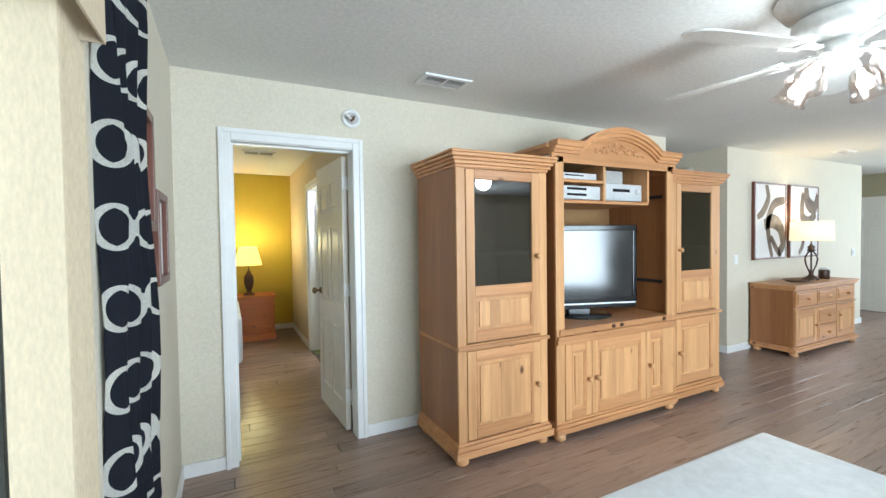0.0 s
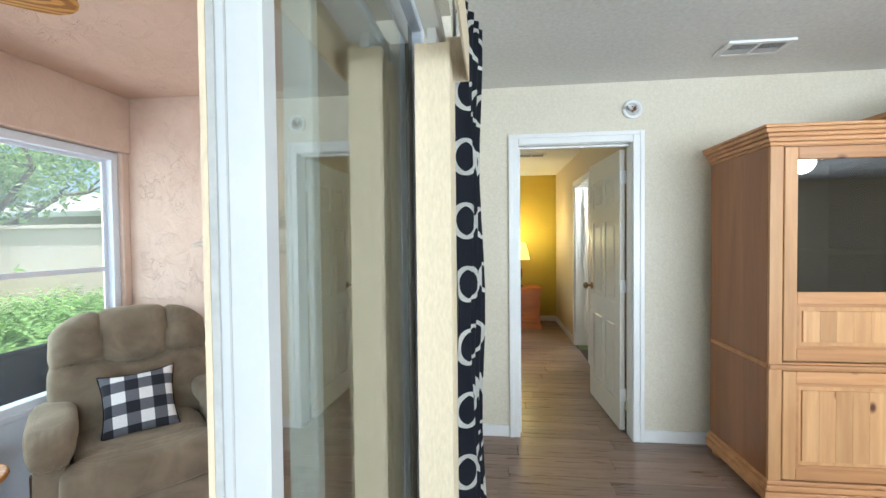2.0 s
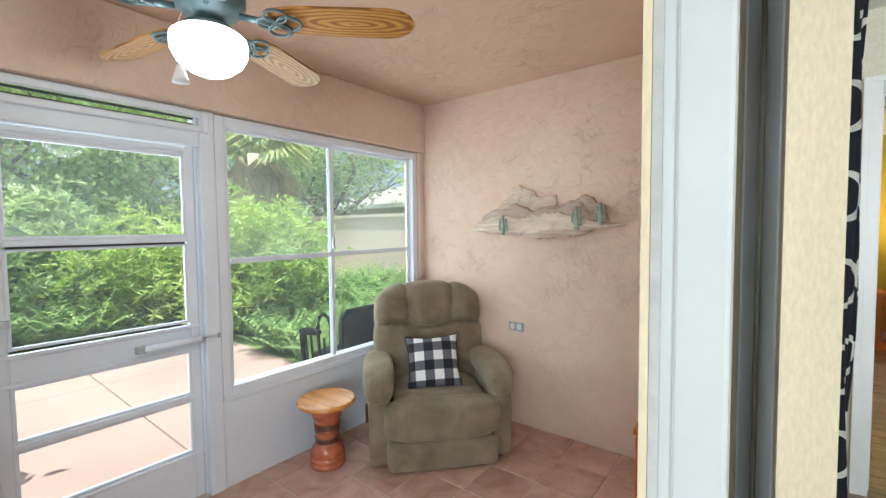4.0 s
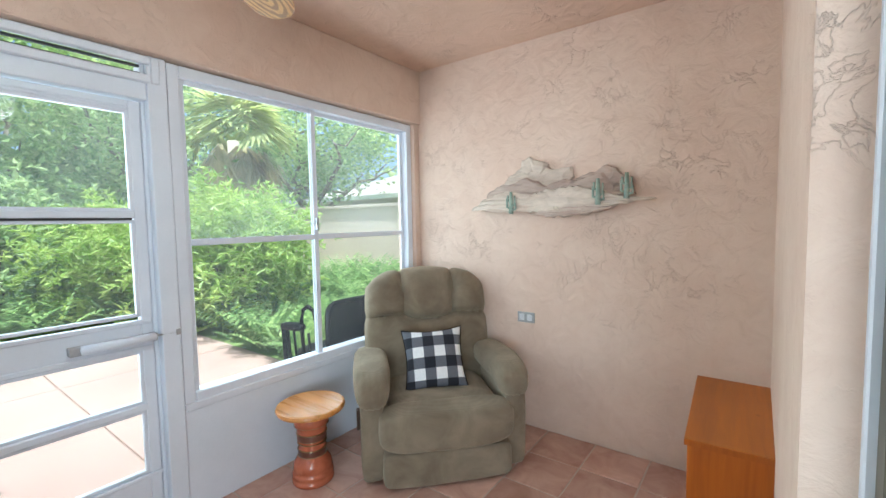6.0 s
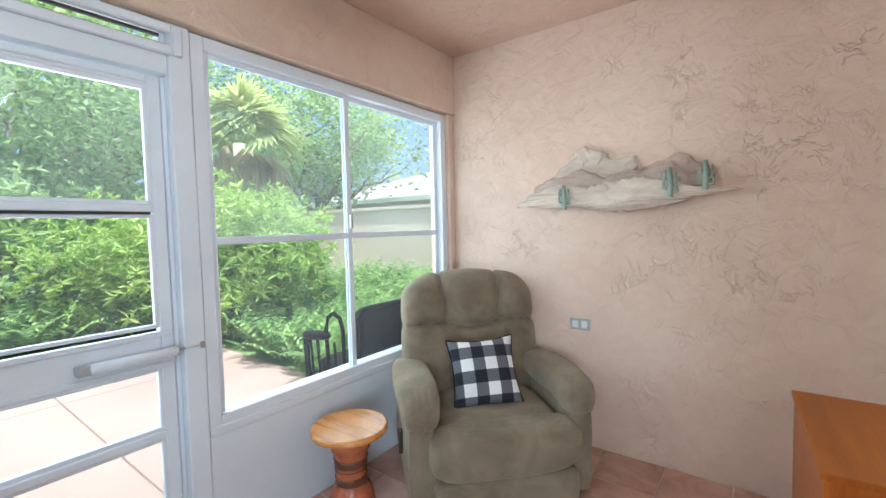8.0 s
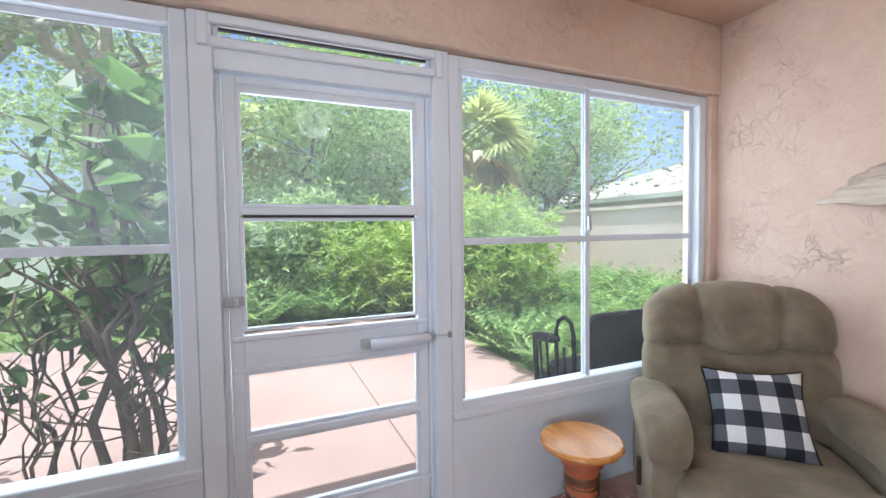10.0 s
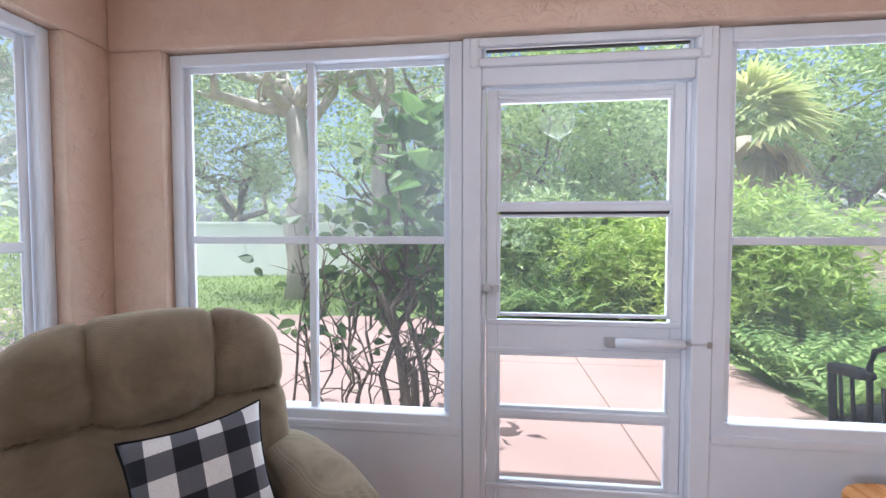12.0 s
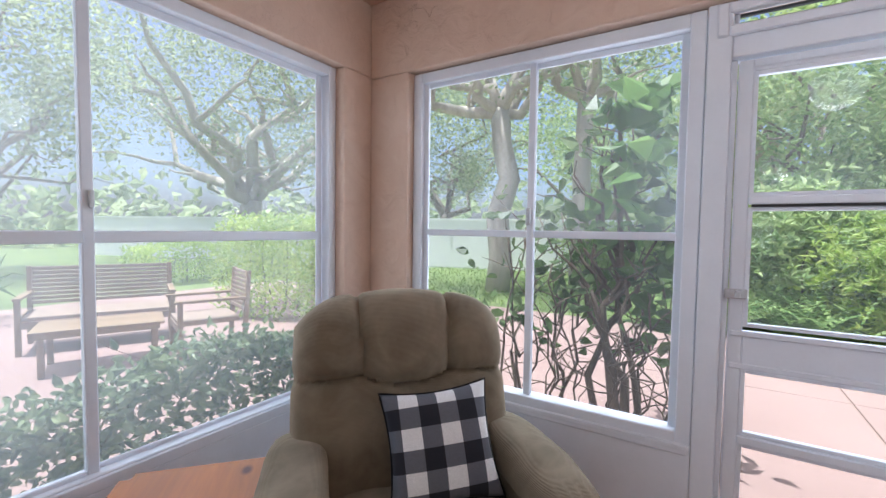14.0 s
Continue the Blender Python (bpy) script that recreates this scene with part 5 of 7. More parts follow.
for k in range(4):
    a = radians(170 + 90 * k)
    c, s = math.cos(a), math.sin(a)
    arm = part("lamp_arm", tube([(0.05 * c, 0.05 * s, CEIL - 0.27), (0.10 * c, 0.10 * s, CEIL - 0.285), (0.125 * c, 0.125 * s, CEIL - 0.31)], 0.012, 8), M_FANWHITE, lf, "", True)
    sh = part("tulip_shade", lathe([(0.022, 0.0), (0.04, -0.02), (0.056, -0.06), (0.06, -0.10), (0.072, -0.13), (0.069, -0.13), (0.056, -0.10), (0.052, -0.06), (0.036, -0.022)], 24), M_TULIP, arm, "clear ribbed tulip glass", True, at=pose(0.125 * c, 0.125 * s, CEIL - 0.315, 0, 0, 0) @ Matrix.Rotation(radians(38), 4, Vector((s, -c, 0))))
    sh.visible_shadow = False
    part("bulb", lathe([(0.012, -0.01), (0.014, -0.03), (0.028, -0.06), (0.030, -0.075), (0.018, -0.098), (0.004, -0.104)], 18), M_BULB, arm, "lit bulb", True, at=pose(0.125 * c, 0.125 * s, CEIL - 0.315, 0, 0, 0) @ Matrix.Rotation(radians(38), 4, Vector((s, -c, 0))))
bulb("fan_light_living", (2.33, 1.05, CEIL - 0.47), 9, (1.0, 0.95, 0.88), 0.08)

# ---- bedroom ----
ns = thing("nightstand", "red-brown pine nightstand with two drawers", "nightstand", (0.02, 6.72, 0))
part("body", boxes((0, 0.01, 0.07, 0.56, 0.46, 0.61)), M_NIGHT, ns)
part("top", boxes((-0.03, -0.03, 0.61, 0.59, 0.47, 0.632), (-0.015, -0.012, 0.592, 0.575, 0.465, 0.61), bev=0.004), M_NIGHT, ns)
part("plinth", boxes((-0.015, -0.015, 0.0, 0.575, 0.46, 0.085), bev=0.005), M_NIGHT, ns)
for z0 in (0.10, 0.35):
    dw = part("drawer", boxes((0.03, -0.008, z0, 0.53, 0.009, z0 + 0.225), bev=0.004), M_NIGHT, ns)
    part("drawer_field", boxes((0.07, -0.014, z0 + 0.035, 0.49, -0.0085, z0 + 0.19), bev=0.004), M_NIGHT, dw)
    knob(dw, 0.28, -0.0145, z0 + 0.112, 0.015, M_BRASS)
bl = thing("bedside_lamp", "dark urn lamp with a lit yellow shade", "lamp", (0.26, 6.93, 0.633))
part("base", lathe([(0.075, 0), (0.078, 0.015), (0.04, 0.035), (0.03, 0.06), (0.055, 0.12), (0.068, 0.20), (0.06, 0.27), (0.03, 0.32), (0.025, 0.34), (0.008, 0.36), (0.008, 0.46)], 24), M_BRONZE, bl, "", True)
part("shade", lathe([(0.185, 0.43), (0.115, 0.70), (0.112, 0.70), (0.181, 0.432)], 36), M_SHADE_Y, bl, "lit yellow cone shade", True)
bulb("bedside_light", (0.26, 6.93, 1.38), 18, (1.0, 0.76, 0.34), 0.08)
bed = thing("bed", "bed with a white spread", "bed", (-1.84, 5.1, 0))
part("mattress", boxes((0, 0, 0.28, 1.93, 1.55, 0.60), bev=0.06, seg=4), M_BED, bed, "", True)
part("spread", boxes((-0.02, -0.02, 0.12, 1.955, 1.57, 0.62), bev=0.07, seg=4), M_BED, bed, "", True)
part("base", boxes((0.05, 0.05, 0.0, 1.88, 1.5, 0.28)), M_NIGHT, bed)
# added fill lamp at an unseen opening in the bedroom's west wall
area_lamp("bedroom_fill", (-3.05, 5.2, 1.45), (0, 5.2, 1.0), 1.3, 1.2, 9, (1.0, 0.97, 0.92))
bulb("bathroom_light", (1.38, 5.4, 2.1), 26, (1.0, 0.97, 0.92), 0.15)


# ---- sunroom things ----
def puff(cx, cy, cz, sx, sy, sz, p=4.0, n=9, bm=None, tilt=0.0, shape=None, pivot=None):
    """A stuffed block: a cube grid drawn towards a rounded solid, half sizes sx, sy, sz; tilt in degrees about x."""
    bm = bm or bmesh.new()
    grid = {}
    faces = []
    for axis in range(3):
        for side in (-1, 1):
            idx = []
            for i in range(n + 1):
                row = []
                for j in range(n + 1):
                    u, v = -1 + 2 * i / n, -1 + 2 * j / n
                    q = [0, 0, 0]
                    q[axis], q[(axis + 1) % 3], q[(axis + 2) % 3] = side, u, v
                    key = tuple(round(c, 5) for c in q)
                    if key not in grid:
                        k = (abs(q[0]) ** p + abs(q[1]) ** p + abs(q[2]) ** p) ** (1 / p)
                        w = Vector((q[0] / k, q[1] / k, q[2] / k))
                        if shape:
                            w = shape(w)
                        w = Vector((w.x * sx, w.y * sy, w.z * sz))
                        if tilt:
                            pv = Vector(pivot or (0, 0, -sz))
                            w = Matrix.Rotation(radians(tilt), 3, "X") @ (w - pv) + pv
                        grid[key] = bm.verts.new((w.x + cx, w.y + cy, w.z + cz))
                    row.append(grid[key])
                idx.append(row)
            for i in range(n):
                for j in range(n):
                    q = (idx[i][j], idx[i + 1][j], idx[i + 1][j + 1], idx[i][j + 1])
                    faces.append(q if side > 0 else q[::-1])
    for q in faces:
        bm.faces.new(q)
    return bm


def crinkle(bm, amount, scale, seed):
    """Soft folds pressed into a stuffed part."""
    bm.normal_update()
    for v in bm.verts:
        v.co += v.normal * amount * noise.noise(v.co * scale + Vector((seed, seed * 0.7, 0)))
    return bm


def stuffed_back(r, mat):
    """The leaning back: one quilted surface, parted along its seams into lumbar, head and wing pillows."""
    S0, CREASE, LEAN = -0.09, 0.425, radians(13)
    up, out = Vector((0, math.sin(LEAN), math.cos(LEAN))), Vector((0, -math.cos(LEAN), math.sin(LEAN)))
    foot = Vector((0, 0.20, 0.37))
    nu, nv = 56, 64

    def top_at(u):
        a = abs(u)
        z = 0.762 - 0.018 * (a / 0.44) ** 2 if a < 0.44 else 0.744 - 0.125 * ((a - 0.44) / 0.56) ** 2.6
        return z - 0.016 * math.exp(-((a - 0.44) / 0.035) ** 2)

    def half_width(s):
        w = 0.432 - 0.02 * max(0.0, (s - 0.30) / 0.45) ** 1.5
        return w - 0.010 * math.exp(-((s - CREASE) / 0.03) ** 2)

    def crease_at(u):
        a = abs(u)
        return CREASE - 0.035 * max(0.0, 1 - (a / 0.40) ** 2) - 0.015 * max(0.0, a - 0.5)

    def seam_at(s):
        return 0.375 + 0.065 * min(max((s - CREASE) / 0.32, 0.0), 1.0)

    def front(u, s, v):
        edge = max(0.0, 1 - abs(u) ** 6) ** 0.42 * max(0.0, 1 - max(0.0, v) ** 9) ** 0.45
        w = half_width(s)
        c = s - crease_at(u)
        d = 0.125
        if c > 0:
            k = min(c / 0.30, 1.0)
            a = abs(u)
            sm = seam_at(s)
            lobe = math.cos(min(a / sm, 1.0) * math.pi / 2) if a < sm else math.sin(min((a - sm) / (1 - sm), 1.0) * math.pi)
            d += 0.03 * math.sin(math.pi * (0.15 + 0.8 * k)) + 0.018 * lobe
            q = (a - sm) * w
            d -= 0.042 * math.exp(-abs(q) / 0.013) * (0.6 + 0.4 * k)
            d += 0.004 * math.sin(s * 210) * math.exp(-abs(q) / 0.03)
        else:
            d += 0.022 * math.cos(u * 1.3) * math.sin(math.pi * min(-c / 0.42, 1.0)) ** 0.7
        d -= 0.050 * math.exp(-abs(c) / 0.014)
        d += 0.006 * math.sin(u * 62 + 3 * math.sin(u * 9)) * math.exp(-abs(c) / 0.035)
        d += 0.006 * noise.noise(Vector((u * 3.1, s * 6.0, 1.7)))
        return d * edge + 0.004

    def region(u, s):
        if s < crease_at(u):
            return 0
        return 1 if abs(u) < seam_at(s) else (2 if u < 0 else 3)

    meshes = [bmesh.new() for _ in range(5)]
    made = [{} for _ in range(5)]

    def vert(k, i, j, rear):
        if (i, j) not in made[k]:
            u, v = -1 + 2 * i / nu, -1 + 2 * j / nv
            u = math.copysign(abs(u) ** 0.92, u)
            s = S0 + (top_at(u) - S0) * (v + 1) / 2
            d = -0.085 * max(0.0, 1 - abs(u) ** 6) ** 0.42 * max(0.0, 1 - max(0.0, v) ** 9) ** 0.45 if rear else front(u, s, v)
            made[k][(i, j)] = (meshes[k].verts.new(foot + Vector((u * half_width(s), 0, 0)) + up * s + out * d), u, s)
        return made[k][(i, j)]

    for i in range(nu):
        for j in range(nv):
            um, vm = -1 + 2 * (i + 0.5) / nu, -1 + 2 * (j + 0.5) / nv
            um = math.copysign(abs(um) ** 0.92, um)
            k = region(um, S0 + (top_at(um) - S0) * (vm + 1) / 2)
            q = [vert(k, a, b, False)[0] for a, b in ((i, j), (i + 1, j), (i + 1, j + 1), (i, j + 1))]
            meshes[k].faces.new(q)
            q = [vert(4, a, b, True)[0] for a, b in ((i, j), (i + 1, j), (i + 1, j + 1), (i, j + 1))]
            meshes[4].faces.new(q[::-1])
    part("lumbar_cushion", meshes[0], mat, r, "", True)
    head = part("head_pillow", meshes[1], mat, r, "", True)
    part("wing_pillow", meshes[2], mat, head, "", True)
    part("wing_pillow", meshes[3], mat, head, "", True)
    part("back_shell", meshes[4], mat, r, "", True)


def recliner(at, turn, label):
    """A plush rocker recliner that faces local -y."""
    r = thing("recliner", label, "armchair", at, turn, group="recliners")
    M = M_RECLINER
    part("base", puff(0, 0.03, 0.20, 0.36, 0.36, 0.165, 9), M, r, "", True)
    for s in (-1, 1):
        part("side_panel", crinkle(puff(s * 0.405, -0.01, 0.265, 0.068, 0.370, 0.245, 8, 12), 0.004, 5, s), M, r, "", True)
        def pad(w, s=s):
            k = max(0.0, (-w.y - 0.55) / 0.45)
            return Vector((w.x * (1 + 0.10 * k), w.y * (1 + 0.04 * k), w.z * (1 + 0.75 * k) - 0.62 * k - 0.14 * max(0, w.y)))
        bm = puff(s * 0.402, -0.055, 0.545, 0.108, 0.36, 0.074, 3.2, 20, shape=pad)
        for v in bm.verts:
            k = max(0.0, (-v.co.y - 0.29) / 0.12)
            v.co.z += 0.004 * math.sin(v.co.x * 190) * min(k, 1.0)
        arm = part("arm", crinkle(bm, 0.006, 6, s + 3), M, r, "", True)
        part("arm_front", crinkle(puff(s * 0.407, -0.365, 0.25, 0.062, 0.026, 0.23, 6, 12), 0.003, 8, s + 5), M, arm, "", True)
    def crown(w):
        return Vector((w.x, w.y * (1 + 0.1 * (1 - w.x * w.x)), w.z * (1 + 0.10 * (1 - w.x * w.x)) if w.z > 0 else w.z))
    part("seat_cushion", crinkle(puff(0, -0.12, 0.36, 0.318, 0.33, 0.075, 4, 14, shape=crown), 0.008, 6, 11), M, r, "", True)
    def nose(w):
        return Vector((w.x, w.y - 0.16 * (1 - w.x * w.x), w.z + 0.10 * w.y))
    part("seat_front", crinkle(puff(0, -0.405, 0.325, 0.375, 0.105, 0.108, 4.6, 22, shape=nose), 0.006, 6, 12), M, r, "", True)
    part("footrest", crinkle(puff(0, -0.42, 0.110, 0.355, 0.060, 0.098, 8, 14), 0.005, 6, 14), M, r, "", True)
    stuffed_back(r, M)
    part("release_lever", boxes((-0.495, -0.12, 0.19, -0.474, -0.09, 0.32), bev=0.006), M_BRONZE, r, "dark lever handle")
    part("rocker_base", boxes((-0.33, -0.30, 0.0, -0.27, 0.30, 0.04), (0.27, -0.30, 0.0, 0.33, 0.30, 0.04)), M_BRONZE, r)
    return r


def cushion(at, turn, tilt, label):
    c = new("throw_pillow")
    c.matrix_world = pose(*at, 0, 0, turn) @ pose(0, 0, 0, tilt[0], tilt[1], 0)
    tagged(c, label, "pillow", "throw pillows")
    h = 0.192
    bm = bmesh.new()
    n = 26
    for side in (-1, 1):
        rows = []
        for i in range(n + 1):
            row = []
            for j in range(n + 1):
                u, v = -1 + 2 * i / n, -1 + 2 * j / n
                pull = 1 - 0.12 * (1 - v * v) * abs(u) ** 3
                pull2 = 1 - 0.12 * (1 - u * u) * abs(v) ** 3
                d = 0.085 * ((1 - u * u) * (1 - v * v)) ** 0.42
                d += 0.006 * noise.noise(Vector((u * 2.2, v * 2.2, side + 2.0))) * (1 - u * u) * (1 - v * v)
                row.append(bm.verts.new((u * h * pull, side * d * 0.9, v * h * pull2)))
            rows.append(row)
        for i in range(n):
            for j in range(n):
                q = (rows[i][j], rows[i + 1][j], rows[i + 1][j + 1], rows[i][j + 1])
                bm.faces.new(q if side < 0 else q[::-1])
    bmesh.ops.remove_doubles(bm, verts=bm.verts[:], dist=0.0008)
    part("cover", bm, M_PLAID, c, "black and white check cover", True)
    edge = []
    for k in range(4):
        for i in range(n):
            u = -1 + 2 * i / n
            e = ((u, -1), (1, u), (-u, 1), (-1, -u))[k]
            pull = 1 - 0.12 * (1 - e[1] ** 2) * abs(e[0]) ** 3
            pull2 = 1 - 0.12 * (1 - e[0] ** 2) * abs(e[1]) ** 3
            edge.append((e[0] * h * pull, 0, e[1] * h * pull2))
    edge.append(edge[0])
    part("piping", tube(edge, 0.0045, 6), M_BLACK, c, "dark piping", True)
    return c


R1, R1T = (-2.325, 2.505, SUNF), 47.7
R2, R2T = (-2.19, -0.55, SUNF), 138.0
recliner(R1, R1T, "olive brown corduroy recliner in the corner by the window")
recliner(R2, R2T, "olive brown corduroy recliner between two windows")


def in_front(base, turn, x, y, z):
    p = pose(*base, 0, 0, turn) @ Vector((x, y, z))
    return (p.x, p.y, p.z)


cushion(in_front(R1, R1T, -0.015, -0.10, 0.585), R1T - 3, (-30, -2), "black and white buffalo check pillow on the recliner")
cushion(in_front(R2, R2T, 0.075, -0.045, 0.635), R2T - 4, (-25, -5), "buffalo check pillow leaning on the other recliner")

# turned stool
st = thing("side_table", "turned red wooden pedestal with a round pine top", "side table", (-2.65, 1.80, SUNF))
part("pedestal", lathe([(0.108, 0), (0.113, 0.008), (0.113, 0.028), (0.104, 0.034), (0.113, 0.042), (0.110, 0.062), (0.100, 0.070), (0.108, 0.078), (0.100, 0.115), (0.078, 0.150), (0.072, 0.162), (0.074, 0.20), (0.070, 0.215), (0.074, 0.23), (0.076, 0.27), (0.082, 0.30), (0.084, 0.318), (0.094, 0.325), (0.096, 0.345), (0.098, 0.40)], 40), M_REDWOOD, st, "", True)
for z, r in ((0.170, 0.0745), (0.258, 0.0780)):
    part("dark_band", lathe([(r, z - 0.016), (r + 0.0022, z - 0.014)] + [(r + 0.0022 - 0.0014 * (i % 2), z - 0.012 + 0.0035 * i) for i in range(8)] + [(r, z + 0.017)], 40), M_FRAMEBROWN, st, "dark reeded band", True)
for z in (0.152, 0.188, 0.222, 0.240, 0.276, 0.322):
    r0 = 0.077 if z < 0.23 else (0.078 if z < 0.25 else (0.081 if z < 0.3 else 0.0925))
    part("gilt_ring", lathe([(r0, z), (r0 + 0.003, z + 0.002), (r0, z + 0.005)], 40), M_BRASS, st, "dark gilt ring", True)
part("top", lathe([(0.168, 0.4005), (0.181, 0.406), (0.187, 0.418), (0.184, 0.430), (0.175, 0.435)], 48), M_STOOLTOP, st, "round varnished pine top")

# low chest against the house wall
cs = thing("chest", "orange varnished knotty pine chest", "chest", (-0.885, 2.26, SUNF), 2.5)
part("body", boxes((0.01, 0.01, 0.0, 0.325, 0.83, 0.535), bev=0.003), M_ORANGE, cs)
part("lid", boxes((0, 0, 0.537, 0.335, 0.842, 0.562), bev=0.004), M_ORANGE_H, cs)
part("lid_edge", boxes((0.0, -0.0015, 0.537, 0.335, -0.0005, 0.560)), M_ORANGE, cs)

# low wooden table beside the second recliner
sq = thing("end_table", "low orange pine end table with rounded corners", "end table", (-1.615, -0.955, SUNF), -41.2)
bm = bmesh.new()
cuboid(bm, -0.25, -0.30, 0.50, 0.25, 0.30, 0.53)
bmesh.ops.bevel(bm, geom=[e for e in bm.edges if abs((e.verts[0].co - e.verts[1].co).normalized().z) > 0.9], offset=0.035, segments=5, affect="EDGES")
part("top", bm, M_ORANGE_H, sq)
part("apron", boxes((-0.20, -0.25, 0.42, 0.20, 0.25, 0.4995)), M_ORANGE, sq)
for x in (-0.19, 0.19):
    for y in (-0.24, 0.24):
        part("leg", boxes((x - 0.025, y - 0.025, 0, x + 0.025, y + 0.025, 0.4195), bev=0.006), M_ORANGE, sq)

# outlet and the mesa relief
op = thing("outlet_plate", "tarnished metal double switch plate on stucco", "outlet", (-1.943, NY - 0.001, 0.622))
part("plate", boxes((-0.063, -0.008, -0.036, 0.063, 0, 0.036), bev=0.003), M_PLATE, op)
for x in (-0.03, 0.028):
    part("rocker", boxes((x - 0.018, -0.013, -0.022, x + 0.018, -0.0082, 0.022), bev=0.002), M_STEEL, op)

ma = thing("wall_relief", "painted desert mesa wall sculpture with green cacti", "wall sculpture", (-2.34, NY - 0.002, 1.33))


def mesa(name, pts, y, depth, mat, seed):
    """A rocky slab with a torn, layered outline, bulging towards the room."""
    rnd = random.Random(seed)
    out = []
    for (x0, z0), (x1, z1) in zip(pts, pts[1:] + pts[:1]):
        n = max(1, int(math.hypot(x1 - x0, z1 - z0) / 0.022))
        for i in range(n):
            s = i / n
            out.append((x0 + (x1 - x0) * s + rnd.uniform(-1, 1) * 0.006, z0 + (z1 - z0) * s + rnd.uniform(-1, 1) * 0.007))
    bm = bmesh.new()
    cx = sum(p[0] for p in out) / len(out)
    cz = sum(p[1] for p in out) / len(out)
    rings = []
    for k, (sc, dy) in enumerate(((1.0, 0.0), (1.0, -depth * 0.45), (0.95, -depth * 0.8), (0.75, -depth), (0.4, -depth * 0.85))):
        ring = []
        for x, z in out:
            q = Vector((cx + (x - cx) * sc, y + dy, cz + (z - cz) * sc))
            if k > 1:
                q.y += 0.016 * noise.noise(Vector((q.x * 7, q.z * 42, seed)))
            ring.append(bm.verts.new(q))
        rings.append(ring)
    n = len(out)
    for a, b in zip(rings, rings[1:]):
        for i in range(n):
            bm.faces.new((a[i], a[(i + 1) % n], b[(i + 1) % n], b[i]))
    bm.faces.new(rings[-1])
    bm.faces.new(rings[0][::-1])
    bmesh.ops.recalc_face_normals(bm, faces=bm.faces[:])
    return part(name, bm, mat, ma)


mesa("back_butte", [(0.22, 0.14), (0.27, 0.26), (0.36, 0.30), (0.375, 0.36), (0.43, 0.385), (0.46, 0.355), (0.56, 0.33), (0.58, 0.29), (0.72, 0.285), (0.73, 0.22), (0.60, 0.14)], 0.0, 0.034, M_MESA, 3)
mesa("right_butte", [(0.72, 0.10), (0.74, 0.22), (0.86, 0.25), (0.91, 0.285), (0.97, 0.275), (1.02, 0.22), (1.07, 0.20), (1.10, 0.10)], 0.0, 0.040, M_MESA_D, 5)
mesa("middle_ridge", [(0.10, 0.09), (0.12, 0.15), (0.22, 0.20), (0.34, 0.215), (0.42, 0.245), (0.50, 0.215), (0.56, 0.175), (0.66, 0.215), (0.80, 0.20), (0.92, 0.23), (0.98, 0.16), (0.98, 0.08)], -0.020, 0.044, M_MESA_D, 7)
mesa("front_slab", [(0.0, 0.035), (0.10, 0.11), (0.30, 0.165), (0.45, 0.125), (0.58, 0.155), (0.78, 0.165), (0.94, 0.125), (1.05, 0.09), (1.22, 0.072), (1.02, 0.045), (0.80, 0.018), (0.60, -0.005), (0.50, 0.012), (0.20, 0.02)], -0.044, 0.048, M_MESA, 9)
mesa("base_ledge", [(0.45, 0.0), (0.60, -0.022), (0.82, -0.012), (1.0, 0.03), (0.84, 0.05), (0.60, 0.03)], -0.060, 0.032, M_MESA_D, 11)
for cx, cz, hh in ((0.335, 0.005, 0.145), (0.905, 0.045, 0.155), (1.065, 0.075, 0.145)):
    bm = bmesh.new()
    bm = tube([(cx, -0.098, cz), (cx + 0.003, -0.102, cz + hh * 0.5), (cx, -0.098, cz + hh)], 0.016, 10, bm, 0.010)
    for s, z0, z1, o in ((-1, 0.25, 0.72, 0.028), (1, 0.35, 0.82, 0.028), (-1, 0.55, 0.85, 0.022), (1, 0.15, 0.5, 0.034)):
        tube([(cx, -0.100, cz + hh * z0), (cx + s * o, -0.100, cz + hh * (z0 + 0.06)), (cx + s * o, -0.100, cz + hh * z1)], 0.009, 8, bm, 0.006)
    part("cactus", bm, M_CACTUS, ma, "verdigris green cactus", True)

# sunroom fan with opal globe
def grain_rings(name):
    m, n, l, b = nodes_of(name)
    vec = mapped(n, l, (1.3, 6.5, 1))
    wv = n.new("ShaderNodeTexWave")
    wv.wave_type, wv.rings_direction = "RINGS", "SPHERICAL"
    wv.inputs["Scale"].default_value, wv.inputs["Distortion"].default_value, wv.inputs["Detail Scale"].default_value = 3.6, 3.0, 1.6
    sh = n.new("ShaderNodeVectorMath")
    sh.operation = "ADD"
    sh.inputs[1].default_value = (-0.62, 0.0, 0.0)
    l.new(vec, sh.inputs[0])
    l.new(sh.outputs[0], wv.inputs["Vector"])
    fib = noise_tex(n, l, mapped(n, l, (3, 60, 1)), 6, 4)
    c = ramp(n, l, wv.outputs["Fac"], (0.30, 0.125, 0.022), (0.60, 0.31, 0.075), 0.25, 0.6)
    l.new(mix(n, l, c.outputs["Color"], ramp(n, l, fib.outputs["Fac"], (0.75, 0.72, 0.68), (1.05, 1.05, 1.0)).outputs["Color"], 1.0, "MULTIPLY"), b.inputs["Base Color"])
    b.inputs["Roughness"].default_value = 0.35
    return m


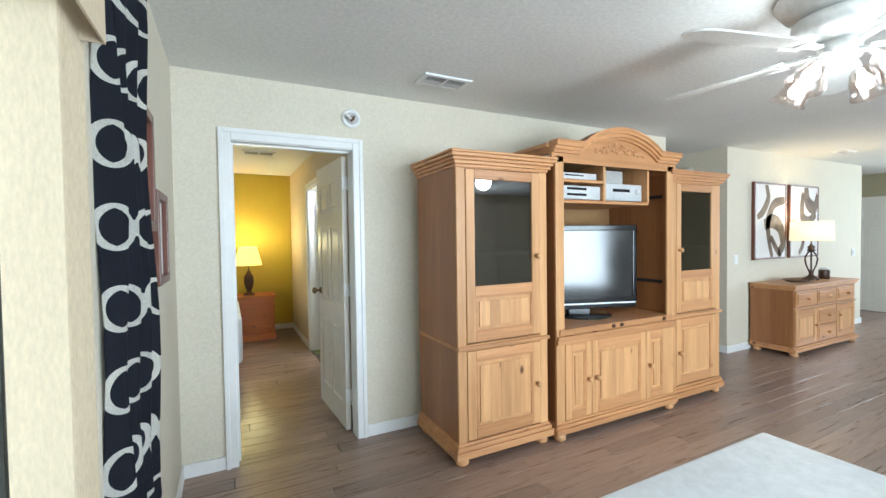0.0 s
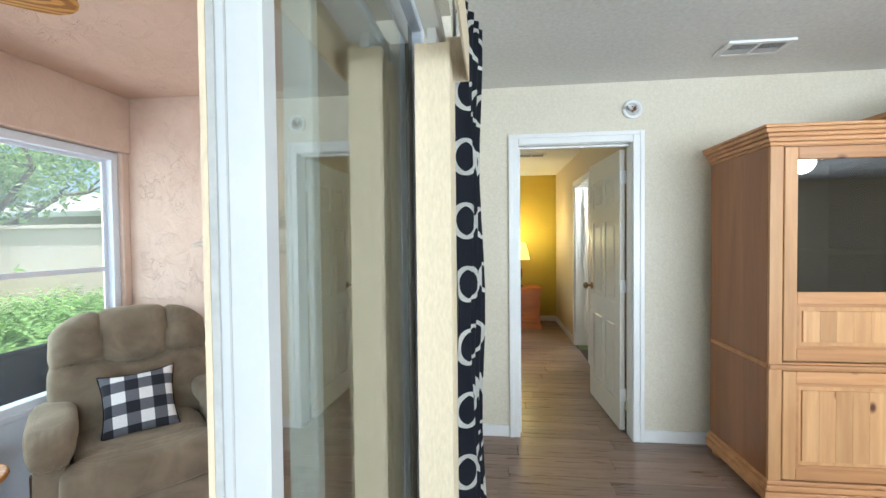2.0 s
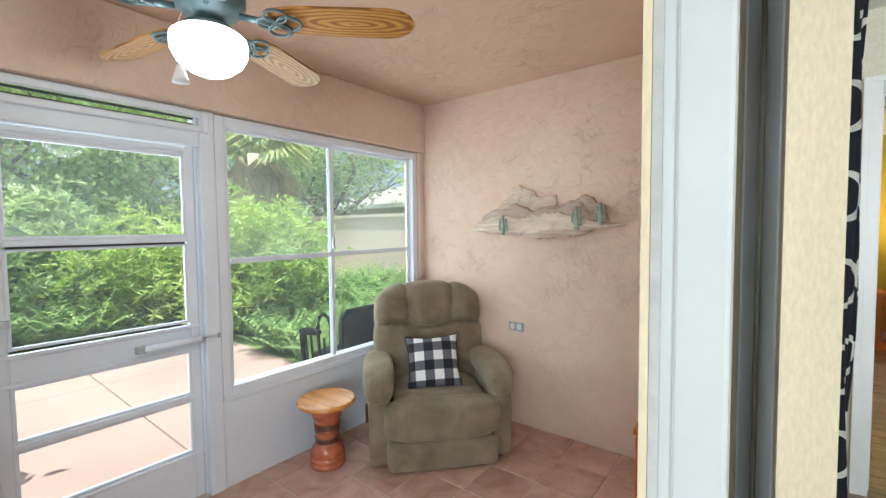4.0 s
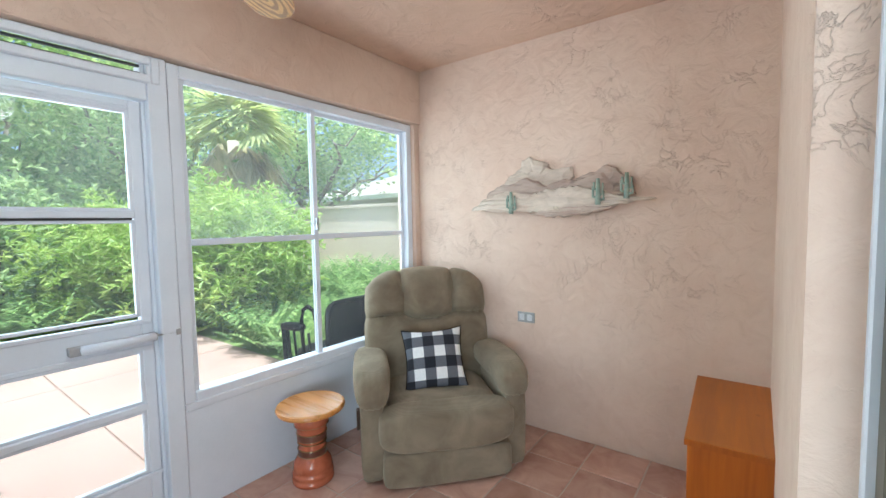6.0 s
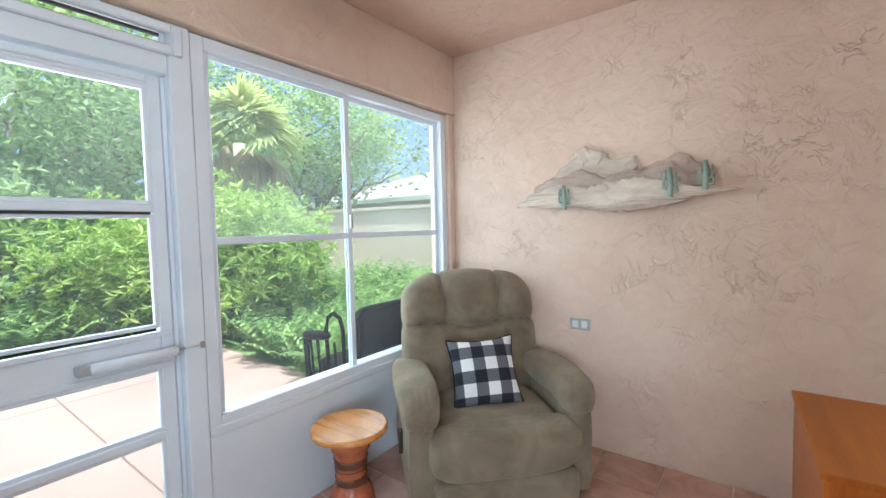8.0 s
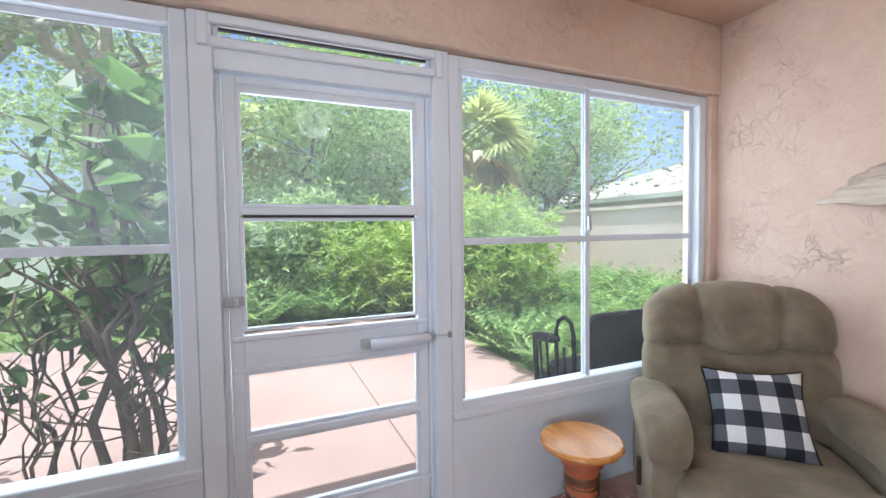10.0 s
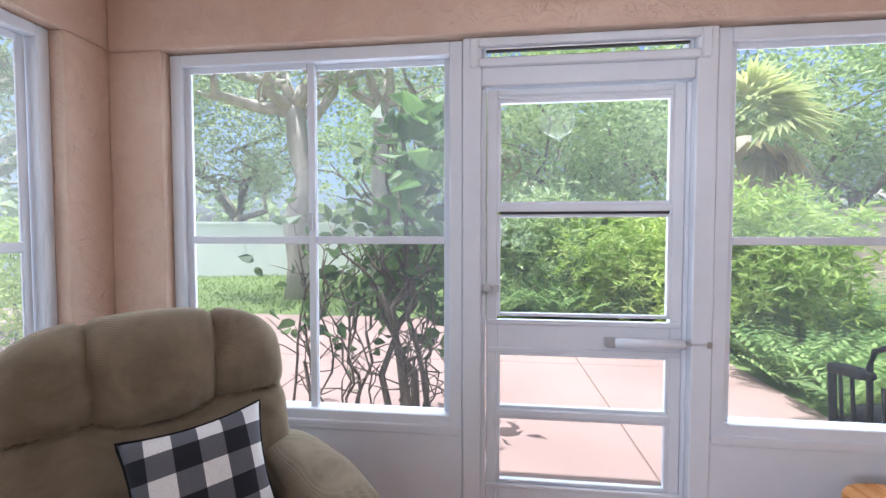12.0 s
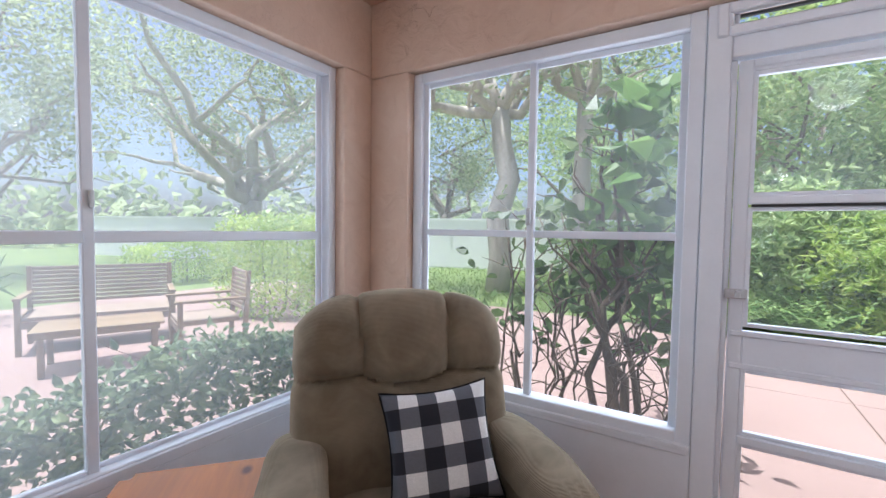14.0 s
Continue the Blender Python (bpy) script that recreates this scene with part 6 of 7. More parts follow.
M_BLADE = grain_rings("flame_grained_oak_blade")
FX, FY, FZ = -1.88, 0.81, 2.105
sf = thing("ceiling_fan", "oak bladed ceiling fan with a lit opal globe", "ceiling fan", (FX, FY, 0), group="ceiling fans")
part("canopy", lathe([(0.07, SUNC), (0.072, SUNC - 0.03), (0.03, SUNC - 0.07), (0.014, SUNC - 0.075), (0.014, FZ + 0.18)], 28), M_TEALMETAL, sf, "", True)
part("motor", lathe([(0.03, FZ + 0.19), (0.10, FZ + 0.17), (0.115, FZ + 0.13), (0.115, FZ + 0.05), (0.095, FZ + 0.02), (0.055, FZ + 0.005), (0.05, FZ - 0.02)], 36), M_TEALMETAL, sf, "", True)
part("gallery", lathe([(0.05, FZ - 0.02), (0.078, FZ - 0.03), (0.082, FZ - 0.05), (0.068, FZ - 0.052)], 32), M_TEALMETAL, sf, "", True)
globe = part("globe", lathe([(0.068, FZ - 0.045), (0.10, FZ - 0.052), (0.116, FZ - 0.066), (0.119, FZ - 0.085), (0.117, FZ - 0.115), (0.100, FZ - 0.148), (0.066, FZ - 0.176), (0.030, FZ - 0.19), (0.005, FZ - 0.193)], 40), M_GLOBE, sf, "lit opal glass globe", True)
globe.visible_shadow = False
bulb("fan_light_sunroom", (FX, FY, FZ - 0.12), 6.5, (1.0, 0.95, 0.88), 0.11)
for k in range(5):
    a = 116 - 72 * k
    bm = outline(clip_tip(blade_outline(0.20, 0.69, 0.10, 0.145), 0.69), 0.008, axis="z")
    bmesh.ops.rotate(bm, verts=bm.verts[:], cent=(0, 0, 0), matrix=Matrix.Rotation(radians(-13), 3, "X"))
    b_ = part("blade", bm, M_BLADE, sf, "", False, pose(0, 0, FZ, 0, 0, a))
    bm = tube([(0.10, 0, 0.01), (0.16, 0, 0.0), (0.20, 0, -0.006)], 0.011, 8)
    for cy, cx, rr in ((-0.034, 0.225, 0.030), (0.034, 0.225, 0.030), (0.0, 0.262, 0.032), (0.0, 0.19, 0.026)):
        tube([(cx + rr * 1.25 * math.cos(2 * math.pi * i / 18), cy + rr * math.sin(2 * math.pi * i / 18), -0.008 - 0.22 * (cy + rr * math.sin(2 * math.pi * i / 18))) for i in range(19)], 0.0055, 6, bm)
    part("blade_iron", bm, M_TEALMETAL, b_, "looped grey blue bracket", True)
ch = part("pull_chain", tube([(0.045, -0.10, FZ - 0.03), (0.05, -0.112, FZ - 0.06), (0.05, -0.112, FZ - 0.20)], 0.0014, 6), M_STEEL, sf)
part("pull_bell", lathe([(0.006, FZ - 0.195), (0.011, FZ - 0.20), (0.021, FZ - 0.238), (0.025, FZ - 0.25), (0.012, FZ - 0.252)], 20, at=(0.05, -0.112, 0)), M_TRIM, ch, "white porcelain bell", True)


# ---- garden ----
def foliage_mat(name, c1, c2, through=0.35):
    """Leaves that let light through, each a little different."""
    m, n, l, b = nodes_of(name)
    geo = n.new("ShaderNodeNewGeometry")
    r = ramp(n, l, geo.outputs["Random Per Island"], c1, c2, 0.0, 1.0)
    big = noise_tex(n, l, mapped(n, l), 1.2, 3)
    col = mix(n, l, r.outputs["Color"], ramp(n, l, big.outputs["Fac"], (0.75, 0.8, 0.75), (1.2, 1.15, 1.0)).outputs["Color"], 1.0, "MULTIPLY")
    l.new(col, b.inputs["Base Color"])
    b.inputs["Roughness"].default_value = 0.45
    tr = n.new("ShaderNodeBsdfTranslucent")
    l.new(col, tr.inputs["Color"])
    mx = n.new("ShaderNodeMixShader")
    mx.inputs[0].default_value = through
    l.new(b.outputs[0], mx.inputs[1])
    l.new(tr.outputs[0], mx.inputs[2])
    l.new(mx.outputs[0], n["Material Output"].inputs["Surface"])
    return m


M_LEAF_BRIGHT = foliage_mat("bright_green_leaf", (0.32, 0.47, 0.11), (0.62, 0.72, 0.26), 0.57)
M_LEAF_MID = foliage_mat("mid_green_leaf", (0.27, 0.39, 0.17), (0.57, 0.67, 0.36), 0.57)
M_LEAF_DARK = foliage_mat("dark_green_leaf", (0.11, 0.19, 0.075), (0.24, 0.34, 0.15), 0.55)
M_LEAF_HEDGE = foliage_mat("grey_green_hedge_leaf", (0.11, 0.18, 0.095), (0.34, 0.42, 0.25), 0.45)
# green darkened in colour for leaves standing against the light
M_LEAF_SHRUB = foliage_mat("backlit_dark_green_leaf", (0.05, 0.09, 0.035), (0.15, 0.23, 0.085), 0.42)
M_LEAF_YOUNG = foliage_mat("young_shrub_leaf", (0.09, 0.18, 0.06), (0.22, 0.36, 0.12), 0.55)
M_FERN = foliage_mat("fern_green", (0.13, 0.24, 0.08), (0.42, 0.56, 0.24), 0.55)
M_OAKLEAF = foliage_mat("grey_green_oak_leaf", (0.26, 0.33, 0.19), (0.50, 0.56, 0.36), 0.65)
M_PALMLEAF = foliage_mat("yellow_green_palm_leaf", (0.38, 0.44, 0.16), (0.60, 0.62, 0.32), 0.5)
M_DRYLEAF = foliage_mat("dry_tan_frond", (0.56, 0.47, 0.32), (0.74, 0.64, 0.47), 0.55)
M_GRASS = foliage_mat("lawn_blade", (0.13, 0.22, 0.05), (0.24, 0.34, 0.09), 0.35)
M_BARK = surf("grey_bark", (0.20, 0.16, 0.12), (0.32, 0.27, 0.21), 4, 0.9, 30, 0.7, 0.02, stretch=(1, 1, 0.3))
M_BARK_PALE = surf("pale_bark", (0.42, 0.37, 0.30), (0.55, 0.49, 0.41), 4, 0.9, 30, 0.6, 0.02, stretch=(1, 1, 0.3))
M_STEM = surf("brown_stem", (0.095, 0.073, 0.054), (0.17, 0.13, 0.095), 9, 0.85, 40, 0.5, 0.004, stretch=(1, 1, 0.3))
M_PATIO = surf("pink_patio_concrete", (0.29, 0.195, 0.17), (0.345, 0.24, 0.21), 0.7, 0.8, 60, 0.2)
M_JOINT = surf("patio_joint", (0.24, 0.17, 0.14), (0.30, 0.22, 0.18), 3, 0.9, 50, 0.2)
M_LAWN = surf("garden_lawn", (0.11, 0.16, 0.045), (0.19, 0.25, 0.08), 0.8, 0.95, 30, 0.5, 0.03)
M_WALLPINK = stucco("pink_garden_stucco", (0.85, 0.66, 0.58), (0.90, 0.72, 0.64))
M_WALLWHITE = surf("white_garden_wall", (0.82, 0.81, 0.79), (0.87, 0.86, 0.84), 1.0, 0.85, 40, 0.2)
M_HOUSE = surf("pale_house_stucco", (0.64, 0.55, 0.45), (0.70, 0.61, 0.51), 1.0, 0.9, 40, 0.2)
M_ROOF = surf("grey_tan_shingle", (0.25, 0.22, 0.20), (0.33, 0.29, 0.26), 2.0, 0.9, 25, 0.5, 0.01, stretch=(1, 1, 4))
M_POT = surf("terracotta_pot", (0.46, 0.26, 0.16), (0.55, 0.33, 0.22), 3, 0.8, 40, 0.2)
GZ = -0.20

setting("ground", boxes((-600, -600, -0.5, 600, 600, GZ - 0.03)), M_LAWN, "sunlit lawn around the patio", "ground")
pv = setting("pavement", boxes((-8.2, -9.5, -0.4, -3.07, 3.0, GZ - 0.012), (-3.07, -9.5, -0.4, 2.5, -1.58, GZ - 0.012)), M_JOINT, "pink concrete patio with saw-cut joints", "patio")
XS = [-8.2, -5.85, -3.07, -0.3, 2.5]
YS = [-9.5, -6.4, -3.8, -1.58, 1.345, 3.0]
for x0, x1 in zip(XS, XS[1:]):
    for y0, y1 in zip(YS, YS[1:]):
        if x0 > -3.1 and y0 > -1.7:
            continue
        part("slab", boxes((x0 + 0.007, y0 + 0.007, GZ - 0.05, x1 - 0.007, y1 - 0.007, GZ), bev=0.004, seg=1), M_PATIO, pv)

part("slab", boxes((-4.6, 3.004, GZ - 0.05, -3.08, 3.75, GZ - 0.001), bev=0.004, seg=1), M_PATIO, pv)

# unseen roof and eaves, added and sized to keep sun off the rooms
setting("roof", boxes((-3.2, -2.3, 2.60, 12, 8, 2.78), (-0.6, -4.8, 2.60, 12, -2.301, 2.78), (-3.2, -2.3, 2.52, -3.09, 3.6, 2.599), (-3.089, -2.3, 2.52, -0.61, -2.17, 2.599)), M_TRIM, "unseen white roof and eaves that block the sun", "roof")


def leaves(name, centres, size, rng, material, parent, aspect=0.45, up=0.3, hang=0.0, label="", broad=False):
    """Many bent leaves in one mesh; centres: n x 3, size: mean length; broad: six-cornered blades."""
    c = np.asarray(centres, dtype=float)
    n = len(c)
    d = rng.normal(size=(n, 3))
    d[:, 2] = d[:, 2] * 0.6 + up - hang
    d /= np.linalg.norm(d, axis=1)[:, None]
    s = np.cross(d, rng.normal(size=(n, 3)))
    s /= np.linalg.norm(s, axis=1)[:, None]
    k = np.cross(s, d)
    ln = size * rng.uniform(0.6, 1.35, n)[:, None]
    side = s * ln * aspect * 0.5
    if broad:
        rim = ((0.0, 0.0, 0.0), (0.22, 0.86, 0.05), (0.58, 0.92, 0.07), (1.0, 0.0, -0.16), (0.58, -0.92, 0.07), (0.22, -0.86, 0.05))
    else:
        rim = ((0.0, 0.0, 0.0), (0.45, 1.0, 0.06), (1.0, 0.0, -0.12), (0.45, -1.0, 0.06))
    m = len(rim)
    v = np.empty((n, m, 3))
    for i, (a, b, h) in enumerate(rim):
        v[:, i] = c + d * ln * a + side * b + k * ln * h
    me = bpy.data.meshes.new(name)
    me.from_pydata(v.reshape(-1, 3).tolist(), [], np.arange(n * m).reshape(n, m).tolist())
    me.materials.append(material)
    ob = new(name, me)
    ob.parent = parent
    if label:
        ob["label"] = label
    return ob


def clumps(rng, centre, radii, n_clumps, per, spread, floor=None, shell=0.55):
    """Leaf places gathered in clumps through an uneven ellipsoid."""
    d = rng.normal(size=(n_clumps, 3))
    d /= np.linalg.norm(d, axis=1)[:, None]
    r = rng.uniform(shell, 1.0, n_clumps)[:, None] * (0.85 + 0.3 * rng.random((n_clumps, 1)))
    cc = np.asarray(centre) + d * r * np.asarray(radii)
    p = np.repeat(cc, per, axis=0) + rng.normal(size=(n_clumps * per, 3)) * spread
    if floor is not None:
        p = p[p[:, 2] > floor]
    return p


def limb(bm, rng, a, b, r0, r1, bend=0.12, n=5, seg=8):
    a, b = Vector(a), Vector(b)
    ln = (b - a).length
    pts = [a.lerp(b, i / n) + (Vector(rng.normal(size=3)) * bend * ln * math.sin(math.pi * i / n) * 0.5) for i in range(n + 1)]
    return tube(pts, r0, seg, bm, r1), pts


def tree(name, label, at, height, trunk_r, crown_r, seed, leafm, barkm=None, fork=0.3, leaf=0.16, n=60, per=110, squash=0.62, limbs=7, spread=0.42):
    rng = np.random.default_rng(seed)
    t = thing(name, label, "tree", at)
    bm = bmesh.new()
    top = Vector((0, 0, height * fork))
    limb(bm, rng, (0, 0, -0.2), top, trunk_r, trunk_r * 0.72, 0.06, 5, 12)
    ends = []
    for k in range(limbs):
        a = 2 * math.pi * (k + rng.uniform(-0.3, 0.3)) / limbs
        rr = crown_r * rng.uniform(0.55, 0.95)
        e = Vector((math.cos(a) * rr, math.sin(a) * rr, height * rng.uniform(0.55, 0.9)))
        _, pts = limb(bm, rng, top - Vector((0, 0, 0.1)), e, trunk_r * 0.5, trunk_r * 0.10, 0.16, 6, 8)
        for q in (2, 3, 4):
            e2 = pts[q] + Vector((rng.normal() * crown_r * 0.3, rng.normal() * crown_r * 0.3, crown_r * rng.uniform(0.0, 0.35)))
            limb(bm, rng, pts[q], e2, trunk_r * 0.2, trunk_r * 0.04, 0.15, 4, 6)
            ends.append(e2)
        ends.append(e)
    part("trunk", bm, barkm or M_BARK, t, "", True)
    p = clumps(rng, (0, 0, height * 0.72), (crown_r, crown_r, crown_r * squash), n, per, spread)
    extra = np.repeat(np.array([tuple(e) for e in ends]), per // 2, axis=0)
    p = np.vstack([p, extra + rng.normal(size=extra.shape) * spread])
    leaves("crown", p, leaf, rng, leafm, t, 0.5, 0.05)
    return t


def shrub(name, label, at, radii, seed, leafm, leaf=0.09, n=60, per=90, spread=0.13, stems=6, aspect=0.45, category="shrub", up=0.35, whorl=0):
    rng = np.random.default_rng(seed)
    t = thing(name, label, category, at)
    bm = bmesh.new()
    for k in range(stems):
        a = rng.uniform(0, 2 * math.pi)
        limb(bm, rng, (0.1 * math.cos(a), 0.1 * math.sin(a), -0.05), (radii[0] * 0.6 * math.cos(a), radii[1] * 0.6 * math.sin(a), radii[2] * rng.uniform(0.9, 1.5)), 0.022, 0.006, 0.1, 4, 6)
    part("stems", bm, M_STEM, t, "", True)
    p = clumps(rng, (0, 0, radii[2]), radii, n, per, spread, 0.02, 0.35)
    if whorl:
        p = np.repeat(p[::whorl], whorl, axis=0)
    leaves("leaves", p, leaf, rng, leafm, t, aspect, up)
    return t


def hedge(name, label, at, size, seed, leafm, leaf=0.07, n=5000, turn=0.0):
    """A clipped hedge: leaves through its outer skin over a twiggy core."""
    rng = np.random.default_rng(seed)
    t = thing(name, label, "hedge", at, turn)
    sx, sy, sz = size
    bm = bmesh.new()
    for k in range(int(sx * 6)):
        x, y = rng.uniform(-sx / 2, sx / 2), rng.uniform(-sy / 3, sy / 3)
        limb(bm, rng, (x, y, -0.03), (x + rng.normal() * 0.12, y + rng.normal() * 0.1, sz * 0.85), 0.012, 0.004, 0.1, 3, 5)
    part("twigs", bm, M_STEM, t)
    p = rng.uniform(-0.5, 0.5, size=(n, 3))
    ax = rng.integers(0, 3, n)
    skin = rng.random(n) < 0.75
    for k in range(3):
        sel = skin & (ax == k)
        p[sel, k] = 0.5 * np.where(rng.random(sel.sum()) < (1.0 if k == 2 else 0.5), 1, -1) * rng.uniform(0.82, 1.05, sel.sum())
    p[:, 2] += 0.5
    p *= np.array(size)
    p[:, 2] += 0.08 * np.sin(p[:, 0] * 3.1 + seed) + rng.normal(size=n) * 0.03
    p = p[p[:, 2] > 0.0]
    leaves("leaves", p, leaf, rng, leafm, t, 0.5, 0.3, broad=True)
    return t


def fern(rng, at, scale, bag):
    """Arched fronds set with paired leaflets, added to a bag of quads."""
    for f in range(rng.integers(7, 11)):
        a = rng.uniform(0, 2 * math.pi)
        ln = scale * rng.uniform(0.6, 1.1)
        lean = rng.uniform(0.35, 0.9)
        d = np.array([math.cos(a), math.sin(a), 0])
        sd = np.array([-math.sin(a), math.cos(a), 0])
        m = 12
        for i in range(2, m):
            s = i / m
            c = np.array(at) + d * ln * lean * s + np.array([0, 0, ln * (1.15 * s - 0.75 * lean * s * s)])
            w = ln * 0.17 * math.sin(math.pi * min(s * 1.05, 1.0)) ** 0.7 + 0.01
            for q in (-1, 1):
                tip = c + sd * q * w + d * w * 0.35 - np.array([0, 0, w * 0.25])
                bag.append((c, c + d * ln * 0.035 + (tip - c) * 0.5, tip, c - d * ln * 0.02 + (tip - c) * 0.5))


def fern_bed(name, label, places, scale, seed, mat):
    rng = np.random.default_rng(seed)
    t = thing(name, label, "ferns", (places[0][0], places[0][1], GZ - 0.02), kind="stuff")
    bag = []
    for x, y in places:
        fern(rng, (x - places[0][0], y - places[0][1], 0.0), scale * rng.uniform(0.75, 1.2), bag)
    v = np.array(bag).reshape(-1, 3)
    me = bpy.data.meshes.new("fronds")
    me.from_pydata(v.tolist(), [], np.arange(len(v)).reshape(-1, 4).tolist())
    me.materials.append(mat)
    ob = new("fronds", me)
    ob.parent = t
    return t


rg = np.random.default_rng(77)
# north bed: ferns along the patio's edge, a bright shrub, the stucco wall, a neighbour's house
fern_bed("fern_bed", "green sword ferns along the patio edge", [(rg.uniform(-8.6, -4.6), rg.uniform(3.05, 5.2)) for _ in range(190)] + [(rg.uniform(-4.6, -2.5), rg.uniform(3.9, 5.6)) for _ in range(80)], 0.66, 1, M_FERN)
fern_bed("fern_bed", "rising ferns in front of the stucco wall", [(rg.uniform(-9.5, -2.0), rg.uniform(5.2, 8.2)) for _ in range(210)], 0.85, 9, M_FERN)
fern_bed("fern_bed", "tall ferns below the garden trees", [(rg.uniform(-10.2, -8.1), rg.uniform(-0.6, 4.2)) for _ in range(150)], 0.75, 2, M_FERN)
shrub("large_shrub", "large bright green shrub at the patio corner", (-7.2, 3.75, GZ), (1.05, 1.15, 1.05), 5, M_LEAF_BRIGHT, 0.135, 170, 110, 0.17, 9, 0.28, up=0.1, whorl=6)
shrub("large_shrub", "bright green shrub behind the ferns", (-8.9, 2.6, GZ), (1.0, 1.1, 0.95), 6, M_LEAF_BRIGHT, 0.135, 130, 100, 0.17, 7, 0.28, up=0.1, whorl=6)
shrub("large_shrub", "tall mid green shrub behind the ferns", (-9.7, 1.3, GZ), (1.2, 1.4, 1.15), 61, M_LEAF_MID, 0.15, 120, 80, 0.18, 8, 0.4, whorl=5)
shrub("large_shrub", "tall leafy thicket beyond the patio", (-11.3, 2.6, GZ), (1.5, 1.9, 1.6), 62, M_LEAF_MID, 0.16, 150, 85, 0.2, 9, 0.42)
shrub("large_shrub", "tall leafy thicket at the lawn's far end", (-12.3, 0.2, GZ), (1.4, 1.7, 1.45), 63, M_LEAF_MID, 0.16, 130, 80, 0.2, 8, 0.42)
shrub("vine_shrub", "dark green vine mound against the stucco wall", (-4.9, 7.7, GZ), (1.5, 0.6, 0.75), 7, M_LEAF_DARK, 0.10, 90, 70, 0.15, 6)
setting("garden_wall_north", boxes((-30, 8.5, -0.4, 6, 8.7, 1.72), (-30, 8.46, 1.72, 6, 8.74, 1.80)), M_WALLPINK, "pinkish stucco garden wall", "garden wall")
nh = thing("house", "neighbouring house with pale stucco and a hip roof", "house", (-13.0, 18.0, -0.25))
part("wall", boxes((-5.5, -4, 0, 5.5, 4, 2.75)), M_HOUSE, nh)
bm = bmesh.new()
lo = [bm.verts.new(p) for p in ((-6.3, -4.8, 2.7), (6.3, -4.8, 2.7), (6.3, 4.8, 2.7), (-6.3, 4.8, 2.7))]
hi = [bm.verts.new(p) for p in ((-2.0, 0, 4.35), (2.0, 0, 4.35))]
for f in ((lo[0], lo[1], hi[1], hi[0]), (lo[2], lo[3], hi[0], hi[1]), (lo[1], lo[2], hi[1]), (lo[3], lo[0], hi[0]), tuple(lo[::-1])):
    bm.faces.new(f)
part("roof", bm, M_ROOF, nh, "grey shingle hip roof")
part("fascia", boxes((-6.32, -4.82, 2.55, 6.32, -4.78, 2.72), (-6.32, -4.78, 2.55, -6.28, 4.8, 2.72), (6.28, -4.78, 2.55, 6.32, 4.8, 2.72)), M_TRIM, nh)
for x in (-3.2, 2.4):
    wd = part("window", boxes((x, -4.03, 1.0, x + 1.5, -3.99, 2.1)), M_SCREEN, nh)
    part("window_frame", boxes((x - 0.06, -4.06, 0.94, x, -3.99, 2.16), (x + 1.5, -4.06, 0.94, x + 1.56, -3.99, 2.16), (x, -4.06, 0.94, x + 1.5, -3.99, 1.0), (x, -4.06, 2.1, x + 1.5, -3.99, 2.16)), M_TRIM, wd)


def palm(at, height, seed, label):
    rng = np.random.default_rng(seed)
    t = thing("palm_tree", label, "palm", at)
    bm = tube([(0, 0, -0.2), (0.05, 0.03, height * 0.5), (0.0, 0.0, height - 0.35)], 0.19, 12, None, 0.14)
    part("trunk", bm, M_BARK_PALE, t, "", True)
    for kind, cnt, lift0, lift1, mat in (("frond", 26, -0.2, 1.0, M_PALMLEAF), ("dry_frond", 26, -1.4, -0.6, M_DRYLEAF)):
        bag = []
        for k in range(cnt):
            a = rng.uniform(0, 2 * math.pi)
            e = rng.uniform(lift0, lift1)
            d = np.array([math.cos(a) * math.cos(e), math.sin(a) * math.cos(e), math.sin(e)])
            sd = np.cross(d, [0, 0, 1.0])
            sd /= np.linalg.norm(sd)
            up = np.cross(sd, d)
            stalk = rng.uniform(0.5, 1.0)
            c = np.array([0, 0, height]) + d * stalk
            for i in range(17):
                b = -1.25 + 2.5 * i / 16
                tip = c + (d * math.cos(b) + sd * math.sin(b)) * rng.uniform(0.85, 1.15) - np.array([0, 0, 0.3 + 0.4 * abs(b)])
                mid = c + (tip - c) * 0.55 + up * 0.06
                w = sd * math.cos(b) * 0.05 - d * math.sin(b) * 0.05
                bag.append((c, mid + w, tip, mid - w))
        v = np.array(bag).reshape(-1, 3)
        me = bpy.data.meshes.new(kind)
        me.from_pydata(v.tolist(), [], np.arange(len(v)).reshape(-1, 4).tolist())
        me.materials.append(mat)
        ob = new("fronds" if kind == "frond" else "dry_fronds", me)
        ob.parent = t
    return t


palm((-11.6, 6.1, GZ), 4.0, 3, "fan palm with yellow-green fronds and dry skirt")
palm((-15.5, 1.0, GZ), 4.6, 4, "tall fan palm among the garden trees")
# west and north-west trees
tree("tree", "dense green tree beyond the patio", (-12.2, 2.6, GZ), 6.2, 0.16, 2.5, 21, M_LEAF_MID, None, 0.25, 0.17, 70, 95, 0.9)
tree("tree", "green tree beside the stucco wall", (-13.5, 9.9, GZ), 6.5, 0.2, 3.0, 22, M_LEAF_MID, None, 0.3, 0.18, 90, 120, 0.75)
tree("tree", "broad green tree behind the garden", (-16.5, 4.6, GZ), 8.0, 0.25, 3.6, 23, M_LEAF_MID, None, 0.28, 0.2, 70, 90, 0.7)
tree("tree", "green tree behind the neighbouring roof", (-7.5, 12.8, GZ), 6.5, 0.16, 2.6, 24, M_OAKLEAF, M_BARK_PALE, 0.35, 0.15, 60, 60, 0.8, 9)
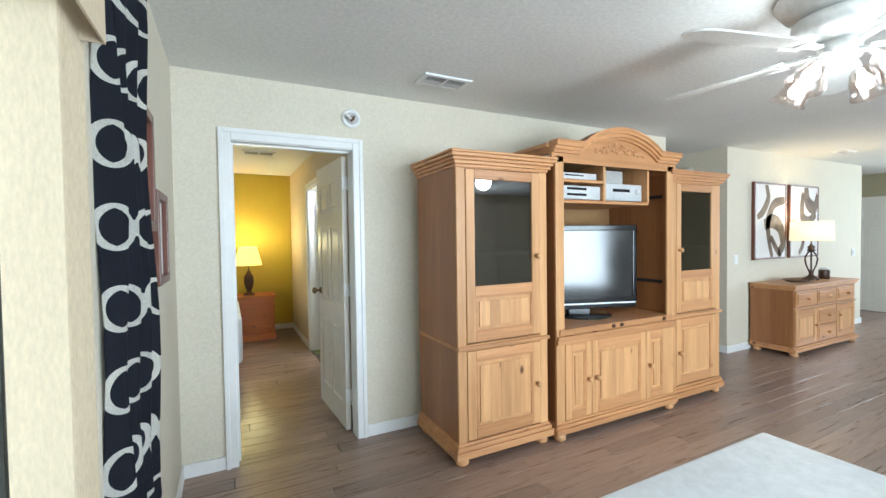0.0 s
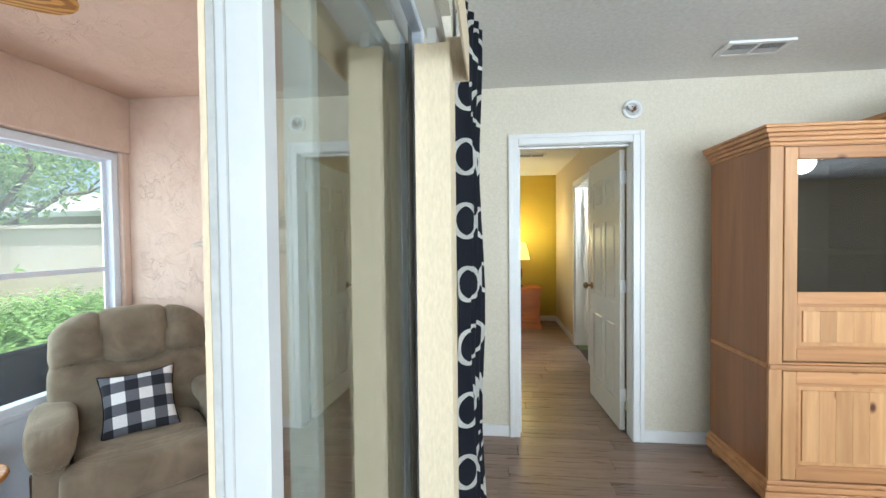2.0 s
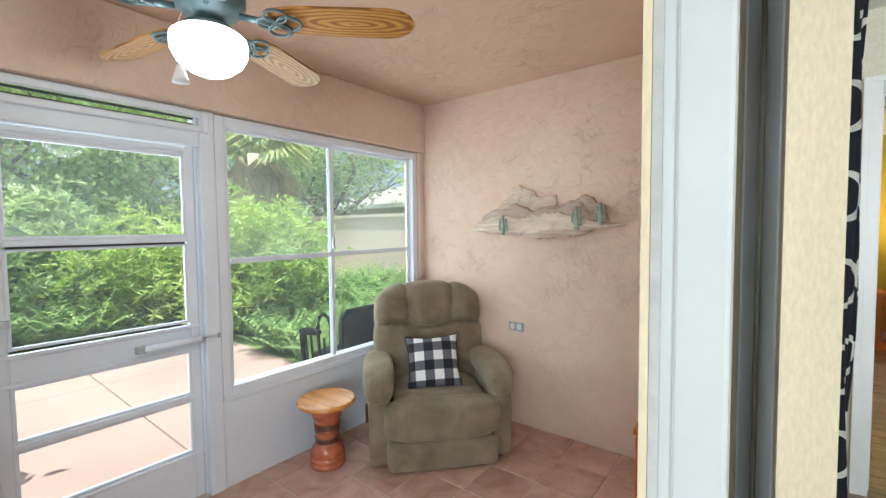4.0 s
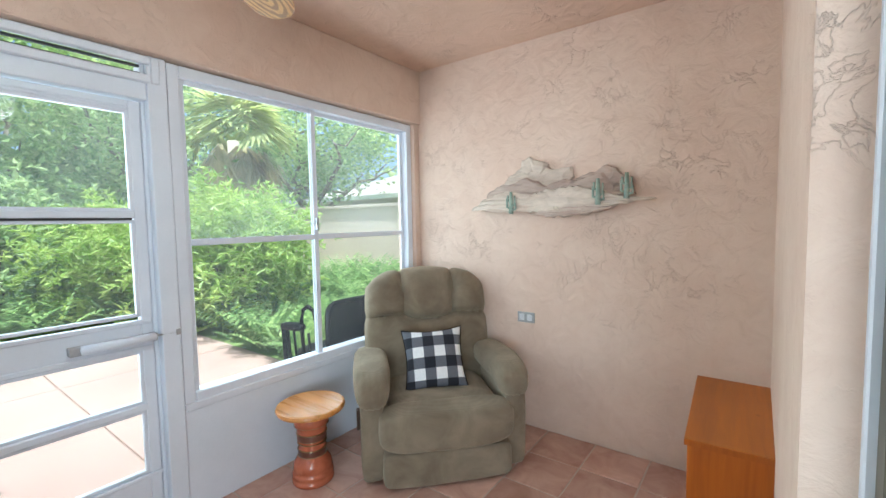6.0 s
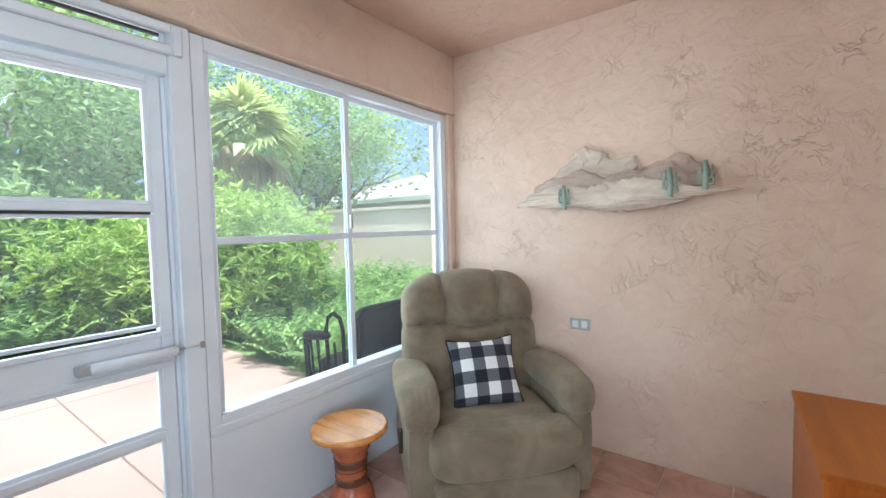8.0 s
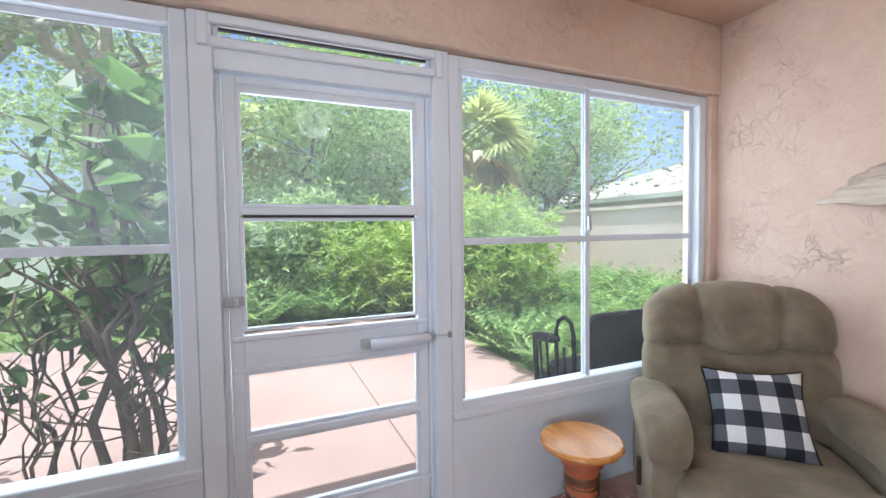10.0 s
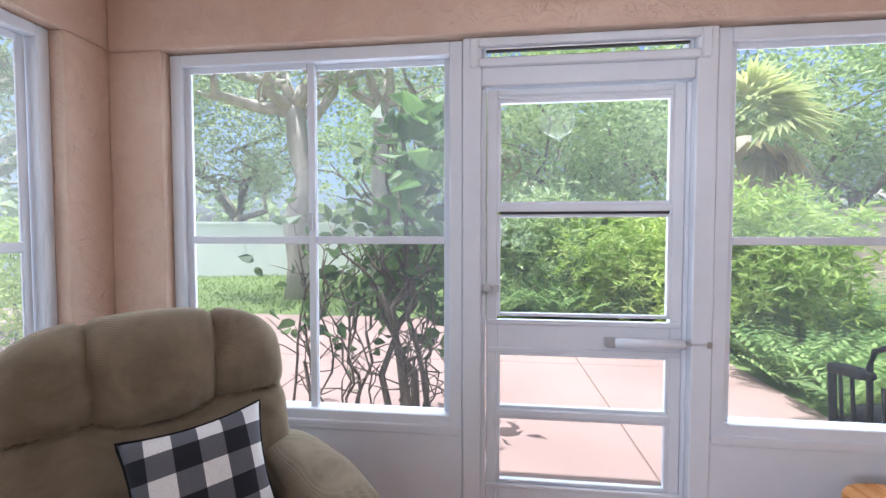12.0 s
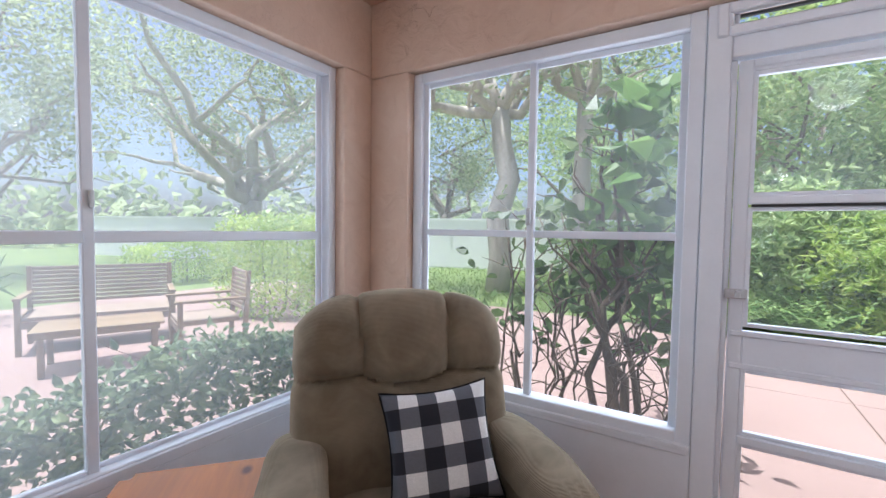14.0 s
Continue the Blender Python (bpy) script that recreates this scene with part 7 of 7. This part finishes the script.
shrub("large_shrub", "mid green shrub below the trees", (-10.6, 0.9, GZ), (1.2, 1.3, 0.95), 25, M_LEAF_MID, 0.12, 90, 80, 0.17, 7)
shrub("large_shrub", "mid green shrub at the lawn's end", (-11.2, 4.6, GZ), (1.3, 1.4, 1.2), 26, M_LEAF_MID, 0.13, 90, 80, 0.18, 7)
shrub("large_shrub", "dark green shrub at the lawn's end", (-12.0, -1.6, GZ), (1.3, 1.5, 0.8), 27, M_LEAF_MID, 0.12, 80, 80, 0.17, 7)
tree("oak_tree", "live oak with pale sunlit trunk", (-10.2, -4.0, GZ), 8.5, 0.30, 3.6, 31, M_OAKLEAF, M_BARK_PALE, 0.5, 0.14, 60, 70, 0.45, 8)
tree("oak_tree", "live oak with pale leaning trunk", (-11.6, -2.4, GZ), 9.0, 0.26, 3.4, 32, M_OAKLEAF, M_BARK_PALE, 0.52, 0.14, 55, 70, 0.45, 7)
# pale bark here puts the sunlight on the limbs into their colour
tree("oak_tree", "spreading live oak beyond the white wall", (-14.3, -19.8, GZ), 11.6, 0.68, 7.6, 33, M_OAKLEAF, M_BARK_PALE, 0.24, 0.20, 170, 120, 0.55, 10, 0.65)
tree("tree", "grey-green tree beyond the white wall", (-3.2, -16.5, GZ), 8.0, 0.3, 4.2, 34, M_OAKLEAF, None, 0.25, 0.17, 100, 110, 0.7)
tree("tree", "grey-green tree at the garden's corner", (-19.0, -11.0, GZ), 8.5, 0.3, 4.6, 35, M_OAKLEAF, None, 0.25, 0.19, 110, 110, 0.7)
tree("tree", "green tree in the far garden", (-21.0, -3.5, GZ), 8.0, 0.3, 4.2, 36, M_LEAF_MID, None, 0.25, 0.2, 110, 110, 0.7)
tree("tree", "green tree in the far north garden", (-22.0, 10.5, GZ), 9.0, 0.3, 4.6, 37, M_LEAF_DARK, None, 0.25, 0.2, 100, 110, 0.7)
white_wall = setting("garden_wall_west", boxes((0, -0.1, -0.4, 24.5, 0.1, 1.55), (-0.02, -0.14, 1.55, 24.52, 0.14, 1.63)), M_WALLWHITE, "white sunlit garden wall", "garden wall")
white_wall.matrix_world = pose(-9.3, -24.9, 0, 0, 0, 108)
setting("garden_wall_southwest", boxes((-2.6, -10.9, -0.4, 6, -10.7, 1.55), (-2.6, -10.94, 1.55, 6, -10.66, 1.63)), M_WALLPINK, "pinkish stucco garden wall behind the bench", "garden wall")
rf = np.random.default_rng(91)
woods = thing("far_woods", "belt of woods around the gardens", "woods", (0, 0, GZ), kind="stuff")
ang = rf.uniform(0, 2 * math.pi, 9000)
rad = rf.uniform(34, 48, 9000)
hz = np.abs(rf.normal(size=9000)) * 2.6 * (0.7 + 0.5 * np.sin(ang * 9) ** 2)
leaves("canopy", np.stack([np.cos(ang) * rad, np.sin(ang) * rad, hz], axis=1), 1.1, rf, M_OAKLEAF, woods, 0.7, 0.1)

# lawn blades near the patio
gr = np.random.default_rng(15)
lawn = thing("grass", "sunlit lawn grass", "grass", (0, 0, GZ - 0.03), kind="stuff")
gp = np.stack([gr.uniform(-16, -8.3, 9000), gr.uniform(-12, 0.0, 9000), np.zeros(9000)], axis=1)
leaves("blades", gp, 0.11, gr, M_GRASS, lawn, 0.16, 1.6)

# shrub against the west window: gnarled trunks and bare stems below, large leaves above
ws = thing("window_shrub", "leggy shrub with large leaves outside the window", "shrub", (-3.95, -0.35, GZ))
rw_ = np.random.default_rng(8)
bm = bmesh.new()
tips = []


def stem(x0, y0, top, r, wander, twigs, low):
    e = (x0 + rw_.normal() * wander * 0.6, y0 + rw_.normal() * wander, top)
    _, pts = limb(bm, rw_, (x0, y0, 0), e, r, 0.006, 0.06, 9, 7)
    for q in range(2, 10):
        for _ in range(twigs):
            e2 = pts[q] + Vector((rw_.normal() * 0.12, rw_.normal() * 0.19, rw_.uniform(0.06, 0.3)))
            limb(bm, rw_, pts[q], e2, 0.006, 0.0025, 0.1, 3, 5)
            if q > 4 or rw_.random() < low:
                tips.append(tuple(e2))
    return pts


for y0, r in ((0.11, 0.042), (0.19, 0.036), (0.03, 0.030), (0.27, 0.026)):
    pts = stem(rw_.uniform(-0.05, 0.05), y0, rw_.uniform(1.9, 2.25), r, 0.10, 2, 0.15)
    for q in (3, 4, 5):
        e = pts[q] + Vector((rw_.normal() * 0.15, rw_.normal() * 0.22, rw_.uniform(0.4, 0.8)))
        limb(bm, rw_, pts[q], e, r * 0.5, 0.004, 0.12, 5, 6)
        tips.append(tuple(e))
for k in range(9):
    stem(rw_.uniform(-0.2, 0.1), rw_.uniform(-0.1, 0.5), rw_.uniform(0.8, 1.4), rw_.uniform(0.006, 0.011), 0.18, 1, 0.12)
for k in range(8):
    stem(rw_.uniform(-0.15, 0.1), rw_.uniform(-0.78, -0.12), rw_.uniform(1.15, 1.6), rw_.uniform(0.008, 0.018), 0.16, 1, 0.2)
part("stems", bm, M_STEM, ws, "", True)
tp = np.repeat(np.array(tips), 2, axis=0)
leaves("leaves", tp + rw_.normal(size=tp.shape) * 0.055, 0.125, rw_, M_LEAF_SHRUB, ws, 0.62, 0.0, broad=True)
big = np.array([(rw_.uniform(-0.1, 0.25), 0.24 + rw_.normal() * 0.13, rw_.uniform(1.45, 2.38)) for _ in range(70)])
leaves("young_leaves", big, 0.17, rw_, M_LEAF_YOUNG, ws, 0.68, 0.1, broad=True)
side = np.array([(rw_.uniform(-0.1, 0.2), 0.47 + rw_.normal() * 0.09, rw_.uniform(0.75, 1.75)) for _ in range(60)])
leaves("side_leaves", side, 0.15, rw_, M_LEAF_SHRUB, ws, 0.66, 0.0, broad=True)

# low hedge under the south window, tall hedge by the lawn
hedge("low_hedge", "low clipped hedge below the south window", (-1.9, -2.15, GZ), (3.4, 0.75, 0.62), 41, M_LEAF_HEDGE, 0.07, 8000)
hedge("tall_hedge", "tall leafy hedge at the patio's end", (-6.6, -6.2, GZ), (3.6, 1.6, 1.5), 42, M_LEAF_BRIGHT, 0.07, 14000, 25)
hedge("tall_hedge", "leafy hedge along the white wall", (-7.5, -11.2, GZ), (4.0, 1.0, 0.95), 43, M_LEAF_BRIGHT, 0.08, 8000)


# patio furniture
def outdoor_seat(name, label, at, turn, w):
    """Teak frame with a woven seat and back; faces local -y."""
    t = thing(name, label, "bench" if w > 1 else "chair", at, turn)
    for x in (-w / 2, w / 2 - 0.05):
        part("front_leg", boxes((x, -0.33, 0, x + 0.05, -0.28, 0.60), bev=0.006), M_TEAK, t)
        bm = boxes((x, 0.26, 0, x + 0.05, 0.31, 0.92), bev=0.006)
        for v in bm.verts:
            v.co.y += 0.16 * max(0.0, v.co.z - 0.35) + 0.12 * max(0.0, 0.3 - v.co.z)
        part("back_leg", bm, M_TEAK, t)
        part("armrest", boxes((x - 0.01, -0.36, 0.60, x + 0.06, 0.34, 0.63), bev=0.008), M_TEAK, t)
        part("side_rail", boxes((x + 0.008, -0.28, 0.36, x + 0.042, 0.27, 0.41)), M_TEAK, t)
    part("seat", boxes((-w / 2 + 0.05, -0.32, 0.37, w / 2 - 0.05, 0.28, 0.415), bev=0.012), M_WICKER, t, "woven tan seat")
    for i in range(9):
        z = 0.47 + i * 0.05
        part("back_strand", boxes((-w / 2 + 0.05, 0.285 + 0.16 * (z - 0.35), z, w / 2 - 0.05, 0.305 + 0.16 * (z - 0.35), z + 0.042), bev=0.004, seg=1), M_WICKER, t)
    part("front_apron", boxes((-w / 2 + 0.05, -0.325, 0.29, w / 2 - 0.05, -0.305, 0.365)), M_WICKER, t)
    return t


outdoor_seat("patio_bench", "tan woven patio bench with teak arms", (-3.15, -5.95, GZ), 158, 1.45)
outdoor_seat("patio_chair", "teak patio chair with a woven back", (-3.67, -4.60, GZ), 72, 0.66)
outdoor_seat("patio_chair", "teak patio chair beside the low table", (-1.35, -5.0, GZ), 85, 0.66)
pt = thing("patio_table", "weathered slatted teak patio table", "table", (-2.80, -4.95, GZ), -22)
for i in range(6):
    part("slat", boxes((-0.52, -0.30 + i * 0.10, 0.41, 0.52, -0.212 + i * 0.10, 0.435), bev=0.003, seg=1), M_TEAK, pt)
part("frame", boxes((-0.48, -0.28, 0.36, 0.48, -0.24, 0.4095), (-0.48, 0.24, 0.36, 0.48, 0.28, 0.4095)), M_TEAK, pt)
for x in (-0.46, 0.41):
    for y in (-0.28, 0.23):
        part("leg", boxes((x, y, 0, x + 0.05, y + 0.05, 0.3595), bev=0.005), M_TEAK, pt)
pot = thing("planter", "large round terracotta planter", "planter", (-1.55, -8.4, GZ))
part("pot", lathe([(0.22, 0), (0.36, 0.15), (0.46, 0.42), (0.44, 0.68), (0.38, 0.80), (0.42, 0.86), (0.36, 0.84)], 32), M_POT, pot, "", True)
shrub("potted_fan_palm", "dark fan palm fronds beside the planter", (-2.1, -8.6, GZ), (0.6, 0.6, 0.55), 51, M_LEAF_DARK, 0.34, 30, 14, 0.12, 6, 0.12, "palm")

# black patio chair outside the north-west window, its back to the glass
bc = thing("patio_armchair", "black padded patio armchair outside the window", "chair", (-3.68, 2.86, GZ), -92)
part("back_cushion", puff(0, 0.30, 0.60, 0.345, 0.055, 0.27, 6, 10), M_BLACK, bc, "", True)
part("back_rail", tube([(-0.36, 0.33, 0.30), (-0.36, 0.34, 0.80), (-0.31, 0.345, 0.865), (0.31, 0.345, 0.865), (0.36, 0.34, 0.80), (0.36, 0.33, 0.30)], 0.017, 8), M_BLACK, bc, "", True)
part("seat_cushion", puff(0, 0.02, 0.36, 0.34, 0.26, 0.06, 5, 8), M_BLACK, bc, "", True)
for s in (-1, 1):
    part("back_leg", tube([(s * 0.37, 0.36, 0.0), (s * 0.37, 0.32, 0.34)], 0.017, 8), M_BLACK, bc, "", True)
    part("side_loop", tube([(s * 0.385, 0.22, 0.30), (s * 0.40, 0.23, 0.72), (s * 0.40, 0.20, 0.80), (s * 0.40, 0.13, 0.83), (s * 0.40, 0.06, 0.79), (s * 0.40, 0.03, 0.70), (s * 0.385, 0.03, 0.30)], 0.016, 8), M_BLACK, bc, "", True)
    part("armrest", puff(s * 0.405, -0.09, 0.635, 0.042, 0.16, 0.034, 3.2, 10, tilt=6), M_BLACK, bc, "", True)
    for y in (-0.17, -0.08, 0.13):
        part("arm_bar", tube([(s * 0.385, y, 0.30), (s * 0.405, y, 0.61)], 0.011, 7), M_BLACK, bc, "", True)
    part("front_leg", tube([(s * 0.37, -0.24, 0.0), (s * 0.385, -0.25, 0.40), (s * 0.405, -0.235, 0.63)], 0.024, 8), M_BLACK, bc, "", True)
part("seat_frame", boxes((-0.385, -0.26, 0.27, 0.385, 0.33, 0.30), bev=0.006), M_BLACK, bc)


# ---- floor pieces ----
def plank_mat(name):
    m, n, l, b = nodes_of(name)
    info = n.new("ShaderNodeObjectInfo")
    vec = mapped(n, l, (0.6, 9, 1), 9.0)
    fib = noise_tex(n, l, vec, 5, 6, 0.65, 0.8)
    c = ramp(n, l, fib.outputs["Fac"], (0.22, 0.15, 0.118), (0.37, 0.27, 0.215), 0.25, 0.75)
    tone = ramp(n, l, info.outputs["Random"], (0.80, 0.80, 0.81), (1.14, 1.11, 1.08), 0.0, 1.0)
    l.new(mix(n, l, c.outputs["Color"], tone.outputs["Color"], 1.0, "MULTIPLY"), b.inputs["Base Color"])
    rr = n.new("ShaderNodeMapRange")
    rr.inputs["To Min"].default_value, rr.inputs["To Max"].default_value = 0.22, 0.36
    l.new(fib.outputs["Fac"], rr.inputs["Value"])
    l.new(rr.outputs[0], b.inputs["Roughness"])
    bump(n, l, b, fib.outputs["Fac"], 0.12, 0.002)
    return m


def tile_mat(name):
    m, n, l, b = nodes_of(name)
    info = n.new("ShaderNodeObjectInfo")
    vec = mapped(n, l, (1, 1, 1), 9.0)
    cloud = noise_tex(n, l, vec, 5.5, 4, 0.6, 0.6)
    fine = noise_tex(n, l, vec, 60, 4)
    c = ramp(n, l, cloud.outputs["Fac"], (0.42, 0.235, 0.175), (0.64, 0.435, 0.355), 0.3, 0.7)
    tone = ramp(n, l, info.outputs["Random"], (0.88, 0.86, 0.85), (1.08, 1.08, 1.08), 0.0, 1.0)
    l.new(mix(n, l, c.outputs["Color"], tone.outputs["Color"], 1.0, "MULTIPLY"), b.inputs["Base Color"])
    rr = n.new("ShaderNodeMapRange")
    rr.inputs["To Min"].default_value, rr.inputs["To Max"].default_value = 0.32, 0.5
    l.new(cloud.outputs["Fac"], rr.inputs["Value"])
    l.new(rr.outputs[0], b.inputs["Roughness"])
    bump(n, l, b, mix(n, l, cloud.outputs["Fac"], fine.outputs["Fac"], 0.3), 0.15, 0.003)
    return m


M_PLANK, M_TILE = plank_mat("walnut_laminate_plank"), tile_mat("clouded_terracotta_tile")
floor_living = bpy.data.objects["floor"]
floor_sun = bpy.data.objects["floor_sunroom"]
PW, PL = 0.127, 1.21


def slab_mesh(name, w, d, h, mat, bev):
    return link_mesh(name, boxes((0, 0, -h, w, d, 0), bev=bev, seg=1), mat)


full_plank = slab_mesh("plank", PL - 0.003, PW - 0.003, 0.0115, M_PLANK, 0.0015)
cut = {}
AREAS = ((LX - 0.02, -0.3, 10.25, DW - 0.0), (4.16, DW, 5.25, 5.5), (0.03, DW, 0.787, DW + 0.12), (-0.6, DW + 0.12, 0.918, 7.41), (8.83, DW, 10.2, 5.2))
count = 0
rest = bmesh.new()
rnd = random.Random(12)
for x0, y0, x1, y1 in AREAS:
    rows = int(math.ceil((y1 - y0) / PW))
    for r in range(rows):
        ya = y0 + r * PW
        wy = min(PW, y1 - ya)
        if wy < 0.01:
            continue
        x = x0 - ((r * 0.47) % 1.0) * PL
        while x < x1:
            a, b = max(x, x0), min(x + PL, x1)
            if b - a > 0.02:
                near = a < 4.2 and ya > 0.9 or (x0 < 0 and y0 > 3)
                if near and count < 300:
                    count += 1
                    key = (round(b - a, 2), round(wy, 3))
                    if key == (round(PL, 2), round(PW, 3)):
                        me = full_plank
                    else:
                        if key not in cut:
                            cut[key] = slab_mesh("plank", key[0] - 0.003, key[1] - 0.003, 0.0115, M_PLANK, 0.0015)
                        me = cut[key]
                    ob = new("plank", me)
                    ob.location = (a, ya, 0)
                    ob.parent = floor_living
                else:
                    h = 0.0115
                    q = [rest.verts.new(p) for p in ((a, ya, 0), (b - 0.003, ya, 0), (b - 0.003, ya + wy - 0.003, 0), (a, ya + wy - 0.003, 0), (a, ya, -h), (b - 0.003, ya, -h), (b - 0.003, ya + wy - 0.003, -h), (a, ya + wy - 0.003, -h))]
                    for f in ((0, 1, 2, 3), (0, 4, 5, 1), (1, 5, 6, 2), (2, 6, 7, 3), (3, 7, 4, 0)):
                        rest.faces.new([q[i] for i in f])
            x += PL
tagged(part("far_planks", rest, M_PLANK, floor_living), kind="stuff")

TS, TG = 0.318, 0.008
tile_cut = {}
nx, ny = int(2.6 / TS) + 2, int(4.6 / TS) + 2
for i in range(nx):
    for j in range(ny):
        x0, y0 = -1.465 + (i - 5) * TS, 2.745 + (j - 14) * TS
        a, b = max(x0 + TG / 2, -2.905), min(x0 + TS - TG / 2, HX - 0.002)
        c, d = max(y0 + TG / 2, -1.42), min(y0 + TS - TG / 2, NY - 0.002)
        if b - a < 0.02 or d - c < 0.02:
            continue
        key = (round(b - a, 3), round(d - c, 3))
        if key not in tile_cut:
            tile_cut[key] = slab_mesh("tile", key[0], key[1], 0.008, M_TILE, 0.003)
        ob = new("tile", tile_cut[key])
        ob.location = (a, c, SUNF + rnd.uniform(-0.0006, 0.0006))
        ob.parent = floor_sun
